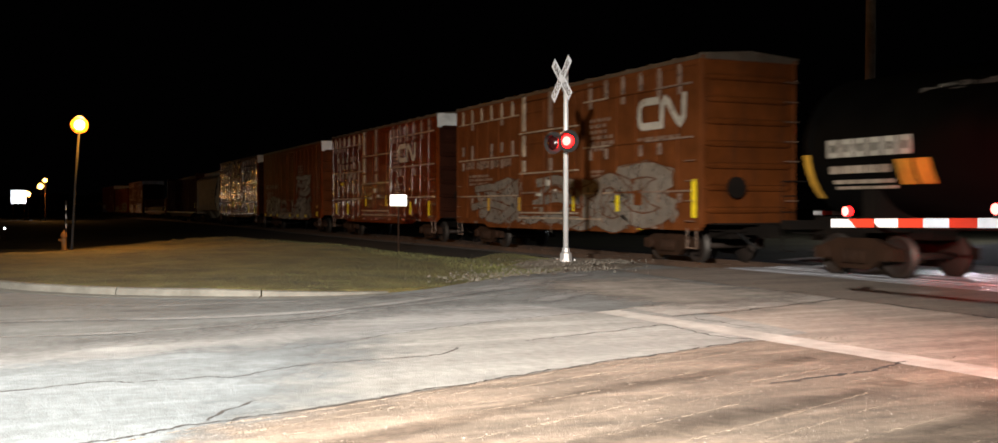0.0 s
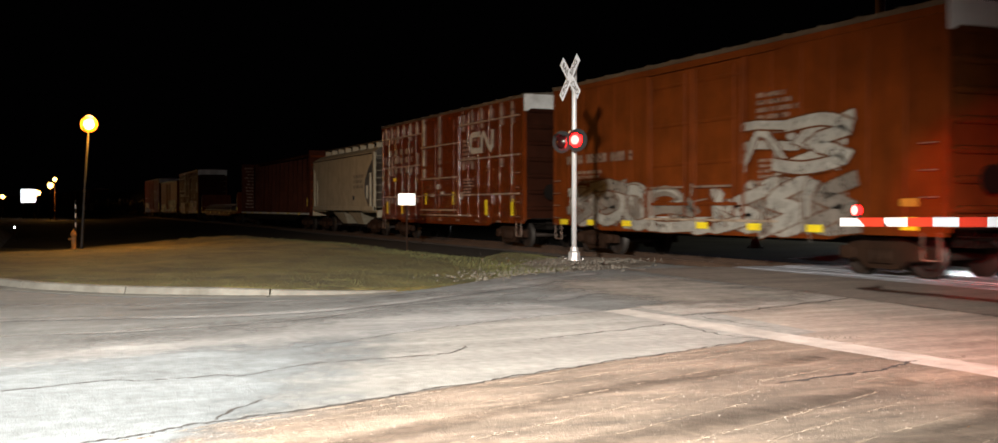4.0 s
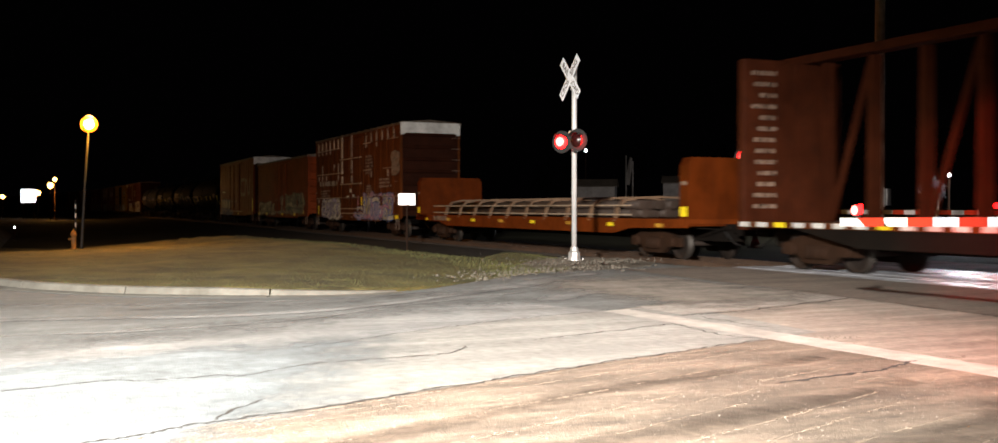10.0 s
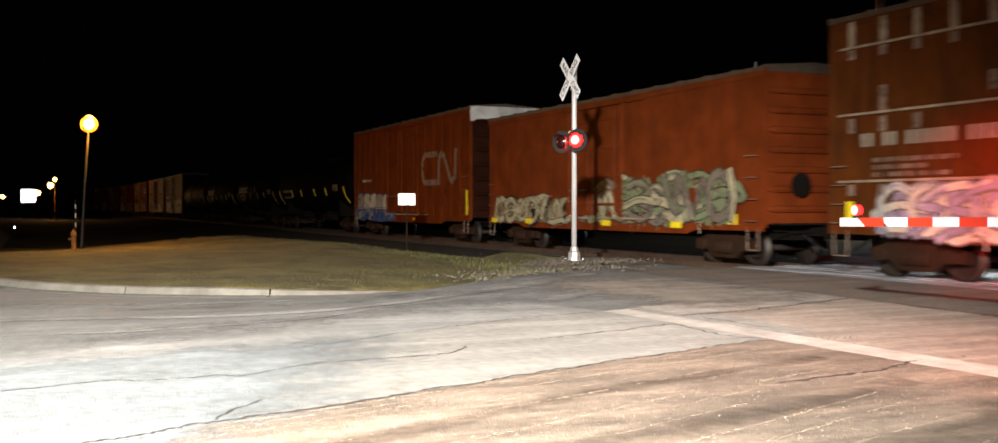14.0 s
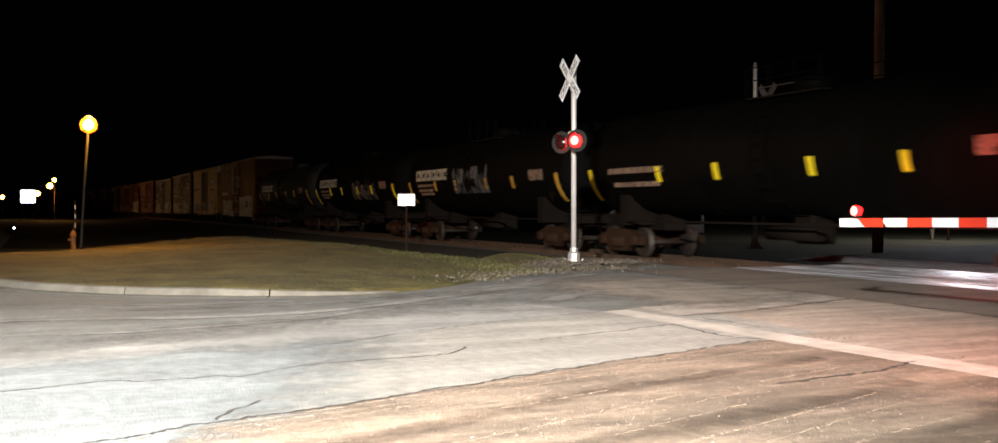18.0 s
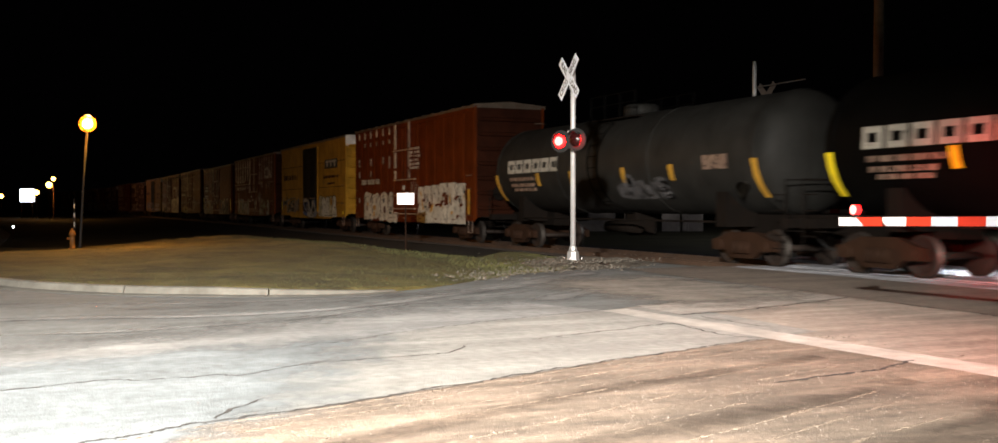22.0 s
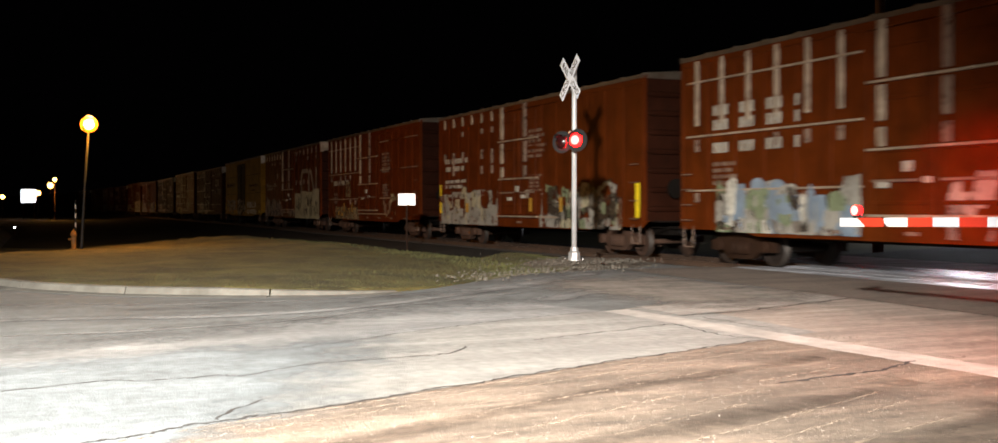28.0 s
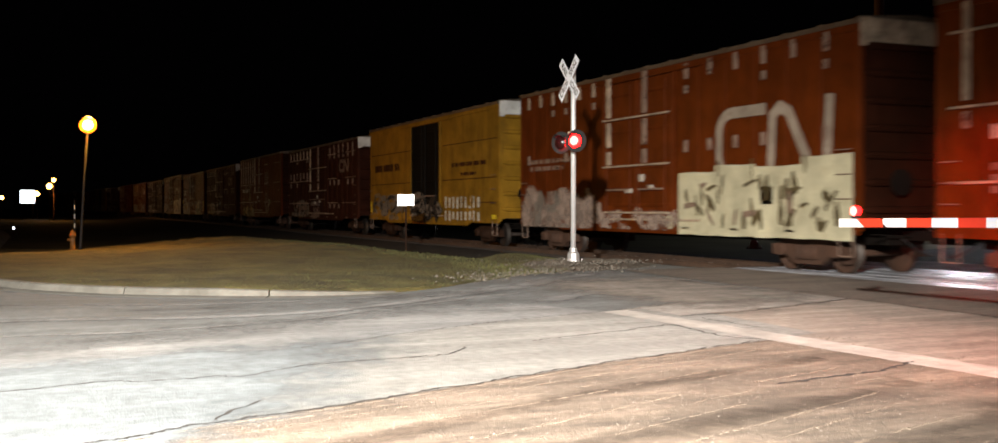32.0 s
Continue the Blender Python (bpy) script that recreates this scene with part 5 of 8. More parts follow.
def add_bogies(car, half, inset=2.0, coupler_reach=0.75, frame_mesh=None):
    for s in (-1, 1):
        x = s * (half - inset)
        b = share("bogie_frame", frame_mesh or BOGIE, car, x)
        for e in (-0.88, 0.88):
            share("wheelset", RUSTY_WHEELSET if frame_mesh is RUSTY_BOGIE else WHEELSET, b, e, 0, 0.42)
        bm = box(bmesh.new(), min(s * (half - 0.4), s * (half + coupler_reach - 0.2)), max(s * (half - 0.4), s * (half + coupler_reach - 0.2)), -0.09, 0.09, 0.72, 0.92)
        box(bm, min(s * (half + coupler_reach - 0.3), s * (half + coupler_reach + 0.12)), max(s * (half + coupler_reach - 0.3), s * (half + coupler_reach + 0.12)), -0.16, 0.16, 0.66, 0.98)
        rod(bm, (s * (half + 0.05), -1.2, 0.85), (s * (half + 0.05), 0.1, 0.80), 0.015, 5)
        part("coupler", bm, M_UNDER, car)
        bm = bmesh.new()
        tube(bm, [((s * (half + coupler_reach * k / 8), -0.3, 0.75 - 0.32 * math.sin(math.pi * k / 16)), (s, 0, -0.5), 0.024) for k in range(9)], 5)
        part("air_hose", bm, M_HOOD, car)


def reflector(car, x, z0, z1, w, mat=None, y=None):
    y = SIDE - 0.034 if y is None else y
    part("reflector", B(x - w / 2, x + w / 2, y - 0.006, y, z0, z1), mat or M_REFLECT, car, "yellow reflective patch" if (mat is None) else "")


def lettering(car, x0, x1, z0, z1, rows, mat, seed, y=None, words=4, name="lettering", group=0):
    """Unreadable writing as rows of plain bars, a bar a character."""
    rnd = random.Random(seed)
    y = SIDE - 0.034 if y is None else y
    bm = bmesh.new()
    h = (z1 - z0) / rows * 0.62
    for r in range(rows):
        z = z1 - (r + 0.5) * (z1 - z0) / rows
        x, k, n = x0, 0, group or rnd.randint(2, 5)
        end = x1 - (x1 - x0) * rnd.uniform(0, 0.35) * (rows > 1)
        while x < end - h * 0.4:
            w = h * rnd.uniform(0.42, 0.72)
            box(bm, x, min(x + w, x1), y - 0.005, y, z - h / 2, z + h / 2)
            x += w + h * 0.22
            k += 1
            if k == n:
                x, k, n = x + h * (1.7 if group else 0.8), 0, group or rnd.randint(2, 6)
    part(name, bm, mat, car, kind="stuff")


def logo_worm(car, x0, x1, z0, z1, mat, w=0.2, y=None, label="pale railway emblem of two bent bands"):
    """The operator's emblem as two bent bands."""
    y = SIDE - 0.036 if y is None else y
    L, H = x1 - x0, z1 - z0
    bm = bmesh.new()
    c = []
    r = H * 0.28
    a0, a1 = x0 + w / 2, x0 + L * 0.46
    c += [(a1, z1 - w / 2)]
    for k in range(7):
        t = math.pi / 2 + math.pi / 2 * k / 6
        c.append((a0 + r + r * math.cos(t), z1 - w / 2 - r + r * math.sin(t)))
    for k in range(7):
        t = math.pi + math.pi / 2 * k / 6
        c.append((a0 + r + r * math.cos(t), z0 + w / 2 + r + r * math.sin(t)))
    c.append((a1, z0 + w / 2))
    ribbon(bm, c, w, y)
    n0, n1 = x0 + L * 0.50, x1 - w / 2
    ribbon(bm, [(n0, z0), (n0 + 0.02 * L, z1 - w * 1.2), (n0 + 0.08 * L, z1 - w / 2), (n0 + 0.15 * L, z1 - w), (n1 - 0.15 * L, z0 + w), (n1 - 0.08 * L, z0 + w / 2), (n1 - 0.02 * L, z0 + w * 1.2), (n1, z1)], w, y)
    part("emblem", bm, mat, car, label)


STROKES = (((0.12, 0.02), (0.10, 0.55), (0.18, 0.98)), ((0.80, 0.0), (0.86, 0.5), (0.74, 1.0)), ((0.02, 0.92), (0.5, 1.0), (0.95, 0.86)), ((0.0, 0.10), (0.45, 0.02), (1.0, 0.12)),
           ((0.1, 0.9), (0.55, 0.98), (0.86, 0.74), (0.5, 0.52), (0.9, 0.26), (0.5, 0.02), (0.08, 0.14)), ((0.04, 0.96), (0.40, 0.18), (0.58, 0.86), (0.98, 0.06)),
           ((0.2, 0.2), (0.14, 0.7), (0.45, 0.95), (0.8, 0.7), (0.78, 0.25), (0.45, 0.05), (0.2, 0.2)), ((-0.05, 0.38), (0.5, 0.55), (1.1, 0.44), (0.95, 0.72)), ((0.9, 0.95), (0.3, 0.6), (0.75, 0.42), (0.1, 0.02)))


def graffiti(car, x0, x1, z0, z1, mats, seed, letters=4, stroke=0.22, fill=True, y=None):
    """Sprayed interlocking strokes that cannot be read: a hazy ground coat, fat bent bands with outlines, thin highlights and drips."""
    rnd = random.Random(seed)
    y = SIDE - 0.036 if y is None else y
    bm = bmesh.new()
    H, lw, last = z1 - z0, (x1 - x0) / letters, len(mats) - 1

    def tag(first, index):
        bm.faces.ensure_lookup_table()
        for f in bm.faces[first:]:
            f.material_index = index

    def band(pts, w, depth, index):
        n0 = len(bm.faces)
        ribbon(bm, pts, w, y - depth, 0.0012)
        tag(n0, index)

    if fill:
        n0 = len(bm.faces)
        cols = letters * 8
        top, bot = [], []
        for i in range(cols + 1):
            x = x0 + (x1 - x0) * i / cols
            e = min(1, i / 3, (cols - i) / 3)
            top.append(bm.verts.new((x, y, z0 + H * (0.30 + 0.42 * e + 0.26 * rnd.random() * e))))
            bot.append(bm.verts.new((x, y, z0 + H * 0.12 * rnd.random() * (2 - e))))
        for i in range(cols):
            bm.faces.new((bot[i], bot[i + 1], top[i + 1], top[i]))
        tag(n0, 0)
    for i in range(letters):
        cx, lift, lean = x0 + i * lw, rnd.uniform(-0.07, 0.07) * H, rnd.uniform(-0.16, 0.22) * lw
        size, wide = rnd.uniform(0.84, 1.06), rnd.uniform(1.15, 1.75)
        fat = min(lw, H) * rnd.uniform(0.15, 0.27)
        for j, line in enumerate(rnd.sample(STROKES, rnd.choice((3, 3, 4)))):
            pts = [(cx + lw * (0.5 + (u - 0.5) * wide) + lean * (v - 0.5) + rnd.uniform(-0.04, 0.04) * lw, z0 + lift + H * (0.06 + 0.86 * v * size) + rnd.uniform(-0.03, 0.03) * H) for u, v in line]
            if len(pts) > 3:
                pts = [tuple(p) for p in smooth_line(pts, 3 * len(pts))]
            d = 0.003 + 0.0022 * (4 * (i % 2) + j)
            band(pts, fat + max(0.05, stroke * 0.34), d, last)
            band(pts, fat, d + 0.0014, 1 + (i + j) % max(1, last - 1) if last > 1 else 0)
            if rnd.random() < 0.6 and last > 1:
                cut = len(pts) // 2
                band([(p[0] - fat * 0.18, p[1] + fat * 0.12) for p in pts[:max(2, cut)]], fat * 0.32, d + 0.0018, rnd.randrange(last))
    for _ in range(letters * 3):
        px, pz, w = rnd.uniform(x0, x1), z0 + H * rnd.uniform(0.0, 0.5), rnd.uniform(0.015, 0.05)
        band([(px, pz), (px + rnd.uniform(-0.02, 0.02), pz - H * rnd.uniform(0.05, 0.2))], w, 0.021, rnd.randrange(len(mats)))
    part("graffiti", bm, mats, car, "sprayed graffiti of interlocking bent bands")


def dome_graffiti(car, x0, x1, z0, z1, mats, seed, letters=4, y=None):
    """A quick two-colour piece: round-topped fat forms side by side with thin dark outlines and short inner dashes."""
    rnd = random.Random(seed)
    y = SIDE - 0.036 if y is None else y
    bm = bmesh.new()
    H, lw = z1 - z0, (x1 - x0) / letters

    def face(pts, depth, index):
        f = bm.faces.new([bm.verts.new((p[0], y - depth, p[1])) for p in pts])
        f.material_index = index

    def band(pts, w, depth, index):
        bm.faces.ensure_lookup_table()
        n0 = len(bm.faces)
        ribbon(bm, pts, w, y - depth, 0.0012)
        bm.faces.ensure_lookup_table()
        for f in bm.faces[n0:]:
            f.material_index = index

    face([(x0 - 0.1 * lw, z0 + 0.02 * H), (x1 + 0.15 * lw, z0), (x1 + 0.1 * lw, z0 + 0.4 * H), (x0 - 0.02 * lw, z0 + 0.45 * H)], 0.0, 0)
    for i in range(letters):
        a, w, h = x0 + i * lw, lw * rnd.uniform(1.0, 1.12), H * rnd.uniform(0.84, 1.0)
        lean = rnd.uniform(-0.04, 0.12) * lw
        ring = [(a + w * (0.5 - 0.5 * math.cos(t)) + lean * (0.6 + 0.4 * math.sin(t)), z0 + h * (0.66 + 0.34 * math.sin(t) ** 0.7)) for t in [math.pi * k / 12 for k in range(13)]]
        d = 0.003 + 0.003 * (i % 2)
        face([(a, z0 + 0.03 * H)] + ring + [(a + w, z0 + 0.03 * H)], d, 0 if i % 3 else 1)
        band([(a, z0 + 0.30 * H)] + ring + [(a + w, z0 + 0.42 * H)], 0.045, d + 0.001, 2)
        for _ in range(rnd.randint(1, 2)):
            px, pz = a + w * rnd.uniform(0.25, 0.7), z0 + H * rnd.uniform(0.12, 0.55)
            band([(px, pz), (px + lw * rnd.uniform(0.08, 0.28), pz + H * rnd.uniform(-0.04, 0.14))], rnd.uniform(0.04, 0.09), 0.008, 2)
    band([(x0 - 0.1 * lw, z0 + 0.1 * H), (x0 + letters * lw * 0.5, z0 + 0.06 * H), (x1 + 0.1 * lw, z0 + 0.1 * H)], 0.03, 0.008, 2)
    part("graffiti", bm, mats, car, "sprayed pale round-topped graffiti with dark outlines")


def block_graffiti(car, x0, x1, z0, z1, mats, seed, letters=4, y=None, flat=False):
    """One solid sprayed panel with a stepped, wavering top, narrow gaps, cut-out slots and drips; no readable letters."""
    rnd = random.Random(seed)
    y = SIDE - 0.042 if y is None else y
    bm = bmesh.new()
    lw, H = (x1 - x0) / letters, z1 - z0

    def face(pts, depth, index):
        f = bm.faces.new([bm.verts.new((p[0], y - depth, p[1])) for p in pts])
        f.material_index = index

    top, bot = [], []
    for i in range(letters):
        lift, dip, lean = rnd.uniform(-0.16, 0.10) * H, rnd.uniform(-0.02, 0.12) * H, rnd.uniform(-0.05, 0.05) * lw
        step = (0.10 * i / letters - 0.10 + rnd.choice((0.02, 0.0, -0.03, -0.05))) * H
        for k in range(9):
            f = k / 8
            edge = min(1, 6 * f, 6 * (1 - f))
            x = x0 + (i + f) * lw
            if flat:
                top.append((x, z1 + step + 0.007 * H * math.sin(f * 5 + i)))
                bot.append((x, z0 + 0.006 * H * math.sin(f * 6 + i * 2)))
            else:
                top.append((x + lean * edge, z1 - 0.16 * H * (1 - edge) + lift + 0.03 * H * math.sin(f * 7 + i * 2.1)))
                bot.append((x, z0 + dip * edge + 0.02 * H * math.sin(f * 9 + i)))
    for a, b, c, d in zip(bot, bot[1:], top[1:], top):
        if b[0] - a[0] > 1e-4:
            face((a, b, c, d), 0, 0)
    for i in range(letters):
        cx = x0 + (i + 0.5) * lw
        if i and not flat:
            g = x0 + i * lw + rnd.uniform(-0.05, 0.05) * lw
            w = rnd.uniform(0.02, 0.05) * lw
            face([(g - w, z1), (g + w, z1), (g + w * 0.5, z0 + H * rnd.uniform(0.25, 0.55)), (g - w * 0.5, z0 + H * 0.3)], 0.005, 1)
        if flat:
            continue
        for _ in range(rnd.randint(2, 3)):
            u, v = cx + rnd.uniform(-0.28, 0.28) * lw, z0 + H * rnd.uniform(0.22, 0.72)
            rw, rh = rnd.uniform(0.06, 0.17) * lw, rnd.uniform(0.04, 0.12) * H
            ring = [(u + rw * rnd.uniform(0.8, 1.15) * math.copysign(abs(math.cos(t)) ** 0.5, math.cos(t)), v + rh * rnd.uniform(0.8, 1.15) * math.copysign(abs(math.sin(t)) ** 0.5, math.sin(t))) for t in [0.3 + 0.6283 * j for j in range(10)]]
            face(ring, 0.008, rnd.choice((1, 2, 2, 3)))
        n0 = len(bm.faces)
        a = (cx - 0.42 * lw, z0 + H * rnd.uniform(0.1, 0.3))
        ribbon(bm, [a, (a[0] + 0.03 * lw, a[1] + 0.5 * H), (cx - 0.2 * lw, z1 - 0.2 * H), (cx + 0.1 * lw, z1 - 0.16 * H)], 0.035, y - 0.011, 0.002)
        bm.faces.ensure_lookup_table()
        for f in bm.faces[n0:]:
            f.material_index = 2
    if flat:
        # short worn slits at all angles and notches from the upper edge
        for _ in range(int(H * (x1 - x0) * 3.4)):
            u, v, t = rnd.uniform(x0 + 0.1, x1 - 0.1), z0 + H * rnd.uniform(0.16, 0.74), rnd.choice((1.57, 1.5, 1.35, 1.75, 0.1, 0.25, 0.8, 2.3))
            r, w = rnd.uniform(0.07, 0.18) * H, rnd.uniform(0.04, 0.085)
            du, dv = r * math.cos(t), r * math.sin(t)
            nu, nv = -w * math.sin(t), w * math.cos(t)
            face([(u - du - nu, v - dv - nv), (u - du * 0.2 - nu * 1.3, v - nv), (u + du - nu * 0.4, v + dv - nv * 0.4), (u + du * 0.8 + nu * 0.6, v + dv + nv * 0.6), (u + nu * 1.2, v + dv * 0.1 + nv), (u - du + nu * 0.5, v - dv + nv)], 0.006 + 0.0002 * rnd.random(), rnd.choice((1, 1, 1, 2, 3)))
        for i in range(1, letters):
            g, w = x0 + (i + rnd.uniform(-0.15, 0.15)) * lw, rnd.uniform(0.03, 0.06)
            face([(g - w, z1 + 0.02), (g + w, z1 + 0.02), (g + w * 0.4, z1 - H * rnd.uniform(0.2, 0.4)), (g - w * 0.6, z1 - 0.2 * H)], 0.005, 1)
    for _ in range(letters * 3):
        x = rnd.uniform(x0, x1)
        face([(x - 0.012, z0 + 0.12 * H), (x + 0.012, z0 + 0.12 * H), (x + 0.006, z0 - rnd.uniform(0.0, 0.08))], 0.003, 0)
    part("graffiti", bm, mats, car, "sprayed block graffiti in one solid coat")


def boxcar(label, lead, trail, top, body, sill=0.72, ribs="posts", door=(0.36, 0.62), door_mat=None, end_white=None, category="boxcar", posts=(0.381, 0.502), plate=0.5, front_plates=True, end_coat=None, bogie=None):
    """A boxcar with ribbed sides, sliding doors, corrugated ends, roof, sills, ladders and bogies."""
    L = (trail - lead) * SPEED
    h = L / 2
    car = tagged(new("boxcar"), label=label, category=category, group="freight train")
    door_mat = door_mat or body
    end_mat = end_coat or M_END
    d0, d1 = -h + door[0] * L, -h + door[1] * L
    eave = top - 0.12
    part("body", B(-h + 0.05, h - 0.05, SIDE, -SIDE, sill + 0.28, eave), body, car)
    # roof: low pitch with cross ribs
    bm = bmesh.new()
    ring = []
    for x in (-h, h):
        ring.append([bm.verts.new((x, y, z)) for y, z in ((-1.50, eave - 0.10), (-1.50, eave), (0, top), (1.50, eave), (1.50, eave - 0.10))])
    for k in range(4):
        bm.faces.new((ring[0][k], ring[1][k], ring[1][k + 1], ring[0][k + 1]))
    bm.faces.new(ring[0]), bm.faces.new(ring[1][::-1])
    bm.faces.new((ring[0][0], ring[0][4], ring[1][4], ring[1][0]))
    part("roof", bm, M_ROOF, car, "weathered steel roof")
    n = 14
    rib = None
    for k in range(n + 1):
        x = -h + L * k / n
        if rib is None:
            bm = bmesh.new()
            for s in (-1, 1):
                bar(bm, (0, s * 1.50, eave + 0.015), (0, 0, top + 0.015), 0.06, 0.03)
            rib = part("roof_rib", bm, M_ROOF, car)
            rib.matrix_basis = pose(x, 0, 0)
        else:
            share("roof_rib", rib.data, car, x)
    part("top_chord", B(-h, h, SIDE - 0.03, SIDE, eave - 0.24, eave - 0.10), body, car)
    # sills: straight with a deeper middle
    bm = bmesh.new()
    pr = [(-h, sill + 0.30), (-h, sill + 0.12), (-h + 2.6, sill + 0.12), (-h + 3.1, sill), (h - 3.1, sill), (h - 2.6, sill + 0.12), (h, sill + 0.12), (h, sill + 0.30)]
    a = [bm.verts.new((x, SIDE - 0.028, z)) for x, z in pr]
    b = [bm.verts.new((x, SIDE + 0.03, z)) for x, z in pr]
    bm.faces.new(a), bm.faces.new(b[::-1])
    for k in range(8):
        bm.faces.new((a[k], b[k], b[(k + 1) % 8], a[(k + 1) % 8]))
    part("side_sill", bm, body, car)
    part("underframe", B(-h + 0.2, h - 0.2, -0.5, 0.5, 0.62, sill + 0.3), M_UNDER, car)
    beam = None
    for k in range(9):
        x = -h + 1.6 + (L - 3.2) * k / 8
        if beam is None:
            beam = part("crossbearer", B(-0.06, 0.06, -1.4, 1.4, sill + 0.12, sill + 0.29), M_UNDER, car)
            beam.matrix_basis = pose(x, 0, 0)
        else:
            share("crossbearer", beam.data, car, x)
    # side stiffeners either side of the door
    post = None
    xs = []
    if ribs:
        for a0, a1, k in ((-h + 0.04, d0, 6), (d1, h - 0.04, 6)):
            xs += [a0 + (a1 - a0) * (i + 0.0) / k for i in range(k + 1)]
        for x in xs:
            if post is None:
                bm = B(-0.05, 0.05, SIDE - 0.024, SIDE + 0.01, sill + 0.3, eave - 0.24, 0.008)
                post = part("side_post", bm, body, car)
                post.matrix_basis = pose(x, 0, 0)
            else:
                share("side_post", post.data, car, x)
    if ribs == "lines":
        for a0, a1 in ((-h + 0.3, d0 - 0.15), (d1 + 0.2, h - 0.35)):
            for z in (top - 0.78, top - 2.12, top - 3.46):
                if a0 < 0 or body is M_OXIDE_NEW:
                    part("side_rail", B(a0, a1, SIDE - 0.055, SIDE, z - 0.024, z + 0.024, 0.006), M_LINE, car)
                else:
                    # the pale painted highlight shows on these rails only in stretches
                    cut = (a0, a0 + (a1 - a0) * (0.30 + 0.08 * math.sin(z * 5)), a0 + (a1 - a0) * (0.62 + 0.1 * math.sin(z * 3)), a1)
                    for e0, e1, coat in zip(cut, cut[1:], (M_LINE, body, M_FAINT)):
                        part("side_rail", B(e0, e1, SIDE - 0.055, SIDE, z - 0.024, z + 0.024, 0.006), coat, car)
    if ribs in ("lines", "plates"):
        # pale plates paint the highlights on the posts, a long one on top and short ones lower down
        rnd = random.Random(int(lead * 10))
        for a0, a1, pale in ((-h + 0.3, d0 - 0.15, M_LINE), (d1 + 0.2, h - 0.35, M_FAINT)):
            for i in range(6 if front_plates or a0 < -h + 1 else 0):
                x = a0 + (a1 - a0) * (i + 0.4) / 6
                rows = [(top - 0.26 - plate, top - 0.26)]
                if plate < 1:
                    rows += [(top - 1.02, top - 0.82), (top - 1.95 - 0.2 * (i % 2), top - 1.6)]
                rows += [(top - 2.5, top - 2.2), (top - 3.75, top - 3.52)]
                for j, (z0, z1) in enumerate(rows):
                    if j and (rnd.random() < 0.42 or (pale is M_FAINT and j == 2 and plate < 1)):
                        continue
                    part("post_plate", B(x - 0.075, x + 0.075, SIDE - 0.05, SIDE, z0, z1, 0.01), pale if j == 0 else M_FAINT, car)
        # door framing: pale posts broken by the rails, and the rails between
        for z in (top - 1.43, top - 2.75, top - 4.04):
            part("door_rail", B(d0 + 0.05, d1 - 0.1, SIDE - 0.13, SIDE - 0.05, z - 0.026, z + 0.026, 0.006), M_LINE, car)
        for u, pale in ((posts[0], M_LINE), (posts[1], M_FAINT)):
            for z0, z1 in ((top - 1.36, top - 0.24), (top - 2.2, top - 1.5), (top - 2.7, top - 2.32)):
                part("door_stile", B(-h + u * L - 0.1, -h + u * L + 0.1, SIDE - 0.12, SIDE - 0.05, z0, z1, 0.012), pale, car)
        for u, z0, z1, w in ((0.49, top - 3.2, top - 3.0, 0.22), (0.45, top - 3.5, top - 3.38, 0.3), (0.52, top - 3.42, top - 3.3, 0.2)):
            part("notice_plate", B(-h + u * L - w / 2, -h + u * L + w / 2, SIDE - 0.11, SIDE - 0.05, z0, z1, 0.005), M_WHITE, car)
        for k in range(7):
            x = -h + L * (0.12 + 0.125 * k)
            part("sill_bracket", B(x - 0.16, x + 0.16, SIDE - 0.05, SIDE - 0.02, sill + 0.13, sill + 0.2, 0.008), M_FAINT, car)
    # doors with tracks, bars and handles
    dw = (d1 - d0) / 2
    for i in range(2):
        x0, x1 = d0 + dw * i + 0.02, d0 + dw * (i + 1) - 0.02
        dr = part("door", B(x0, x1, SIDE - 0.05, SIDE, sill + 0.42, eave - 0.3, 0.015), door_mat, car)
        for k in range(4):
            z = sill + 0.75 + (eave - sill - 1.4) * k / 3
            part("door_rib", B(x0 + 0.1, x1 - 0.1, SIDE - 0.075, SIDE - 0.05, z - 0.04, z + 0.04, 0.01), door_mat, dr)
        bm = bmesh.new()
        for xx in (x0 + 0.22, x1 - 0.22):
            rod(bm, (xx, SIDE - 0.10, sill + 0.45), (xx, SIDE - 0.10, eave - 0.4), 0.02, 6)
        part("lock_rod", bm, door_mat, dr)
        part("door_handle", B(x0 + 0.2, x1 - 0.3, SIDE - 0.13, SIDE - 0.10, sill + 1.15, sill + 1.2), M_FAINT, dr)
    part("door_track", B(d0 - 0.1, d1 + 1.3, SIDE - 0.08, SIDE, sill + 0.33, sill + 0.38), M_LINE, car)
    part("door_track", B(d0 - 0.1, d1 + 1.3, SIDE - 0.08, SIDE, eave - 0.28, eave - 0.22), body, car)
    for x in (d0 - 0.06, d1 + 0.06):
        part("door_post", B(x - 0.06, x + 0.06, SIDE - 0.06, SIDE, sill + 0.35, eave - 0.2, 0.01), body, car)
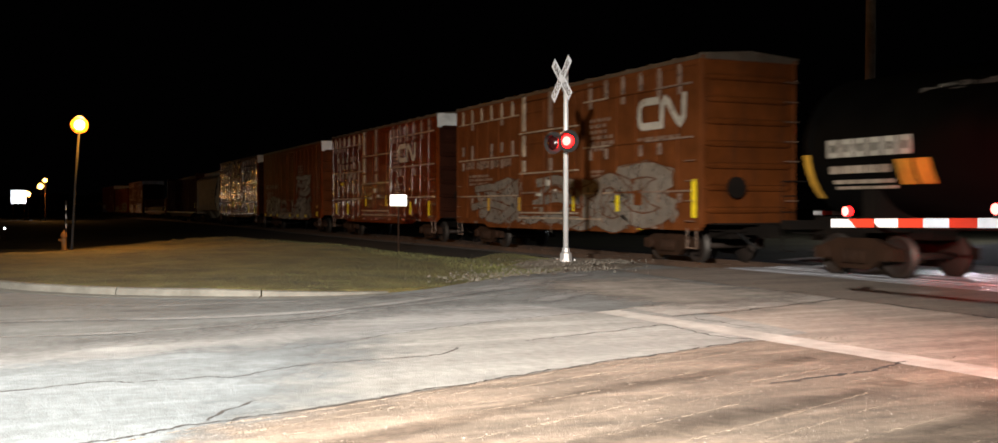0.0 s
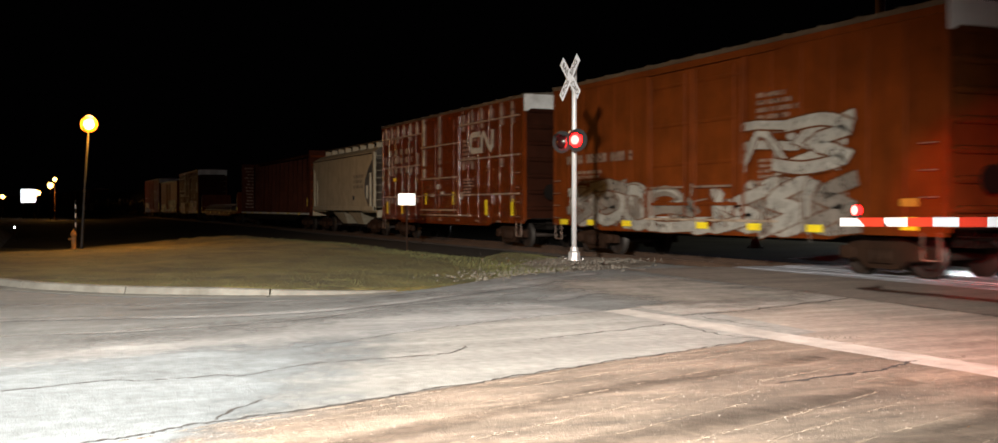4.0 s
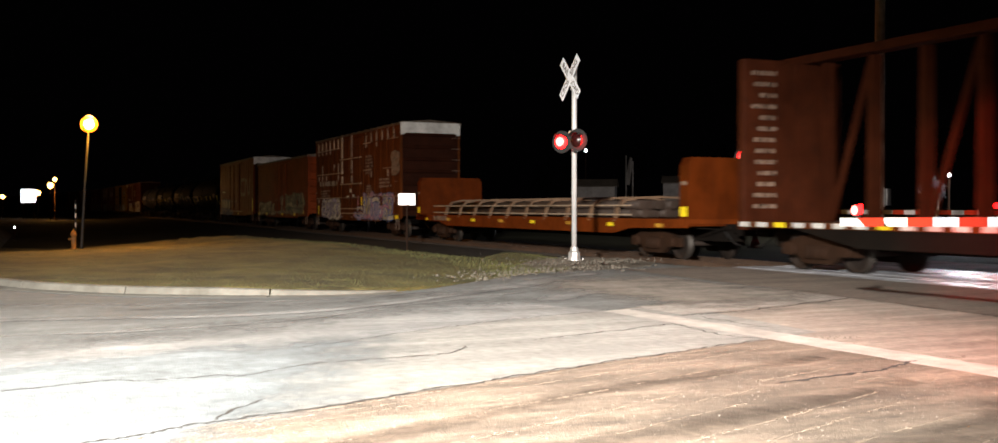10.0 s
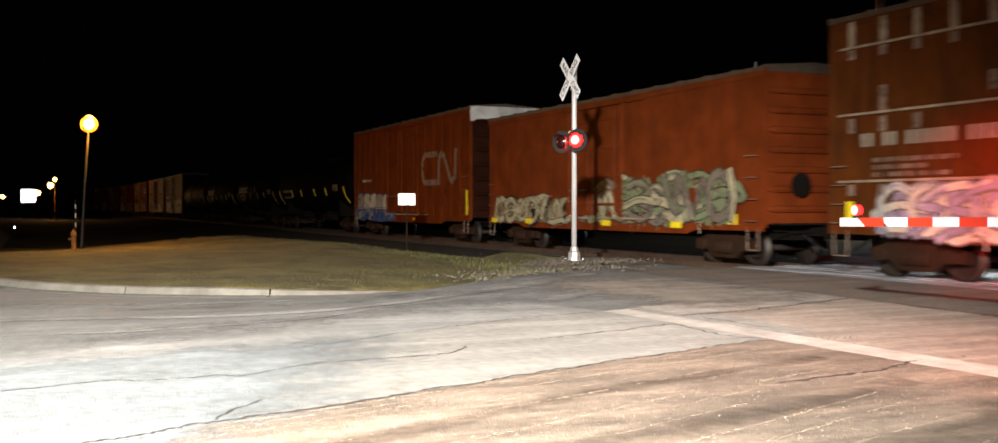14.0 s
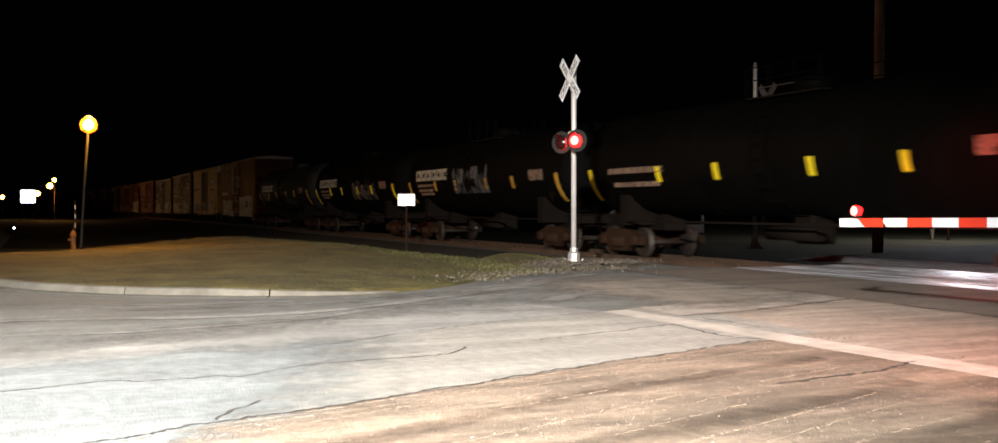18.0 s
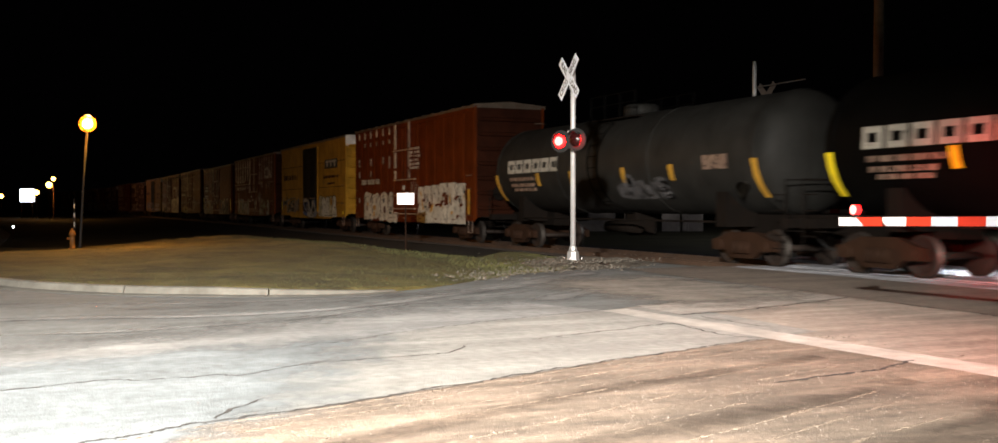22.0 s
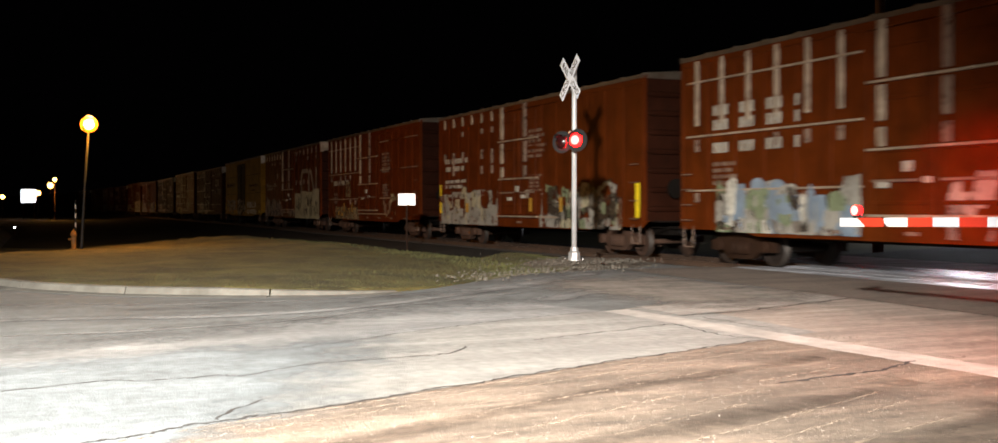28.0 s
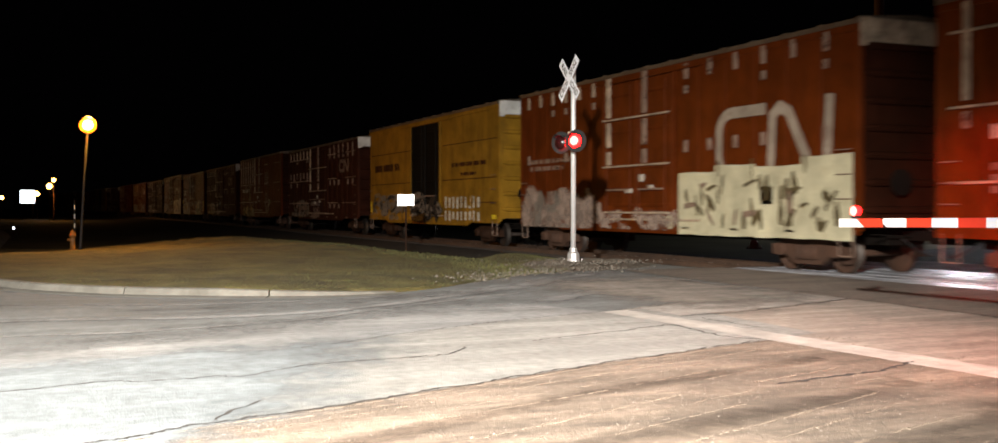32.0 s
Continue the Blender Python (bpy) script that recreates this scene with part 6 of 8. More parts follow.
    # corrugated ends
    for s in (-1, 1):
        bm = bmesh.new()
        x = s * (h - 0.05)
        box(bm, min(x, x + s * 0.03), max(x, x + s * 0.03), SIDE + 0.02, -SIDE - 0.02, sill + 0.3, eave)
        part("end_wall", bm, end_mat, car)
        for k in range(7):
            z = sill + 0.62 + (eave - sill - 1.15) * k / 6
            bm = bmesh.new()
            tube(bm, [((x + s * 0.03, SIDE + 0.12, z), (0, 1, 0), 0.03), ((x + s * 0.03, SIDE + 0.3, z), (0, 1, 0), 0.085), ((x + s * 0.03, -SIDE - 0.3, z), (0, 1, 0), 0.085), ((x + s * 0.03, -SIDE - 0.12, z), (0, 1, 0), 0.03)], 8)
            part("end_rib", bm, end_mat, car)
        for y in (SIDE + 0.02, -SIDE - 0.10):
            part("corner_post", B(min(x, x + s * 0.06), max(x, x + s * 0.06), y, y + 0.08, sill + 0.2, eave - 0.02), body, car)
        if end_white:
            part("end_panel", B(min(x + s * 0.03, x + s * 0.075), max(x + s * 0.03, x + s * 0.075), SIDE + 0.01, -SIDE - 0.01, eave - 0.55, eave + 0.02), M_ENDWHITE if end_white is True else end_white, car, "pale painted upper end band")
        # ladders at side and end
        ya = -SIDE - 0.45
        for k in range(4 if s < 0 else 8):
            z = sill + 0.35 + k * (0.38 if s < 0 else 0.5)
            if z > eave - 0.3:
                break
            bm = bmesh.new()
            rod(bm, (x + s * 0.17, ya, z), (x + s * 0.17, ya + 0.42, z), 0.013, 6)
            part("ladder_rung", bm, M_FAINT, car)
            bm = bmesh.new()
            rod(bm, (s * (h - 0.15), SIDE - 0.09, z), (s * (h - 0.58), SIDE - 0.09, z), 0.013, 6)
            if k < 4:
                part("grab_iron", bm, M_FAINT, car)
            else:
                bm.free()
        bm = bmesh.new()
        z, y = 0.40, SIDE - 0.02
        rod(bm, (s * (h - 0.15), y, z), (s * (h - 0.55), y, z), 0.015, 6)
        rod(bm, (s * (h - 0.15), y, z), (s * (h - 0.15), y, sill + 0.2), 0.015, 6)
        rod(bm, (s * (h - 0.55), y, z), (s * (h - 0.55), y, sill + 0.2), 0.015, 6)
        part("sill_step", bm, M_FAINT, car)
        part("end_platform", B(min(s * (h - 0.02), s * (h + 0.32)), max(s * (h - 0.02), s * (h + 0.32)), -1.2, 1.2, 0.98, 1.02), M_UNDER, car)
    bm = bmesh.new()
    tube(bm, [((h - 0.0 + 0.12, -0.5, 1.9), (1, 0, 0), 0.27), ((h + 0.17, -0.5, 1.9), (1, 0, 0), 0.27)], 18)
    part("brake_wheel", bm, M_UNDER, car)
    part("placard_board", B(h * 0.62, h * 0.62 + 0.4, SIDE - 0.05, SIDE - 0.02, sill + 0.75, sill + 1.15), body, car)
    add_bogies(car, h, 2.0, 0.85, bogie)
    TRAIN.append((car, (lead + trail) / 2))
    car["half"] = h
    return car, h


def worn_coat(car, x0, x1, z0, z1, mats, seed, n=60, y=None, bend=None):
    """A thin old sprayed coat, scraped and washed out, also a tank's painted highlight: ragged overlapping patches,
    denser towards its middle height.
    """
    rnd = random.Random(seed)
    y = SIDE - 0.034 if y is None else y
    bm = bmesh.new()
    for i in range(n):
        u = rnd.uniform(x0, x1)
        crest = 0.78 + 0.34 * noise.noise((u * 1.1, seed, 4))
        v = z0 + (z1 - z0) * crest * (0.45 + rnd.choice((-1, 1)) * 0.5 * rnd.random() ** 1.4)
        rw, rh = rnd.uniform(0.10, 0.42), rnd.uniform(0.10, 0.34) * (z1 - z0)
        if rnd.random() < 0.3:
            rw, rh = rw * 0.4, rh * 0.4
        pts = []
        for j in range(12):
            t = 0.5236 * j
            g = rnd.uniform(0.72, 1.12)
            pts.append((max(x0, min(x1, u + rw * g * math.copysign(abs(math.cos(t)) ** 0.55, math.cos(t)))), max(z0, v + rh * g * math.copysign(abs(math.sin(t)) ** 0.55, math.sin(t)))))
        f = bm.faces.new([bm.verts.new((p[0], y - 0.00025 * i, p[1])) for p in pts])
        f.material_index = 0 if rnd.random() < (0.62 if len(mats) < 6 else 0.25) else rnd.randrange(len(mats))
    if bend:
        for v in bm.verts:
            v.co.y += bend(v.co.z)
    part("graffiti", bm, mats, car, "ragged pale patches of old sprayed coat and painted highlight")


def X(h, u):
    """Place along a car of half length h: 0 at its trailing end, 1 at its leading end."""
    return -h + 2 * h * u


def new_car_marks(car, h, kind=0):
    for u, z0, z1 in ((0.055, 1.1, 1.66), (0.19, 1.1, 1.66), (0.40, 1.5, 1.98), (0.60, 1.5, 1.98), (0.80, 1.1, 1.66), (0.945, 1.1, 1.68)):
        reflector(car, X(h, u), z0, z1, 0.2, y=SIDE - 0.085 if 0.36 < u < 0.63 else None)
    for z in (2.98, 3.42, 3.8):
        lettering(car, X(h, 0.075), X(h, 0.28), z - 0.12, z + 0.28, 1, M_PALE, 7, group=2)
    reflector(car, X(h, 0.124), 2.58, 2.72, 0.4)


def data_blocks(car, h, seed, mat=None, faint=None, front=True, at=0.655):
    mat, faint = mat or M_FAINT, faint or M_FAINT
    rnd = random.Random(seed)
    z = rnd.choice((2.5, 2.62, 2.75))
    if front:
        lettering(car, X(h, 0.06), X(h, 0.31), z, z + 0.42, 1, M_PALE if rnd.random() < 0.6 else mat, seed)
        lettering(car, X(h, 0.08), X(h, 0.22), z - 0.55, z - 0.12, 3, faint, seed + 3)
    y = SIDE - 0.034 if at > 0.62 else SIDE - 0.056
    lettering(car, X(h, at), X(h, at + 0.09), 3.0, 4.0, 6, mat, seed + 1, y=y)
    lettering(car, X(h, at + 0.005), X(h, at + 0.075), 1.9, 2.5, 5, faint, seed + 2, y=y)
    bm = box(bmesh.new(), X(h, at - 0.015), X(h, at - 0.015) + 0.28, y - 0.005, y, 1.7, 1.98)
    part("label_plate", bm, M_PALE, car)


M_PALE = paint("pale_stencil_paint", (0.304, 0.252, 0.198), 0.6, dirt=0.6, dirt_colour=(0.132, 0.066, 0.0462))


def owner_blocks(car, x0, x1, z0, z1, y_at, mat):
    """The tank owner's name as plain white block shapes."""
    n = 6
    w = (x1 - x0) / n
    for i in range(n):
        bm = bmesh.new()
        a, b = x0 + i * w, x0 + i * w + w * 0.82
        t = (z1 - z0) * 0.28
        line = [(a + t / 2, z0 + t / 2), (a + t / 2, z1 - t / 2), (b - t / 2, z1 - t / 2), (b - t / 2, z0 + t / 2), (a, z0 + t / 2)]
        ribbon(bm, line, t, 0, 0.012)
        for v in bm.verts:
            v.co.y += y_at(v.co.z)
        part("emblem_block", bm, mat, car, "white block-shaped owner's mark")


def tank_car(label, lead, trail, body, mark=True, seed=1, dia=2.95, small=False):
    """A tank car: domed shell, platform and rail, ladders, bolsters, reflective patches."""
    L = (trail - lead) * SPEED + 0.9
    h = L / 2
    r, zc = dia / 2, 2.66
    car = tagged(new("tank_car"), label=label, category="tank car", group="freight train")
    bm = bmesh.new()
    rings = []
    for k in range(8):
        a = math.pi / 2 * k / 7
        rings.append(((-h + 0.75 - 0.75 * math.cos(a), 0, zc), (1, 0, 0), max(0.02, r * math.sin(a))))
    tube(bm, rings + [((-x, y, z), (1, 0, 0), rr) for (x, y, z), _, rr in rings[::-1]], 40)
    part("shell", bm, body, car)
    y_at = lambda z: -math.sqrt(max(0.01, r * r - (z - zc) ** 2)) - 0.008
    for x in (-h + 0.78, -h * 0.33, h * 0.33, h - 0.78):
        bm = bmesh.new()
        tube(bm, [((x - 0.05, 0, zc), (1, 0, 0), r + 0.006), ((x - 0.05, 0, zc), (1, 0, 0), r + 0.018), ((x + 0.05, 0, zc), (1, 0, 0), r + 0.018), ((x + 0.05, 0, zc), (1, 0, 0), r + 0.006)], 40, caps=False)
        part("shell_band", bm, body, car)
    # long curved patches at the ends, short ones between
    def patch(x, w, z0, z1, mat, nm="reflector"):
        bm = bmesh.new()
        prev = None
        for k in range(7):
            z = z0 + (z1 - z0) * k / 6
            row = [bm.verts.new((xx, y_at(z) - e, z)) for xx in (x - w / 2, x + w / 2) for e in (0.0, 0.02)]
            if prev:
                bm.faces.new((prev[1], prev[3], row[3], row[1]))
                bm.faces.new((prev[0], prev[1], row[1], row[0]))
                bm.faces.new((prev[3], prev[2], row[2], row[3]))
            prev = row
        part(nm, bm, mat, car, "yellow reflective patch" if mat is M_REFLECT else "")
    for x in (-h + 0.42 + 0.3, h - 0.42 - 0.3):
        patch(x, 0.2, 1.6, 2.5, M_REFLECT if seed % 2 else M_AMBER)
    for u in (0.587, 0.738) if small else (0.247, 0.393, 0.587, 0.738):
        patch(-h + L * u, 0.2, 2.07, 2.48, M_REFLECT if seed % 2 else M_AMBER)
    if small:
        # a smaller owner's mark with a data block and two amber patches beside it, a painted highlight on the crown
        x0 = X(h, 0.105) - 0.63
        owner_blocks(car, x0, x0 + 2.34, 2.41, 2.77, y_at, M_WHITE)
        bm = bmesh.new()
        for z, t, w in ((2.17, 0.085, 1.72), (1.92, 0.04, 1.72), (1.80, 0.03, 1.72)):
            for i in range(5):
                box(bm, x0 + w * i / 5, x0 + w * (i + 0.86) / 5, y_at(z) - 0.012, y_at(z) + 0.01, z - t, z + t)
        part("lettering", bm, M_PALE, car, kind="stuff")
        for x in (2.02, 2.50):
            patch(x0 + x, 0.38, 1.84, 2.32, M_AMBER)
        # ragged pale patches painted as the highlight along the crown
        worn_coat(car, x0 + 2.2, x0 + 4.1, 3.55, 3.74, [G_GREY, G_WHITE], 77, 16, -0.012, y_at)
    elif mark:
        owner_blocks(car, X(h, 0.105), X(h, 0.345), 2.52, 2.96, y_at, M_WHITE)
        bm = bmesh.new()
        rnd = random.Random(seed)
        for z, a, b in ((2.32, 0.11, 0.23), (2.12, 0.11, 0.22), (1.98, 0.12, 0.21)):
            x = X(h, a)
            while x < X(h, b):
                w = rnd.uniform(0.2, 0.5)
                box(bm, x, x + w, y_at(z) - 0.01, y_at(z) + 0.004, z - 0.06, z + 0.06)
                x += w + 0.08
        part("lettering", bm, M_FAINT, car, kind="stuff")
    else:
        bm = bmesh.new()
        rnd = random.Random(seed)
        for z, a, b in ((2.42, 0.10, 0.26), (2.05, 0.11, 0.24)):
            x = X(h, a)
            while x < X(h, b):
                w = rnd.uniform(0.2, 0.5)
                box(bm, x, x + w, y_at(z) - 0.01, y_at(z) + 0.004, z - 0.08, z + 0.08)
                x += w + 0.06
        part("lettering", bm, M_FAINT, car, kind="stuff")
    if not small:
        patch(X(h, 0.86), 1.0, 2.3, 2.65, M_FAINT, "notice_panel")
    smears = {2: (0.38, 0.60, 1.95, 3.05, [G_SMEAR, G_SMEAR, M_BLACK, G_SMEAR, M_BLACK], 5), 3: (0.52, 0.78, 1.8, 2.9, [G_SMEAR, M_BLACK, G_SMEAR, G_WASH, M_BLACK], 5), 4: (0.55, 0.72, 1.6, 2.3, [G_SMEAR, G_SMEAR, M_BLACK], 4)}
    if seed in smears:
        u0, u1, z0, z1, coats, n = smears[seed]
        worn_coat(car, X(h, u0), X(h, u1), z0, z1, coats, seed + 70, n * 12, -0.012, y_at)
    bm = bmesh.new()
    z = 1.85
    v = [(0.28 * math.cos(k * math.pi / 2), 0.28 * math.sin(k * math.pi / 2)) for k in range(4)]
    bm.faces.new([bm.verts.new((X(h, 0.915) + a, y_at(z) - 0.06, z + b)) for a, b in v])
    bmesh.ops.solidify(bm, geom=bm.faces[:], thickness=0.01)
    part("placard", bm, M_WHITE, car, "white diamond placard")
    # dome, platform and handrails
    bm = bmesh.new()
    tube(bm, [((0, 0, zc + r - 0.1), (0, 0, 1), 0.5), ((0, 0, zc + r + 0.22), (0, 0, 1), 0.5), ((0, 0, zc + r + 0.28), (0, 0, 1), 0.42)], 22)
    part("dome", bm, body, car)
    bm = box(bmesh.new(), -1.3, 1.3, -0.95, -0.55, zc + r - 0.18, zc + r - 0.14)
    box(bm, -1.3, 1.3, 0.55, 0.95, zc + r - 0.18, zc + r - 0.14)
    part("platform", bm, M_UNDER, car)
    for y in (-0.98, 0.98):
        bm = bmesh.new()
        for x in (-1.3, -0.45, 0.45, 1.3):
            rod(bm, (x, y, zc + r - 0.2), (x, y, zc + r + 0.55), 0.016, 6)
        for z in (0.25, 0.55):
            rod(bm, (-1.3, y, zc + r + z), (1.3, y, zc + r + z), 0.016, 6)
        part("safety_rail", bm, M_BLACK, car)
    for k in range(9):
        bm = bmesh.new()
        z = 1.2 + k * 0.33
        rod(bm, (-0.28, y_at(min(z, 3.9)) - 0.2, z), (0.28, y_at(min(z, 3.9)) - 0.2, z), 0.014, 6)
        part("ladder_rung", bm, M_BLACK, car)
    for x in (-0.28, 0.28):
        bm = bmesh.new()
        tube(bm, [((x, y_at(min(1.2 + k * 0.33, 3.9)) - 0.2, 1.2 + k * 0.33), (0, 0, 1), 0.018) for k in range(9)], 5)
        part("ladder_rail", bm, M_BLACK, car)
    for s in (-1, 1):
        bm = bmesh.new()
        box(bm, min(s * (h - 3.0), s * (h + 0.35)), max(s * (h - 3.0), s * (h + 0.35)), -0.35, 0.35, 0.75, 1.2)
        box(bm, min(s * (h - 2.5), s * (h - 2.1)), max(s * (h - 2.5), s * (h - 2.1)), -1.25, 1.25, 0.9, 1.75)
        part("bolster", bm, M_UNDER, car)
        part("end_sill", B(min(s * (h + 0.05), s * (h + 0.3)), max(s * (h + 0.05), s * (h + 0.3)), -1.35, 1.35, 0.92, 1.12), M_UNDER, car)
        bm = bmesh.new()
        for y in (-1.35, 1.35):
            rod(bm, (s * (h + 0.25), y, 0.45), (s * (h + 0.25), y, 2.0), 0.016, 6)
        rod(bm, (s * (h + 0.25), -1.35, 1.98), (s * (h + 0.25), 1.35, 1.98), 0.016, 6)
        for z in (0.45, 0.75, 1.3, 1.65):
            rod(bm, (s * (h + 0.25), -1.35, z), (s * (h - 0.2), -1.35, z), 0.014, 6)
        part("end_rail", bm, M_UNDER, car)
    bm = bmesh.new()
    rod(bm, (-h + 2.5, -1.3, 1.02), (h - 2.5, -1.3, 1.02), 0.03, 6)
    rod(bm, (-0.9, -0.6, 0.8), (0.9, -0.6, 0.8), 0.17, 12)
    part("brake_gear", bm, M_UNDER, car)
    part("bottom_outlet", B(-0.35, 0.35, -0.35, 0.35, 0.55, 1.25, 0.06), M_UNDER, car)
    add_bogies(car, h, 1.7, 0.6)
    TRAIN.append((car, (lead + trail) / 2))
    return car, h


def hopper_car(lead, trail):
    """A cream covered hopper with curved sides, sloped ends and two bays."""
    L = (trail - lead) * SPEED
    h = L / 2
    car = tagged(new("covered_hopper"), label="cream covered hopper car with sloped end sheets and two bays", category="hopper car", group="freight train")
    prof = [(-1.44, 1.42), (-1.47, 1.6), (-1.49, 1.9), (-1.5, 2.2), (-1.5, 2.5), (-1.5, 2.8), (-1.5, 3.1), (-1.495, 3.4), (-1.485, 3.75), (-1.47, 4.0), (-1.40, 4.14), (-1.05, 4.34), (-0.5, 4.48), (0, 4.52)]
    prof = prof + [(-y, z) for y, z in prof[::-1][1:]]
    bm = bmesh.new()
    slope = lambda z: 0.15 + 1.35 * math.sin(math.pi * max(0, min(1, (3.75 - z) / 2.9)))
    rows = []
    for s in (-1, 1):
        rows.append([bm.verts.new((s * (h - (0.15 if z > 3.75 else slope(z))), y, z)) for y, z in prof])
    for k in range(len(prof) - 1):
        bm.faces.new((rows[0][k], rows[1][k], rows[1][k + 1], rows[0][k + 1]))
    # end sheets follow the curved edge straight across
    n = len(prof)
    for row in rows:
        for k in range(n // 2):
            f = bm.faces.new([row[k], row[k + 1], row[n - 2 - k], row[n - 1 - k]] if k + 1 < n - 2 - k else [row[k], row[k + 1], row[n - 1 - k]])
            f.material_index = 1
    bm.faces.new((rows[0][0], rows[0][-1], rows[1][-1], rows[1][0]))
    part("shell", bm, [M_CREAM, M_SLOPE], car)
    part("side_sill", B(-h, h, -1.5, -1.36, 1.22, 1.44, 0.01), M_CREAM, car)
    part("side_sill", B(-h, h, 1.36, 1.5, 1.22, 1.44, 0.01), M_CREAM, car)
    for s in (-1, 1):
        for y in (-1.46, 1.34):
            part("end_post", B(min(s * h, s * (h - 0.14)), max(s * h, s * (h - 0.14)), y, y + 0.12, 1.2, 4.1), M_CREAM, car)
            bm = bmesh.new()
            bar(bm, (s * (h - 0.75), y + 0.06, 1.4), (s * (h - 0.75), y + 0.06, 3.1), 0.09)
            bar(bm, (s * (h - 1.35), y + 0.06, 1.4), (s * (h - 1.35), y + 0.06, 2.5), 0.07)
            part("end_brace", bm, M_CREAM, car)
        part("end_floor", B(min(s * (h + 0.45), s * (h - 2.4)), max(s * (h + 0.45), s * (h - 2.4)), -1.35, 1.35, 1.14, 1.24), M_CREAM, car)
        part("end_sill", B(min(s * (h + 0.3), s * (h + 0.45)), max(s * (h + 0.3), s * (h + 0.45)), -1.4, 1.4, 0.9, 1.24), M_CREAM, car)
        for k in range(8):
            bm = bmesh.new()
            z = 1.4 + k * 0.36
            rod(bm, (s * (h + 0.08), -1.38, z), (s * (h + 0.08), -0.95, z), 0.014, 6)
            part("ladder_rung", bm, M_CREAM, car)
        # bays
        bm = bmesh.new()
        cx = s * h * 0.26
        t = [(cx - 1.45, 1.3), (cx + 1.45, 1.3), (cx + 0.45, 0.5), (cx - 0.45, 0.5)]
        a = [bm.verts.new((x, -1.25 if z > 1 else -0.75, z)) for x, z in t]
        b = [bm.verts.new((x, 1.25 if z > 1 else 0.75, z)) for x, z in t]
        bm.faces.new(a), bm.faces.new(b[::-1])
        for k in range(4):
            bm.faces.new((a[k], b[k], b[(k + 1) % 4], a[(k + 1) % 4]))
        part("hopper_bay", bm, M_CREAM, car)
        part("outlet_gate", B(cx - 0.6, cx + 0.6, -0.8, 0.8, 0.38, 0.5), M_UNDER, car)
    part("eave_band", B(-h + 0.1, h - 0.1, -1.53, -1.40, 4.02, 4.07), M_SLOPE, car)
    # roof walk with supports
    for y in (-0.62, 0.62):
        part("roof_walk", B(-h, h, y - 0.2, y + 0.2, 4.70, 4.74), M_ROOF, car)
    for k in range(9):
        x = -h + 0.3 + (L - 0.6) * k / 8
        for y in (-0.62, 0.62):
            part("walk_support", B(x - 0.05, x + 0.05, y - 0.16, y + 0.16, 4.40, 4.70), M_CREAM, car)
    part("center_sill", B(-h, h, -0.25, 0.25, 0.7, 1.2), M_UNDER, car)
    part("stencil", B(h * 0.42, h * 0.42 + 0.18, -1.51, -1.475, 1.75, 2.0), M_SIGNBLACK, car)
    lettering(car, X(h, 0.72), X(h, 0.9), 2.3, 3.1, 3, M_FAINTCREAM, 8, y=-1.505)
    reflector(car, -h + 0.3, 1.45, 1.85, 0.16, M_AMBER, -1.53)
    add_bogies(car, h, 1.2, 1.0)
    TRAIN.append((car, (lead + trail) / 2))


M_BEAM = paint("dark_red_truss_paint", (0.056, 0.0142, 0.0058), 0.6, dirt=0.5, dirt_colour=(0.0230, 0.0096, 0.0056), spec=0.06)
# hopper end sheets are coloured dark, as the shade inside the open ends
M_SLOPE = paint("shade_dark_cream", (0.07, 0.055, 0.04), 0.7, dirt=0.6, dirt_colour=(0.035, 0.026, 0.02))
M_FAINTCREAM = paint("faded_cream_lettering", (0.238, 0.198, 0.139), 0.6)


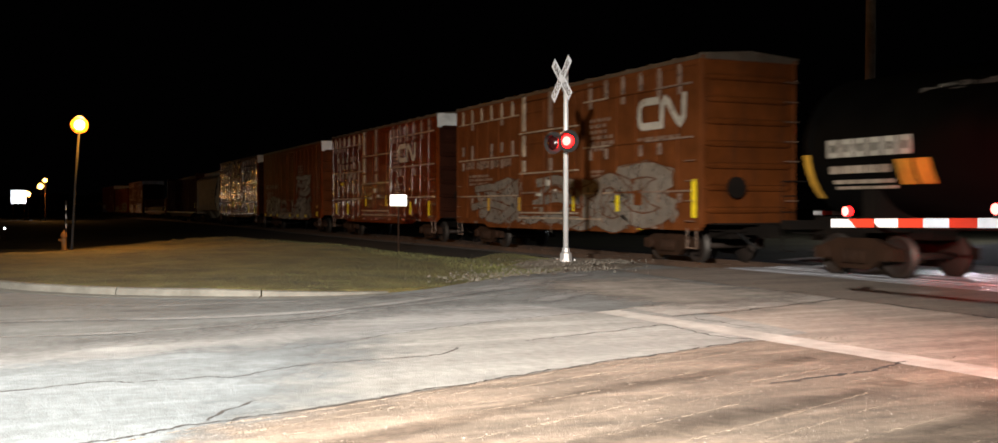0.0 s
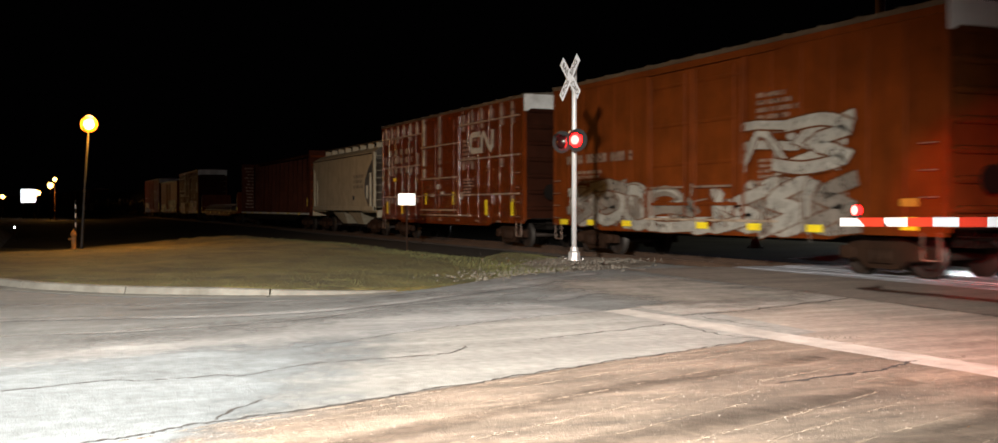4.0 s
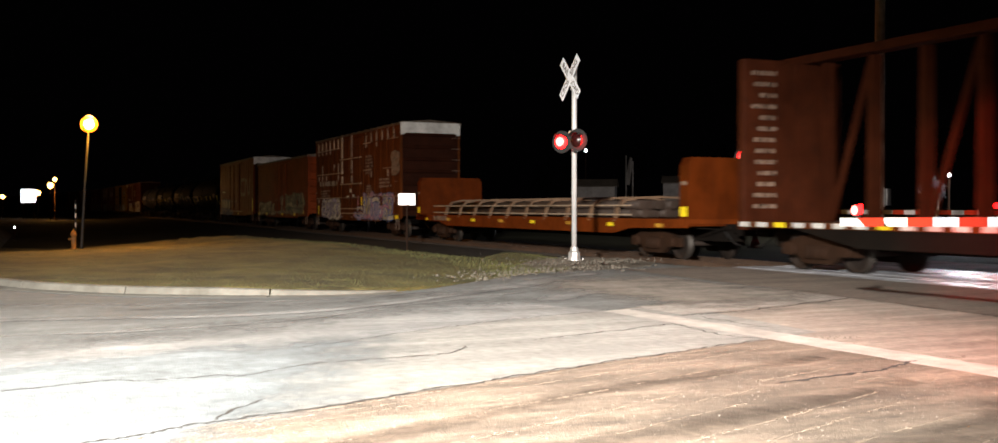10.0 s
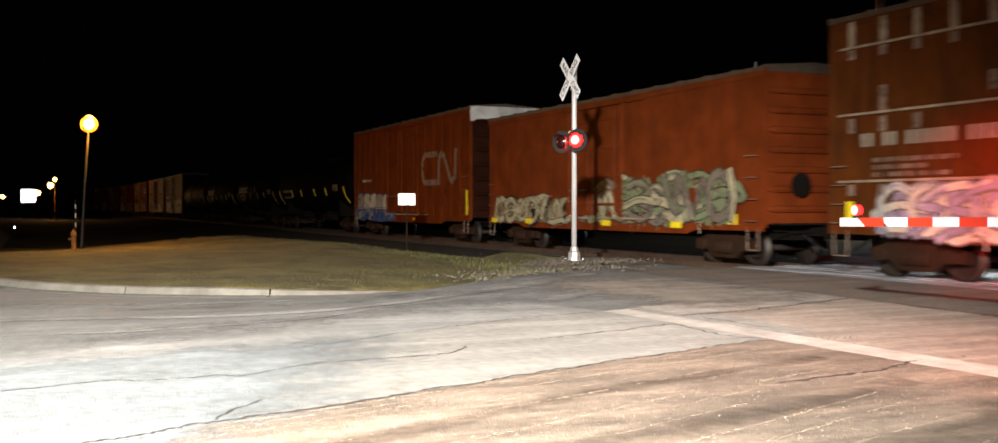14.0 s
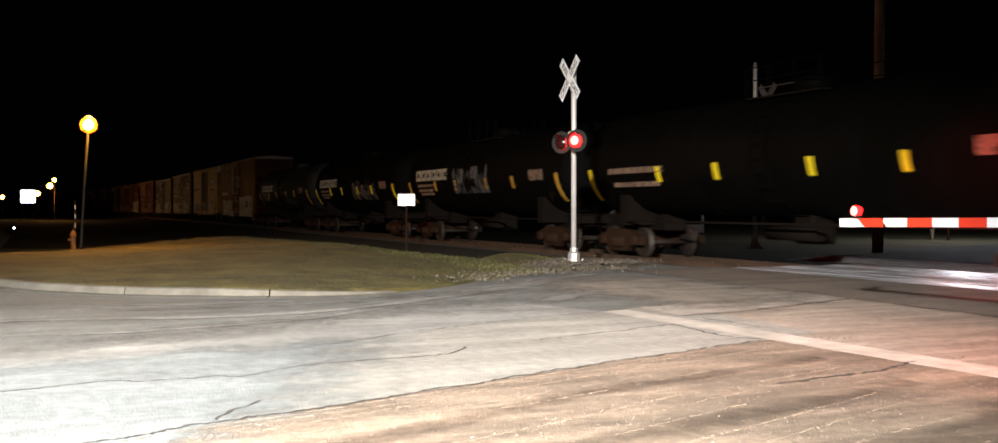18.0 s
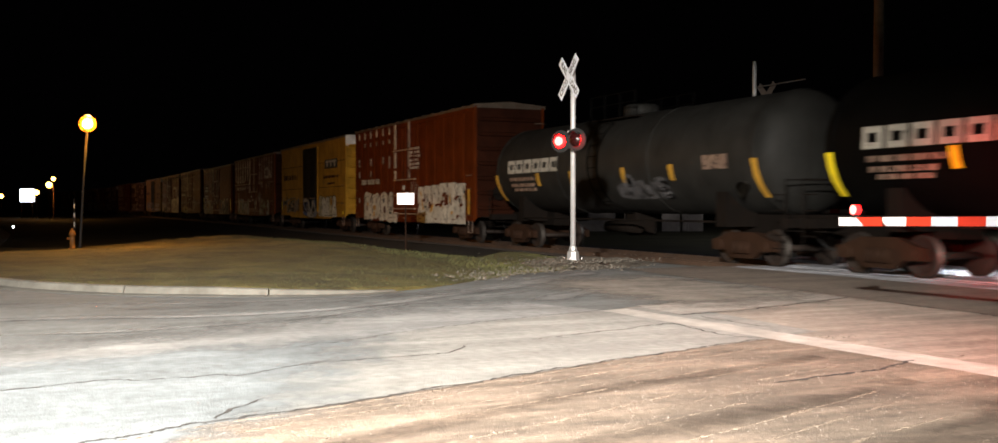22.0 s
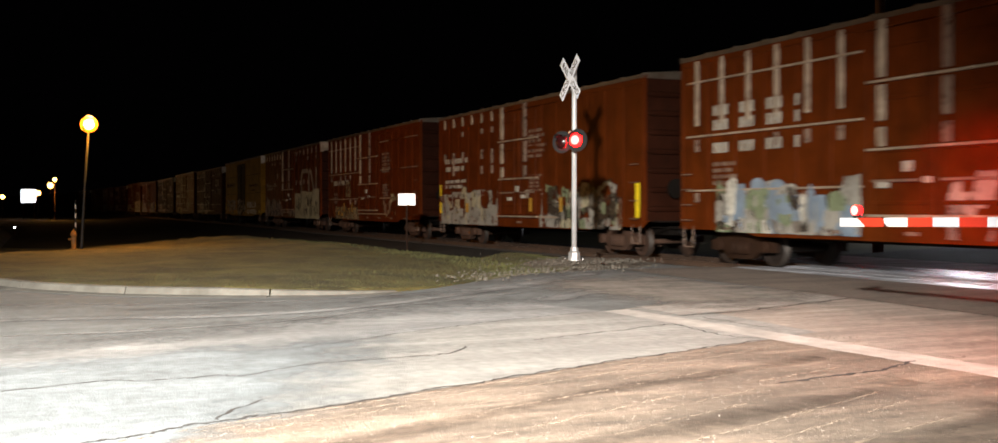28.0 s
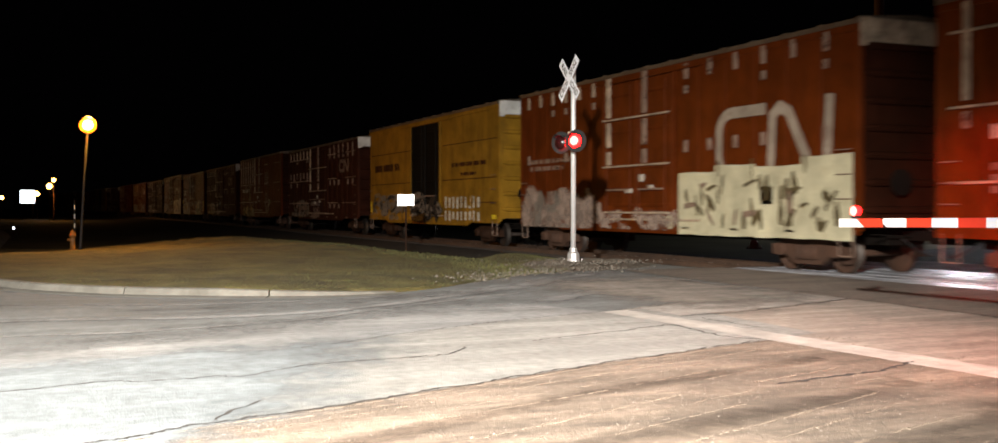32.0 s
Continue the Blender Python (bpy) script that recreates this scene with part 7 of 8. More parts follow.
def centerbeam_car(lead, trail):
    """An empty centre-beam flat car: deck, end bulkheads, centre truss with posts and braces."""
    L = (trail - lead) * SPEED
    h = L / 2
    car = tagged(new("centerbeam_car"), label="empty red-brown centre-beam flat car with open truss", category="flat car", group="freight train")
    z0, z1 = 1.06, 4.9
    part("deck", B(-h, h, -1.42, 1.42, 0.92, z0, 0.01), M_OXIDE_OLD, car)
    part("center_sill", B(-h, h, -0.3, 0.3, 0.45, 0.92), M_UNDER, car)
    bm = bmesh.new()
    pr = [(-h + 2, 0.92), (-h + 4, 0.55), (h - 4, 0.55), (h - 2, 0.92)]
    a = [bm.verts.new((x, -1.42, z)) for x, z in pr]
    b = [bm.verts.new((x, -1.34, z)) for x, z in pr]
    bm.faces.new(a), bm.faces.new(b[::-1])
    for k in range(4):
        bm.faces.new((a[k], b[k], b[(k + 1) % 4], a[(k + 1) % 4]))
    part("side_sill", bm, M_UNDER, car)
    part("top_chord", B(-h, h, -0.22, 0.22, z1 - 0.2, z1, 0.02), M_BEAM, car)
    n = 16
    for k in range(1, n):
        x = -h + L * k / n
        bm = bmesh.new()
        v = [bm.verts.new(p) for p in ((x - 0.07, -0.17, z0), (x + 0.07, -0.17, z0), (x + 0.07, 0.17, z0), (x - 0.07, 0.17, z0), (x - 0.07, -0.13, z1 - 0.24), (x + 0.07, -0.13, z1 - 0.24), (x + 0.07, 0.13, z1 - 0.24), (x - 0.07, 0.13, z1 - 0.24))]
        for f in ((3, 2, 1, 0), (4, 5, 6, 7), (0, 1, 5, 4), (1, 2, 6, 5), (2, 3, 7, 6), (3, 0, 4, 7)):
            bm.faces.new([v[i] for i in f])
        part("truss_post", bm, M_BEAM, car)
        if k < n - 1 and k % 2:
            xa = x + 0.1 if k < n / 2 else x + L / n - 0.1
            xb = x + L / n - 0.1 if k < n / 2 else x + 0.1
            bm = bmesh.new()
            bar(bm, (xa, 0, z0), (xb, 0, z1 - 0.3), 0.11, 0.10)
            part("brace", bm, M_BEAM, car)
    for s in (-1, 1):
        x = s * (h - 0.12)
        part("bulkhead", B(x - 0.12, x + 0.12, -1.42, 1.42, z0 - 0.2, z1 - 0.05, 0.02), M_BEAM, car)
        for k in range(7):
            z = z0 + 0.3 + k * 0.52
            part("bulkhead_rib", B(min(x + s * 0.12, x + s * 0.22), max(x + s * 0.12, x + s * 0.22), -1.35, 1.35, z - 0.06, z + 0.06, 0.02), M_OXIDE, car)
            bm = bmesh.new()
            rod(bm, (x + s * 0.26, 0.85, z), (x + s * 0.26, 1.28, z), 0.014, 6)
            part("ladder_rung", bm, M_FAINT, car)
        # lettered end panels on the truss
        part("truss_panel", B(min(x, x - s * 0.8), max(x, x - s * 0.8), -0.5, 0.5, z0, z1 - 0.2), M_BEAM, car)
        rnd = random.Random(4 + s)
        bm = bmesh.new()
        for k in range(13):
            z, a, end = z0 + 0.3 + k * 0.26, rnd.uniform(0.12, 0.4), rnd.uniform(0.9, 1.75)
            if s > 0:
                a, end = 0.02, rnd.uniform(0.12, 0.26)
            while a < end:
                w = rnd.uniform(0.08, 0.28)
                if s > 0:
                    box(bm, x - 0.4 - a - w, x - 0.4 - a, -0.515, -0.505, z, z + 0.1)
                else:
                    box(bm, x + 0.121, x + 0.128, -1.35 + a, -1.35 + a + w, z, z + 0.1)
                a += w + 0.05
        part("lettering", bm, M_FAINT, car, kind="stuff")
    m = int(L / 0.62)
    for k in range(m):
        x = -h + 0.3 + (L - 0.6) * k / (m - 1)
        part("load_stop", B(x - 0.17, x + 0.17, -1.46, -1.43, 0.94, 1.05), M_REFLECT if k % 5 == 2 else M_ENDWHITE, car)
    reflector(car, h - 0.4, 1.45, 1.95, 0.18, None, -1.47)
    add_bogies(car, h, 2.4, 0.75)
    TRAIN.append((car, (lead + trail) / 2))


def bulkhead_flat(lead, trail):
    """A bulkhead flat car with a low strapped load."""
    L = (trail - lead) * SPEED
    h = L / 2
    car = tagged(new("bulkhead_flat_car"), label="rust-red bulkhead flat car with stakes and low strapped load", category="flat car", group="freight train")
    part("deck", B(-h, h, -1.42, 1.42, 0.95, 1.08, 0.01), M_OXIDE, car)
    bm = bmesh.new()
    pr = [(-h, 1.08), (-h, 0.86), (-h + 2.8, 0.82), (-h + 3.8, 0.66), (h - 3.8, 0.66), (h - 2.8, 0.82), (h, 0.86), (h, 1.08)]
    a = [bm.verts.new((x, -1.47, z)) for x, z in pr]
    b = [bm.verts.new((x, -1.42, z)) for x, z in pr]
    bm.faces.new(a), bm.faces.new(b[::-1])
    for k in range(8):
        bm.faces.new((a[k], b[k], b[(k + 1) % 8], a[(k + 1) % 8]))
    part("side_sill", bm, M_OXIDE, car)
    part("center_sill", B(-h, h, -0.3, 0.3, 0.5, 0.95), M_UNDER, car)
    for s in (-1, 1):
        x = s * (h - 0.22)
        bm = bmesh.new()
        pr = [(-1.42, 0.9), (-1.42, 2.45), (-1.3, 2.66), (1.3, 2.66), (1.42, 2.45), (1.42, 0.9)]
        a = [bm.verts.new((x - 0.2, y, z)) for y, z in pr]
        b = [bm.verts.new((x + 0.2, y, z)) for y, z in pr]
        bm.faces.new(a), bm.faces.new(b[::-1])
        for k in range(6):
            bm.faces.new((a[k], b[k], b[(k + 1) % 6], a[(k + 1) % 6]))
        part("bulkhead", bm, M_OXIDE_DEEP, car)
        reflector(car, x, 1.15, 1.4, 0.32, M_REFLECT, -1.43)
        part("stencil", B(x - 0.14, x + 0.14, -1.43, -1.425, 1.95, 2.05), M_FAINT, car)
        for k in range(4):
            bm = bmesh.new()
            rod(bm, (s * h, 0.8, 1.2 + k * 0.36), (s * h + s * 0.06, 1.3, 1.2 + k * 0.36), 0.016, 6)
            part("ladder_rung", bm, M_FAINT, car)
    # load: layers of pipe under arched straps
    a0, a1 = -h + 3.0, h - 3.2
    rnd = random.Random(9)
    for r, (y, z) in enumerate([(-1.1 + 0.275 * k, 1.22) for k in range(9)] + [(-0.95 + 0.275 * k, 1.46) for k in range(8)]):
        bm = bmesh.new()
        rod(bm, (a0 + rnd.uniform(-0.25, 0.25), y, z), (a1 + rnd.uniform(-0.25, 0.25), y, z), 0.13, 12)
        part("pipe", bm, M_PIPE, car)
    for k in range(10):
        x = a0 + 0.5 + (a1 - a0 - 1.0) * k / 9
        bm = bmesh.new()
        pts = [(-1.45, 1.0), (-1.36, 1.36), (-1.15, 1.58), (-0.7, 1.66), (0, 1.68), (0.7, 1.66), (1.15, 1.58), (1.36, 1.36), (1.45, 1.0)]
        prev = None
        for i, (y, z) in enumerate(pts):
            dy = (pts[min(i + 1, 8)][0] - pts[max(i - 1, 0)][0], pts[min(i + 1, 8)][1] - pts[max(i - 1, 0)][1])
            n = math.hypot(*dy)
            ny, nz = -dy[1] / n * 0.03, dy[0] / n * 0.03
            ring = [bm.verts.new((x + e * 0.08, y + f * ny, z + f * nz)) for e, f in ((-1, -1), (1, -1), (1, 1), (-1, 1))]
            if prev:
                for j in range(4):
                    bm.faces.new((prev[j], prev[(j + 1) % 4], ring[(j + 1) % 4], ring[j]))
            else:
                bm.faces.new(ring)
            prev = ring
        bm.faces.new(prev[::-1])
        part("strap_bow", bm, M_BOW, car)
    for z in (1.18, 1.44):
        part("side_rail", B(a0 - 0.8, a1 + 0.4, -1.48, -1.43, z - 0.022, z + 0.022), M_LINE, car)
    for k in range(8):
        x = -h + 1.3 + (L - 2.6) * k / 7
        reflector(car, x, 0.86, 0.96, 0.36, M_REFLECT if k % 2 == 0 else M_AMBER, -1.475)
    part("name_board", B(-h + 2.2, -h + 3.7, -1.485, -1.472, 0.86, 1.04), M_FAINT, car)
    add_bogies(car, h, 2.2, 0.6)
    TRAIN.append((car, (lead + trail) / 2))


M_PIPE = paint("dull_brown_pipe", (0.04, 0.024, 0.017), 0.6)
M_BOW = paint("worn_tan_bow", (0.19, 0.115, 0.07), 0.55, dirt=0.5, dirt_colour=(0.09, 0.045, 0.025))


def build_train():
    tank_car("black tank car with white block marks", 0.62, 2.23, M_BLACK, True, 6, small=True)
    # 1 tall oxide boxcar with grey graffiti
    c, h = boxcar("tall oxide-red boxcar with pale emblem and grey graffiti", 2.56, 4.02, 5.28, M_OXIDE_TAN, ribs="lines", end_coat=M_OXIDE_OLD)
    logo_worm(c, X(h, 0.82), X(h, 0.965), 3.45, 4.3, M_WHITE, 0.2)
    lettering(c, X(h, 0.82), X(h, 0.95), 3.12, 3.3, 1, M_FAINT, 3, words=2)
    data_blocks(c, h, 30)
    graffiti(c, X(h, 0.14), X(h, 0.90), 0.85, 2.4, [G_GREY, G_GREY, G_GREY, M_OXIDE_OLD], 21, 7, 0.2)
    for u in (0.2, 0.36, 0.6, 0.76):
        reflector(c, X(h, u), 1.3, 1.75, 0.18, M_AMBER if u < 0.5 else None, y=SIDE - 0.09)
    reflector(c, X(h, 0.985), 1.15, 2.1, 0.2)
    reflector(c, X(h, 0.83), 0.82, 0.98, 0.3)
    # 2 newer glossy boxcar
    c, h = boxcar("glossy oxide-red boxcar with yellow patches and pale emblem", 4.22, 5.67, 5.32, M_OXIDE_NEW, ribs="lines", end_white=True)
    new_car_marks(c, h)
    logo_worm(c, X(h, 0.70), X(h, 0.845), 3.4, 4.2, M_WHITE, 0.2)
    data_blocks(c, h, 40, front=False)
    # 3 boxcar with grey-white graffiti
    c, h = boxcar("oxide-red boxcar with grey graffiti over its lower side", 5.89, 7.33, 5.28, M_OXIDE, ribs="posts", end_white=M_SIGNWHITE, end_coat=M_OXIDE_OLD)
    graffiti(c, X(h, 0.08), X(h, 0.86), 0.8, 2.1, [G_GREY, G_WHITE, G_GREY, M_OXIDE_OLD], 5, 8, 0.16)
    block_graffiti(c, X(h, 0.28), X(h, 0.70), 0.78, 1.75, [G_WHITE, M_OXIDE, G_GREY, G_GREY], 7, 6)
    graffiti(c, X(h, 0.58), X(h, 0.84), 2.1, 3.4, [G_GREY, G_WHITE, M_OXIDE_OLD], 6, 2, 0.24, fill=False)
    data_blocks(c, h, 50)
    for u in (0.05, 0.16, 0.29, 0.52, 0.65, 0.78):
        reflector(c, X(h, u), 0.86, 1.02, 0.5, y=SIDE - 0.06)
    reflector(c, X(h, 0.945), 0.95, 1.2, 0.42)
    reflector(c, X(h, 0.945), 1.4, 1.55, 0.42, M_AMBER)
    # 4 newer glossy boxcar
    c, h = boxcar("glossy oxide-red boxcar with emblem and bright yellow patches", 7.54, 8.99, 5.32, M_OXIDE_NEW, ribs="lines", end_white=True)
    new_car_marks(c, h)
    logo_worm(c, X(h, 0.70), X(h, 0.845), 3.4, 4.2, M_WHITE, 0.2)
    data_blocks(c, h, 60, front=False)
    hopper_car(9.12, 10.24)
    centerbeam_car(10.345, 12.46)
    bulkhead_flat(12.645, 14.54)
    # 8 tall brown boxcar with lilac graffiti
    c, h = boxcar("tall brown boxcar with lilac and yellow graffiti", 14.745, 16.17, 5.36, M_OXIDE_OLD, ribs="lines", end_white=True)
    graffiti(c, X(h, 0.10), X(h, 0.34), 0.75, 1.95, [G_LILAC, G_BRIGHT, G_LILAC, G_GREY], 31, 5, 0.2)
    graffiti(c, X(h, 0.52), X(h, 0.93), 0.75, 2.15, [G_LILAC, G_LEMON, G_PINK, G_LILAC, G_BRIGHT, G_BLUE], 32, 9, 0.24)
    data_blocks(c, h, 70)
    lettering(c, X(h, 0.8), X(h, 0.93), 2.3, 2.8, 3, M_FAINT, 71, words=2)
    graffiti(c, X(h, 0.93), X(h, 0.99), 2.9, 3.9, [G_GREY, M_FAINT, G_GREY], 33, 1, 0.2, fill=False)
    reflector(c, X(h, 0.04), 1.0, 1.5, 0.2)
    reflector(c, X(h, 0.62), 1.5, 1.9, 0.2, y=SIDE - 0.09)
    reflector(c, X(h, 0.97), 0.86, 1.02, 0.5)
    # 9 low red boxcar
    c, h = boxcar("low red boxcar with pale graffiti along its side", 16.37, 17.81, 4.70, M_RED, ribs=None, door=(0.40, 0.60), end_coat=M_RED)
    graffiti(c, X(h, 0.05), X(h, 0.42), 0.82, 1.8, [G_WASH, G_CREAM, G_DARK, G_CREAM, G_DARK], 41, 7, 0.16)
    graffiti(c, X(h, 0.46), X(h, 0.93), 0.9, 2.3, [G_GREEN, G_CREAM, G_GREEN, G_GREY, G_DARK], 42, 8, 0.2)
    for u in (0.04, 0.22, 0.55, 0.78):
        reflector(c, X(h, u), 0.86, 1.02, 0.5, y=SIDE - 0.06)
    reflector(c, X(h, 0.93), 0.98, 1.22, 0.36)
    # 10 dark boxcar with large emblem and blue graffiti
    c, h = boxcar("oxide-red boxcar with large pale emblem and blue-white graffiti", 17.98, 19.43, 5.34, M_OXIDE, ribs="posts", end_white=True)
    logo_worm(c, X(h, 0.66), X(h, 0.92), 2.3, 3.7, M_FAINT, 0.24)
    dome_graffiti(c, X(h, 0.05), X(h, 0.38), 1.3, 2.15, [G_BRIGHT, G_WHITE, G_BLUE], 51, 5)
    graffiti(c, X(h, 0.03), X(h, 0.42), 0.75, 1.35, [G_BLUE, G_BLUE, G_WHITE, G_BLUE], 52, 5, 0.2)
    lettering(c, X(h, 0.1), X(h, 0.2), 2.6, 2.8, 1, M_WHITE, 53, words=4)
    reflector(c, X(h, 0.985), 1.1, 2.05, 0.2)
    reflector(c, X(h, 0.6), 0.82, 0.95, 0.4, y=SIDE - 0.05)
    for k, (a, b, col, mk) in enumerate(((19.64, 21.09, M_BLACK, False), (21.33, 22.60, M_BLACK, True), (22.86, 24.15, M_BLACK, True), (24.41, 25.715, M_GREY, True))):
        tank_car(("black tank car with yellow reflective patches", "black tank car with white block marks and stains", "black tank car with white block marks", "dark grey tank car with white block marks")[k], a - 0.04, b + 0.04, col, mk, k + 1)
    # 11 plain-sided boxcar with white graffiti blocks
    c, h = boxcar("smooth oxide-red boxcar with white block graffiti", 25.93, 27.385, 5.34, M_OXIDE_DEEP, ribs="plates", door=(0.40, 0.60), posts=(0.42, 0.54), plate=0.35, front_plates=False)
    block_graffiti(c, X(h, 0.10), X(h, 0.43), 0.70, 2.15, [G_BRIGHT, M_OXIDE_DEEP, G_DARK, M_AMBER], 61, 4)
    block_graffiti(c, X(h, 0.60), X(h, 0.95), 0.72, 2.4, [G_BRIGHT, M_OXIDE_DEEP, G_DARK, M_AMBER], 62, 6, flat=True)
    data_blocks(c, h, 80, M_WHITE, front=False, at=0.545)
    lettering(c, X(h, 0.07), X(h, 0.27), 2.4, 2.8, 1, M_WHITE, 81, words=3)
    reflector(c, X(h, 0.31), 1.3, 1.7, 0.18, M_AMBER)
    reflector(c, X(h, 0.76), 1.3, 1.75, 0.3, M_AMBER)
    reflector(c, X(h, 0.97), 1.1, 2.05, 0.22, M_AMBER)
    # 12 yellow boxcar
    def yellow(lead, trail, seed, lab, plain=False):
        coat = M_YELLOW_OLD if plain else M_YELLOW
        c, h = boxcar(lab, lead, trail, 5.31, coat, ribs=None, door=(0.40, 0.62), door_mat=M_DOOR_BLACK, end_white=True, end_coat=coat)
        if not plain:
            part("name_plate", B(X(h, 0.73), X(h, 0.90), SIDE - 0.036, SIDE - 0.03, 3.55, 4.05), M_SIGNBLACK, c)
            for i in range(3):
                x, w = X(h, 0.745) + i * h * 0.1, h * 0.085
                bm = bmesh.new()
                cap = [bm.verts.new((x + a * w, SIDE - 0.038, z)) for a, z in ((0, 3.98), (0, 3.86), (0.34, 3.86), (0.34, 3.62), (0.66, 3.62), (0.66, 3.86), (1, 3.86), (1, 3.98))]
                base = [bm.verts.new((v.co.x, SIDE - 0.032, v.co.z)) for v in cap]
                bm.faces.new(cap)
                for k in range(8):
                    bm.faces.new((cap[k], base[k], base[(k + 1) % 8], cap[(k + 1) % 8]))
                part("emblem", bm, M_WHITE, c, "white block emblem on a black plate")
        lettering(c, X(h, 0.71), X(h, 0.93), 2.95, 3.2, 1, M_BROWN, seed, words=2)
        lettering(c, X(h, 0.77), X(h, 0.87), 2.6, 2.8, 1, M_BROWN, seed + 1, words=1)
        lettering(c, X(h, 0.06), X(h, 0.30), 3.0, 3.5, 1, M_BROWN, seed + 2, words=6)
        for z in (3.9, 2.5, 1.6):
            part("side_seam", B(X(h, 0.64), X(h, 0.985), SIDE - 0.012, SIDE, z - 0.015, z + 0.015), M_BROWN, c)
            part("side_seam", B(X(h, 0.02), X(h, 0.385), SIDE - 0.012, SIDE, z - 0.015, z + 0.015), M_BROWN, c)
        if plain:
            rnd = random.Random(seed)
            for i in range(9):
                x, w = X(h, 0.66 + 0.027 * i), rnd.uniform(0.12, 0.22)
                for z0, z1 in ((0.88, 1.30), (1.36, 1.85)):
                    part("painted_bar", B(x, x + w, SIDE - 0.036, SIDE - 0.03, z0 + rnd.uniform(0, 0.06), z1 - rnd.uniform(0, 0.06)), G_BRIGHT, c, "white upright painted bar")
            worn_coat(c, X(h, 0.03), X(h, 0.40), 0.85, 1.7, [M_YELLOW, G_WASH, G_GREY], seed + 3, 50)
        else:
            dome_graffiti(c, X(h, 0.645), X(h, 0.885), 0.82, 2.15, [G_BRIGHT, G_CREAM, G_DARK], seed + 3, 5)
        graffiti(c, X(h, 0.43), X(h, 0.60), 0.85, 2.0, [G_GREY, G_GREY, G_DARK, G_DARK] if plain else [G_GREY, G_BLUE, G_WHITE, G_DARK], seed + 4, 2, 0.2, fill=False, y=SIDE - 0.085)
        graffiti(c, X(h, 0.05), X(h, 0.33), 1.1, 2.0, [M_YELLOW, G_DARK, G_GREY, G_GREY], seed + 5, 4, 0.14, fill=False)
        reflector(c, X(h, 0.02), 1.2, 1.7, 0.16)
        reflector(c, X(h, 0.975), 1.0, 1.14, 0.4)
        return c, h
    yellow(27.57, 29.02, 90, "yellow boxcar with black door and white graffiti")
    # 13
    c13, h = boxcar("oxide-red ribbed boxcar with emblem and multicolour graffiti", 29.24, 30.67, 5.26, M_OXIDE_DEEP, ribs="lines", door=(0.42, 0.64), posts=(0.447, 0.55), plate=1.6)
    logo_worm(c13, X(h, 0.80), X(h, 0.95), 3.4, 4.2, M_WHITE, 0.2)
    data_blocks(c13, h, 100, M_FAINT, front=False)
    for z in (2.75, 3.3, 3.65):
        lettering(c13, X(h, 0.09), X(h, 0.29), z - 0.13, z + 0.27, 1, M_WHITE, 101, group=3)
    lettering(c13, X(h, 0.09), X(h, 0.16), 1.9, 2.5, 4, M_FAINT, 105, words=2)
    worn_coat(c13, X(h, 0.10), X(h, 0.41), 0.8, 2.1, [G_WHITE, G_PALEBLUE, G_GREEN, G_BRIGHT, G_DARK, G_PALEBLUE, G_GREY], 102, 150)
    worn_coat(c13, X(h, 0.55), X(h, 0.90), 0.8, 2.3, [M_OXIDE_DEEP, G_PALEBLUE, G_GREEN, G_WHITE, M_OXIDE_DEEP, G_GREY], 103, 120)
    # 14
    c14, h = boxcar("oxide-red boxcar with white graffiti below", 30.84, 32.28, 5.12, M_OXIDE_DEEP, ribs="plates", door=(0.39, 0.60), posts=(0.41, 0.53), plate=0.35, front_plates=False, bogie=RUSTY_BOGIE)
    block_graffiti(c14, X(h, 0.02), X(h, 0.38), 0.74, 2.1, [G_WHITE, M_OXIDE_DEEP, G_WASH, G_CREAM], 111, 5, flat=True)
    worn_coat(c14, X(h, 0.02), X(h, 0.38), 1.35, 2.3, [M_OXIDE_DEEP, G_CREAM, G_WASH], 116, 26, SIDE - 0.05)
    worn_coat(c14, X(h, 0.60), X(h, 0.93), 0.75, 2.2, [G_WHITE, G_DARK, G_GREEN, G_CREAM, G_DARK, M_OXIDE_DEEP], 112, 130)
    data_blocks(c14, h, 113, front=False, at=0.545)
    lettering(c14, X(h, 0.05), X(h, 0.24), 2.75, 3.35, 2, M_WHITE, 114, words=3)
    lettering(c14, X(h, 0.05), X(h, 0.20), 2.1, 2.5, 2, M_WHITE, 115, words=3)
    reflector(c14, X(h, 0.985), 1.1, 2.05, 0.22)
    reflector(c14, X(h, 0.018), 1.15, 1.6, 0.2, y=SIDE - 0.06)
    reflector(c14, X(h, 0.018), 1.85, 2.3, 0.2, y=SIDE - 0.06)
    reflector(c14, X(h, 0.20), 1.2, 1.55, 0.28, M_AMBER, y=SIDE - 0.062)
    for u in (0.56, 0.7):
        reflector(c14, X(h, u), 1.25, 1.7, 0.2, M_AMBER, y=SIDE - 0.09)
    # 15
    c15, h = boxcar("oxide-red boxcar with cream graffiti smears and pale data", 32.50, 33.91, 5.29, M_OXIDE_DEEP, ribs="lines", door=(0.40, 0.62), posts=(0.424, 0.53), plate=1.75, front_plates=False, bogie=RUSTY_BOGIE)
    worn_coat(c15, X(h, 0.60), X(h, 0.95), 0.95, 2.05, [M_OXIDE_DEEP, G_WASH, M_FAINT, M_OXIDE_DEEP, G_CREAM], 121, 70)
    worn_coat(c15, X(h, 0.76), X(h, 0.86), 1.4, 2.3, [G_WASH, M_OXIDE_DEEP], 127, 7, SIDE - 0.055)
    block_graffiti(c15, X(h, 0.10), X(h, 0.40), 0.74, 1.45, [G_WASH, M_OXIDE, M_AMBER, G_WASH], 122, 4)
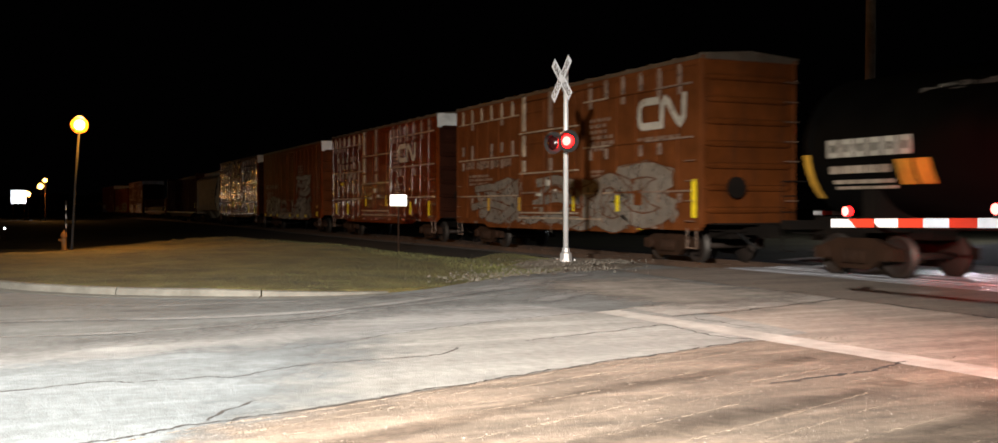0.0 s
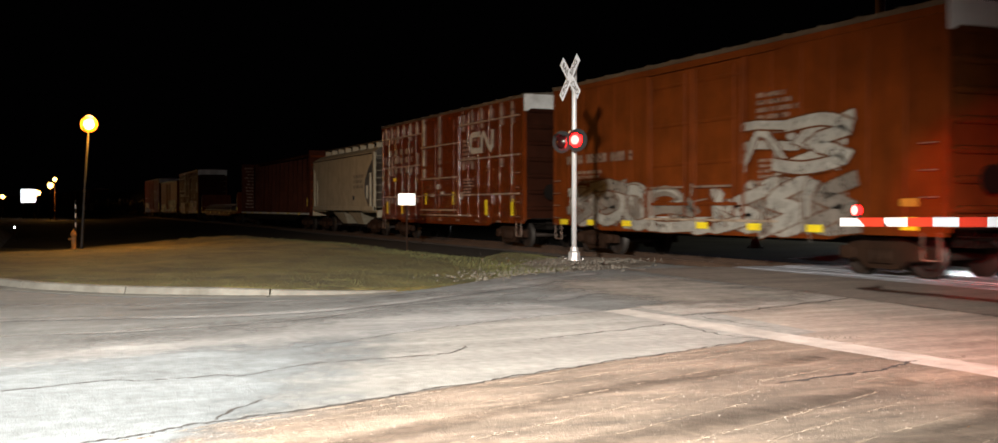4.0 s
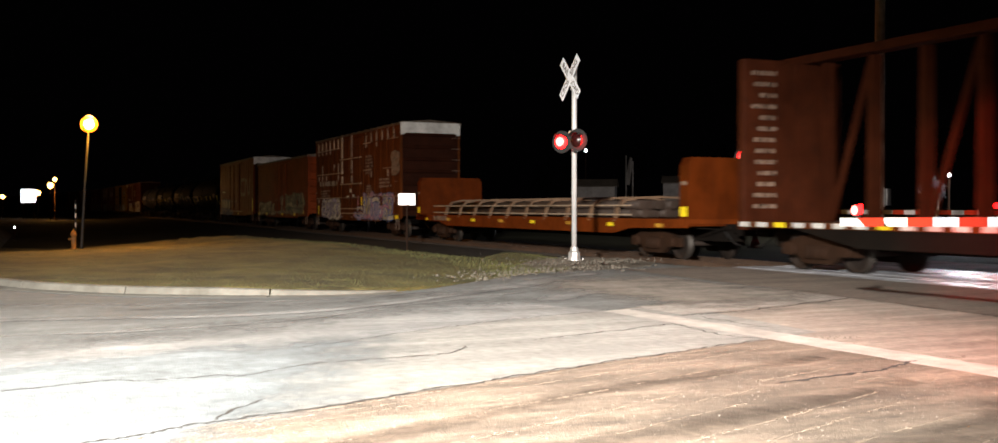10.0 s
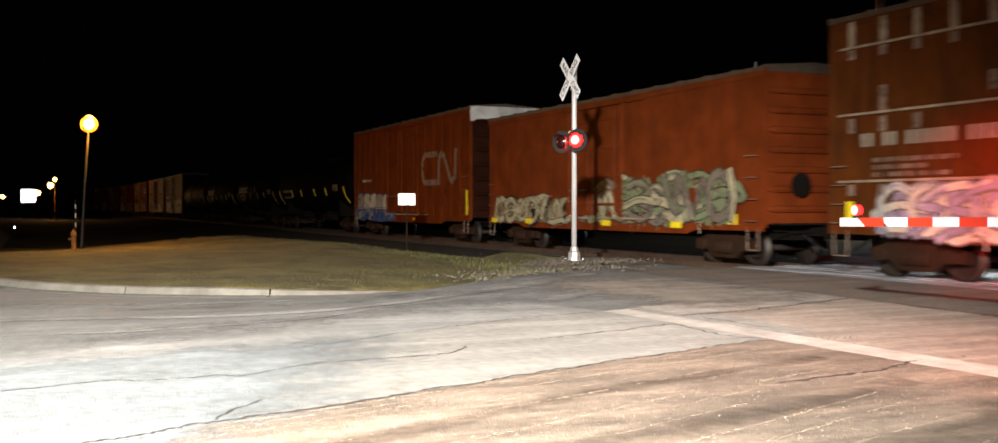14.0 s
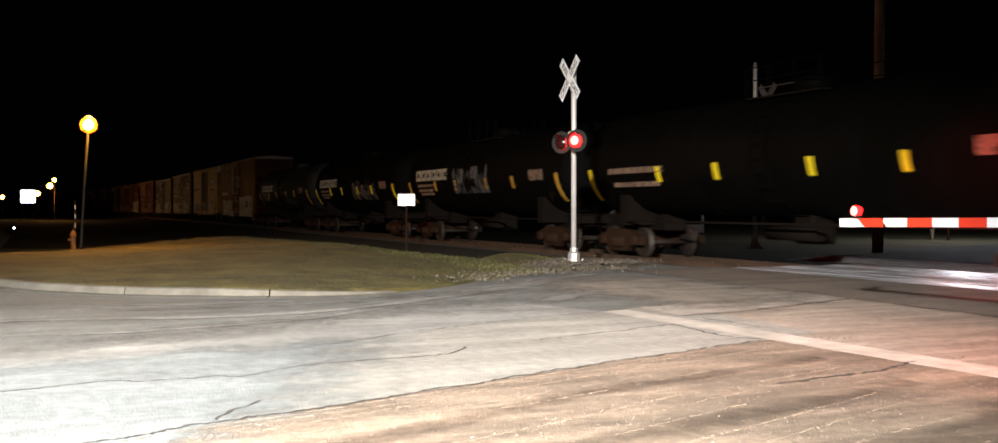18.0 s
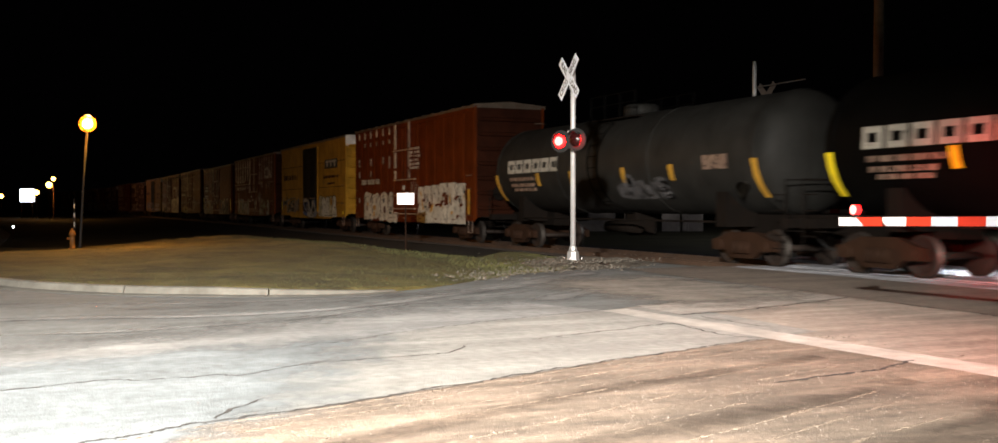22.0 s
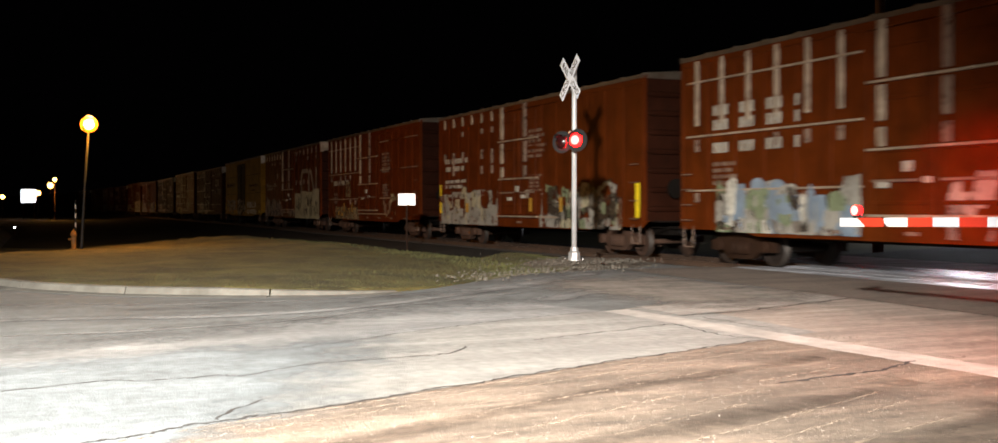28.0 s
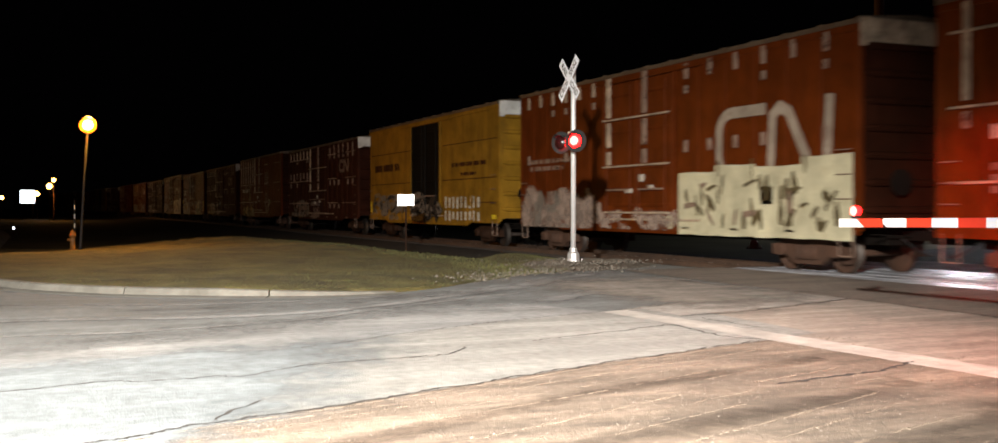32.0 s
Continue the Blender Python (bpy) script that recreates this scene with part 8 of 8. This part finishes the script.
    block_graffiti(c15, X(h, 0.24), X(h, 0.30), 1.9, 2.75, [G_WASH, M_OXIDE, M_OXIDE, G_WASH], 126, 1)
    for u in (0.22, 0.32):
        reflector(c15, X(h, u), 1.15, 1.62, 0.2, M_AMBER, y=SIDE - 0.06)
    data_blocks(c15, h, 123, M_FAINT, front=False)
    lettering(c15, X(h, 0.08), X(h, 0.28), 2.5, 2.9, 1, M_WHITE, 124, words=3)
    lettering(c15, X(h, 0.08), X(h, 0.14), 1.6, 2.2, 3, M_FAINT, 125, words=2)
    # 16
    # its end band takes a dimmer pale colour, for the weaker light there
    c16, h = boxcar("oxide-red boxcar with large pale emblem and cream graffiti", 34.09, 35.55, 5.30, M_OXIDE_DEEP, ribs="plates", end_white=M_LINE, door=(0.36, 0.58), posts=(0.38, 0.5), plate=0.4, bogie=RUSTY_BOGIE)
    logo_worm(c16, X(h, 0.70), X(h, 0.957), 2.05, 3.75, M_PALE, 0.26)
    block_graffiti(c16, X(h, 0.60), X(h, 0.992), 0.72, 2.5, [G_IVORY, G_OLIVE, M_FAINT, G_OLIVE], 131, 4, SIDE - 0.05, flat=True)
    worn_coat(c16, X(h, 0.01), X(h, 0.35), 0.78, 2.2, [G_ROSE, G_ROSE, G_GREY, G_ROSE], 132, 120)
    worn_coat(c16, X(h, 0.35), X(h, 0.60), 0.80, 1.5, [G_ROSE, M_OXIDE_DEEP, G_CREAM, M_OXIDE], 136, 40, SIDE - 0.076)
    lettering(c16, X(h, 0.05), X(h, 0.28), 2.55, 3.0, 2, M_FAINT, 133, words=5)
    lettering(c16, X(h, 0.2), X(h, 0.34), 1.2, 1.5, 2, M_FAINT, 134, words=3)
    y17, _ = yellow(35.72, 37.16, 140, "yellow boxcar with black door and white painted marks", True)
    c18, h = boxcar("dark brown boxcar with small pale emblem", 37.36, 38.82, 5.14, M_BROWN, ribs="lines", end_white=True)
    logo_worm(c18, X(h, 0.78), X(h, 0.90), 3.3, 4.0, M_FAINT, 0.18)
    graffiti(c18, X(h, 0.1), X(h, 0.5), 0.85, 1.9, [M_BROWN, G_GREY, M_FAINT, G_DARK], 151, 4, 0.2, fill=False)
    # the rest of the train, far up the line
    pool = [c15, c18, c14, c16, c18, c13, c15, c18, y17, c14, c18, c16, c15, c18, c13, c14, c18]
    mid = 39.75
    for c in pool:
        n = copy_thing(c, pose(0, 0, 0))
        TRAIN.append((n, mid))
        mid += 1.64
    mid = 0.62 - 0.95
    for c in (c15, c18):
        TRAIN.append((copy_thing(c, pose(0, 0, 0)), mid))
        mid -= 1.64


def car_rows(mid):
    rows = []
    for k in range(17):
        t = 2.0 * k
        x = 6.5 + SPEED * (t - mid)
        px, py, a = rails_at(-x)
        rows.append((t, pose(px, py, 0, 0, 0, math.degrees(a))))
    return rows


def lens_rows(which):
    """Flashing, left and right in turn: the lens turns its glowing face forward or away."""
    P, Q = 1.080, 1 / 30
    away = 0 if which == 1 else 170
    rows = [(0.0, away)]
    for k in range(31):
        for e, goal in ((0.005 + k * P, 170 if which == 1 else 0), (0.58 + k * P, 0 if which == 1 else 170)):
            e = max(e, 0.07)
            if e > 31.95:
                continue
            rows += [(e - Q, 170 - goal), (e, 85), (e + Q, goal)]
    if rows[-1][0] < 31.98:
        rows.append((32.0, rows[-1][1]))
    return rows


def wheel_rows(p, mid):
    """Rolling on the rail while the car is near the crossing; the wheel of 0.42 m turns with the car's way along the track."""
    t0, t1 = mid - 5.2, mid + 1.3
    rows, k = [(0.0, p)], max(1, int(t0 * FPS))
    start = k
    while k < min(t1, 31.9) * FPS:
        turn = math.degrees(SPEED * (k - start) / FPS / 0.42)
        rows.append((k / FPS, p @ pose(0, 0, 0, 0, turn, 0)))
        k += 1
    rows.append((32.0, rows[-1][1]))
    return rows


def motions():
    for car, mid in TRAIN:
        walk(car, car_rows(mid))
        if -1.5 < mid < 36:
            for part_ in car.children_recursive:
                if part_.name.startswith("wheelset"):
                    walk(part_, wheel_rows(part_.matrix_basis.copy(), mid))
    for lens, which in LENSES:
        p = lens.matrix_basis.translation.copy()
        walk(lens, [(t, pose(p.x, p.y, p.z, 0, 0, a)) for t, a in lens_rows(which)])


build_ground()
build_track()
build_marks()
build_signals()
build_poles()
build_distance()
build_train()
motions()
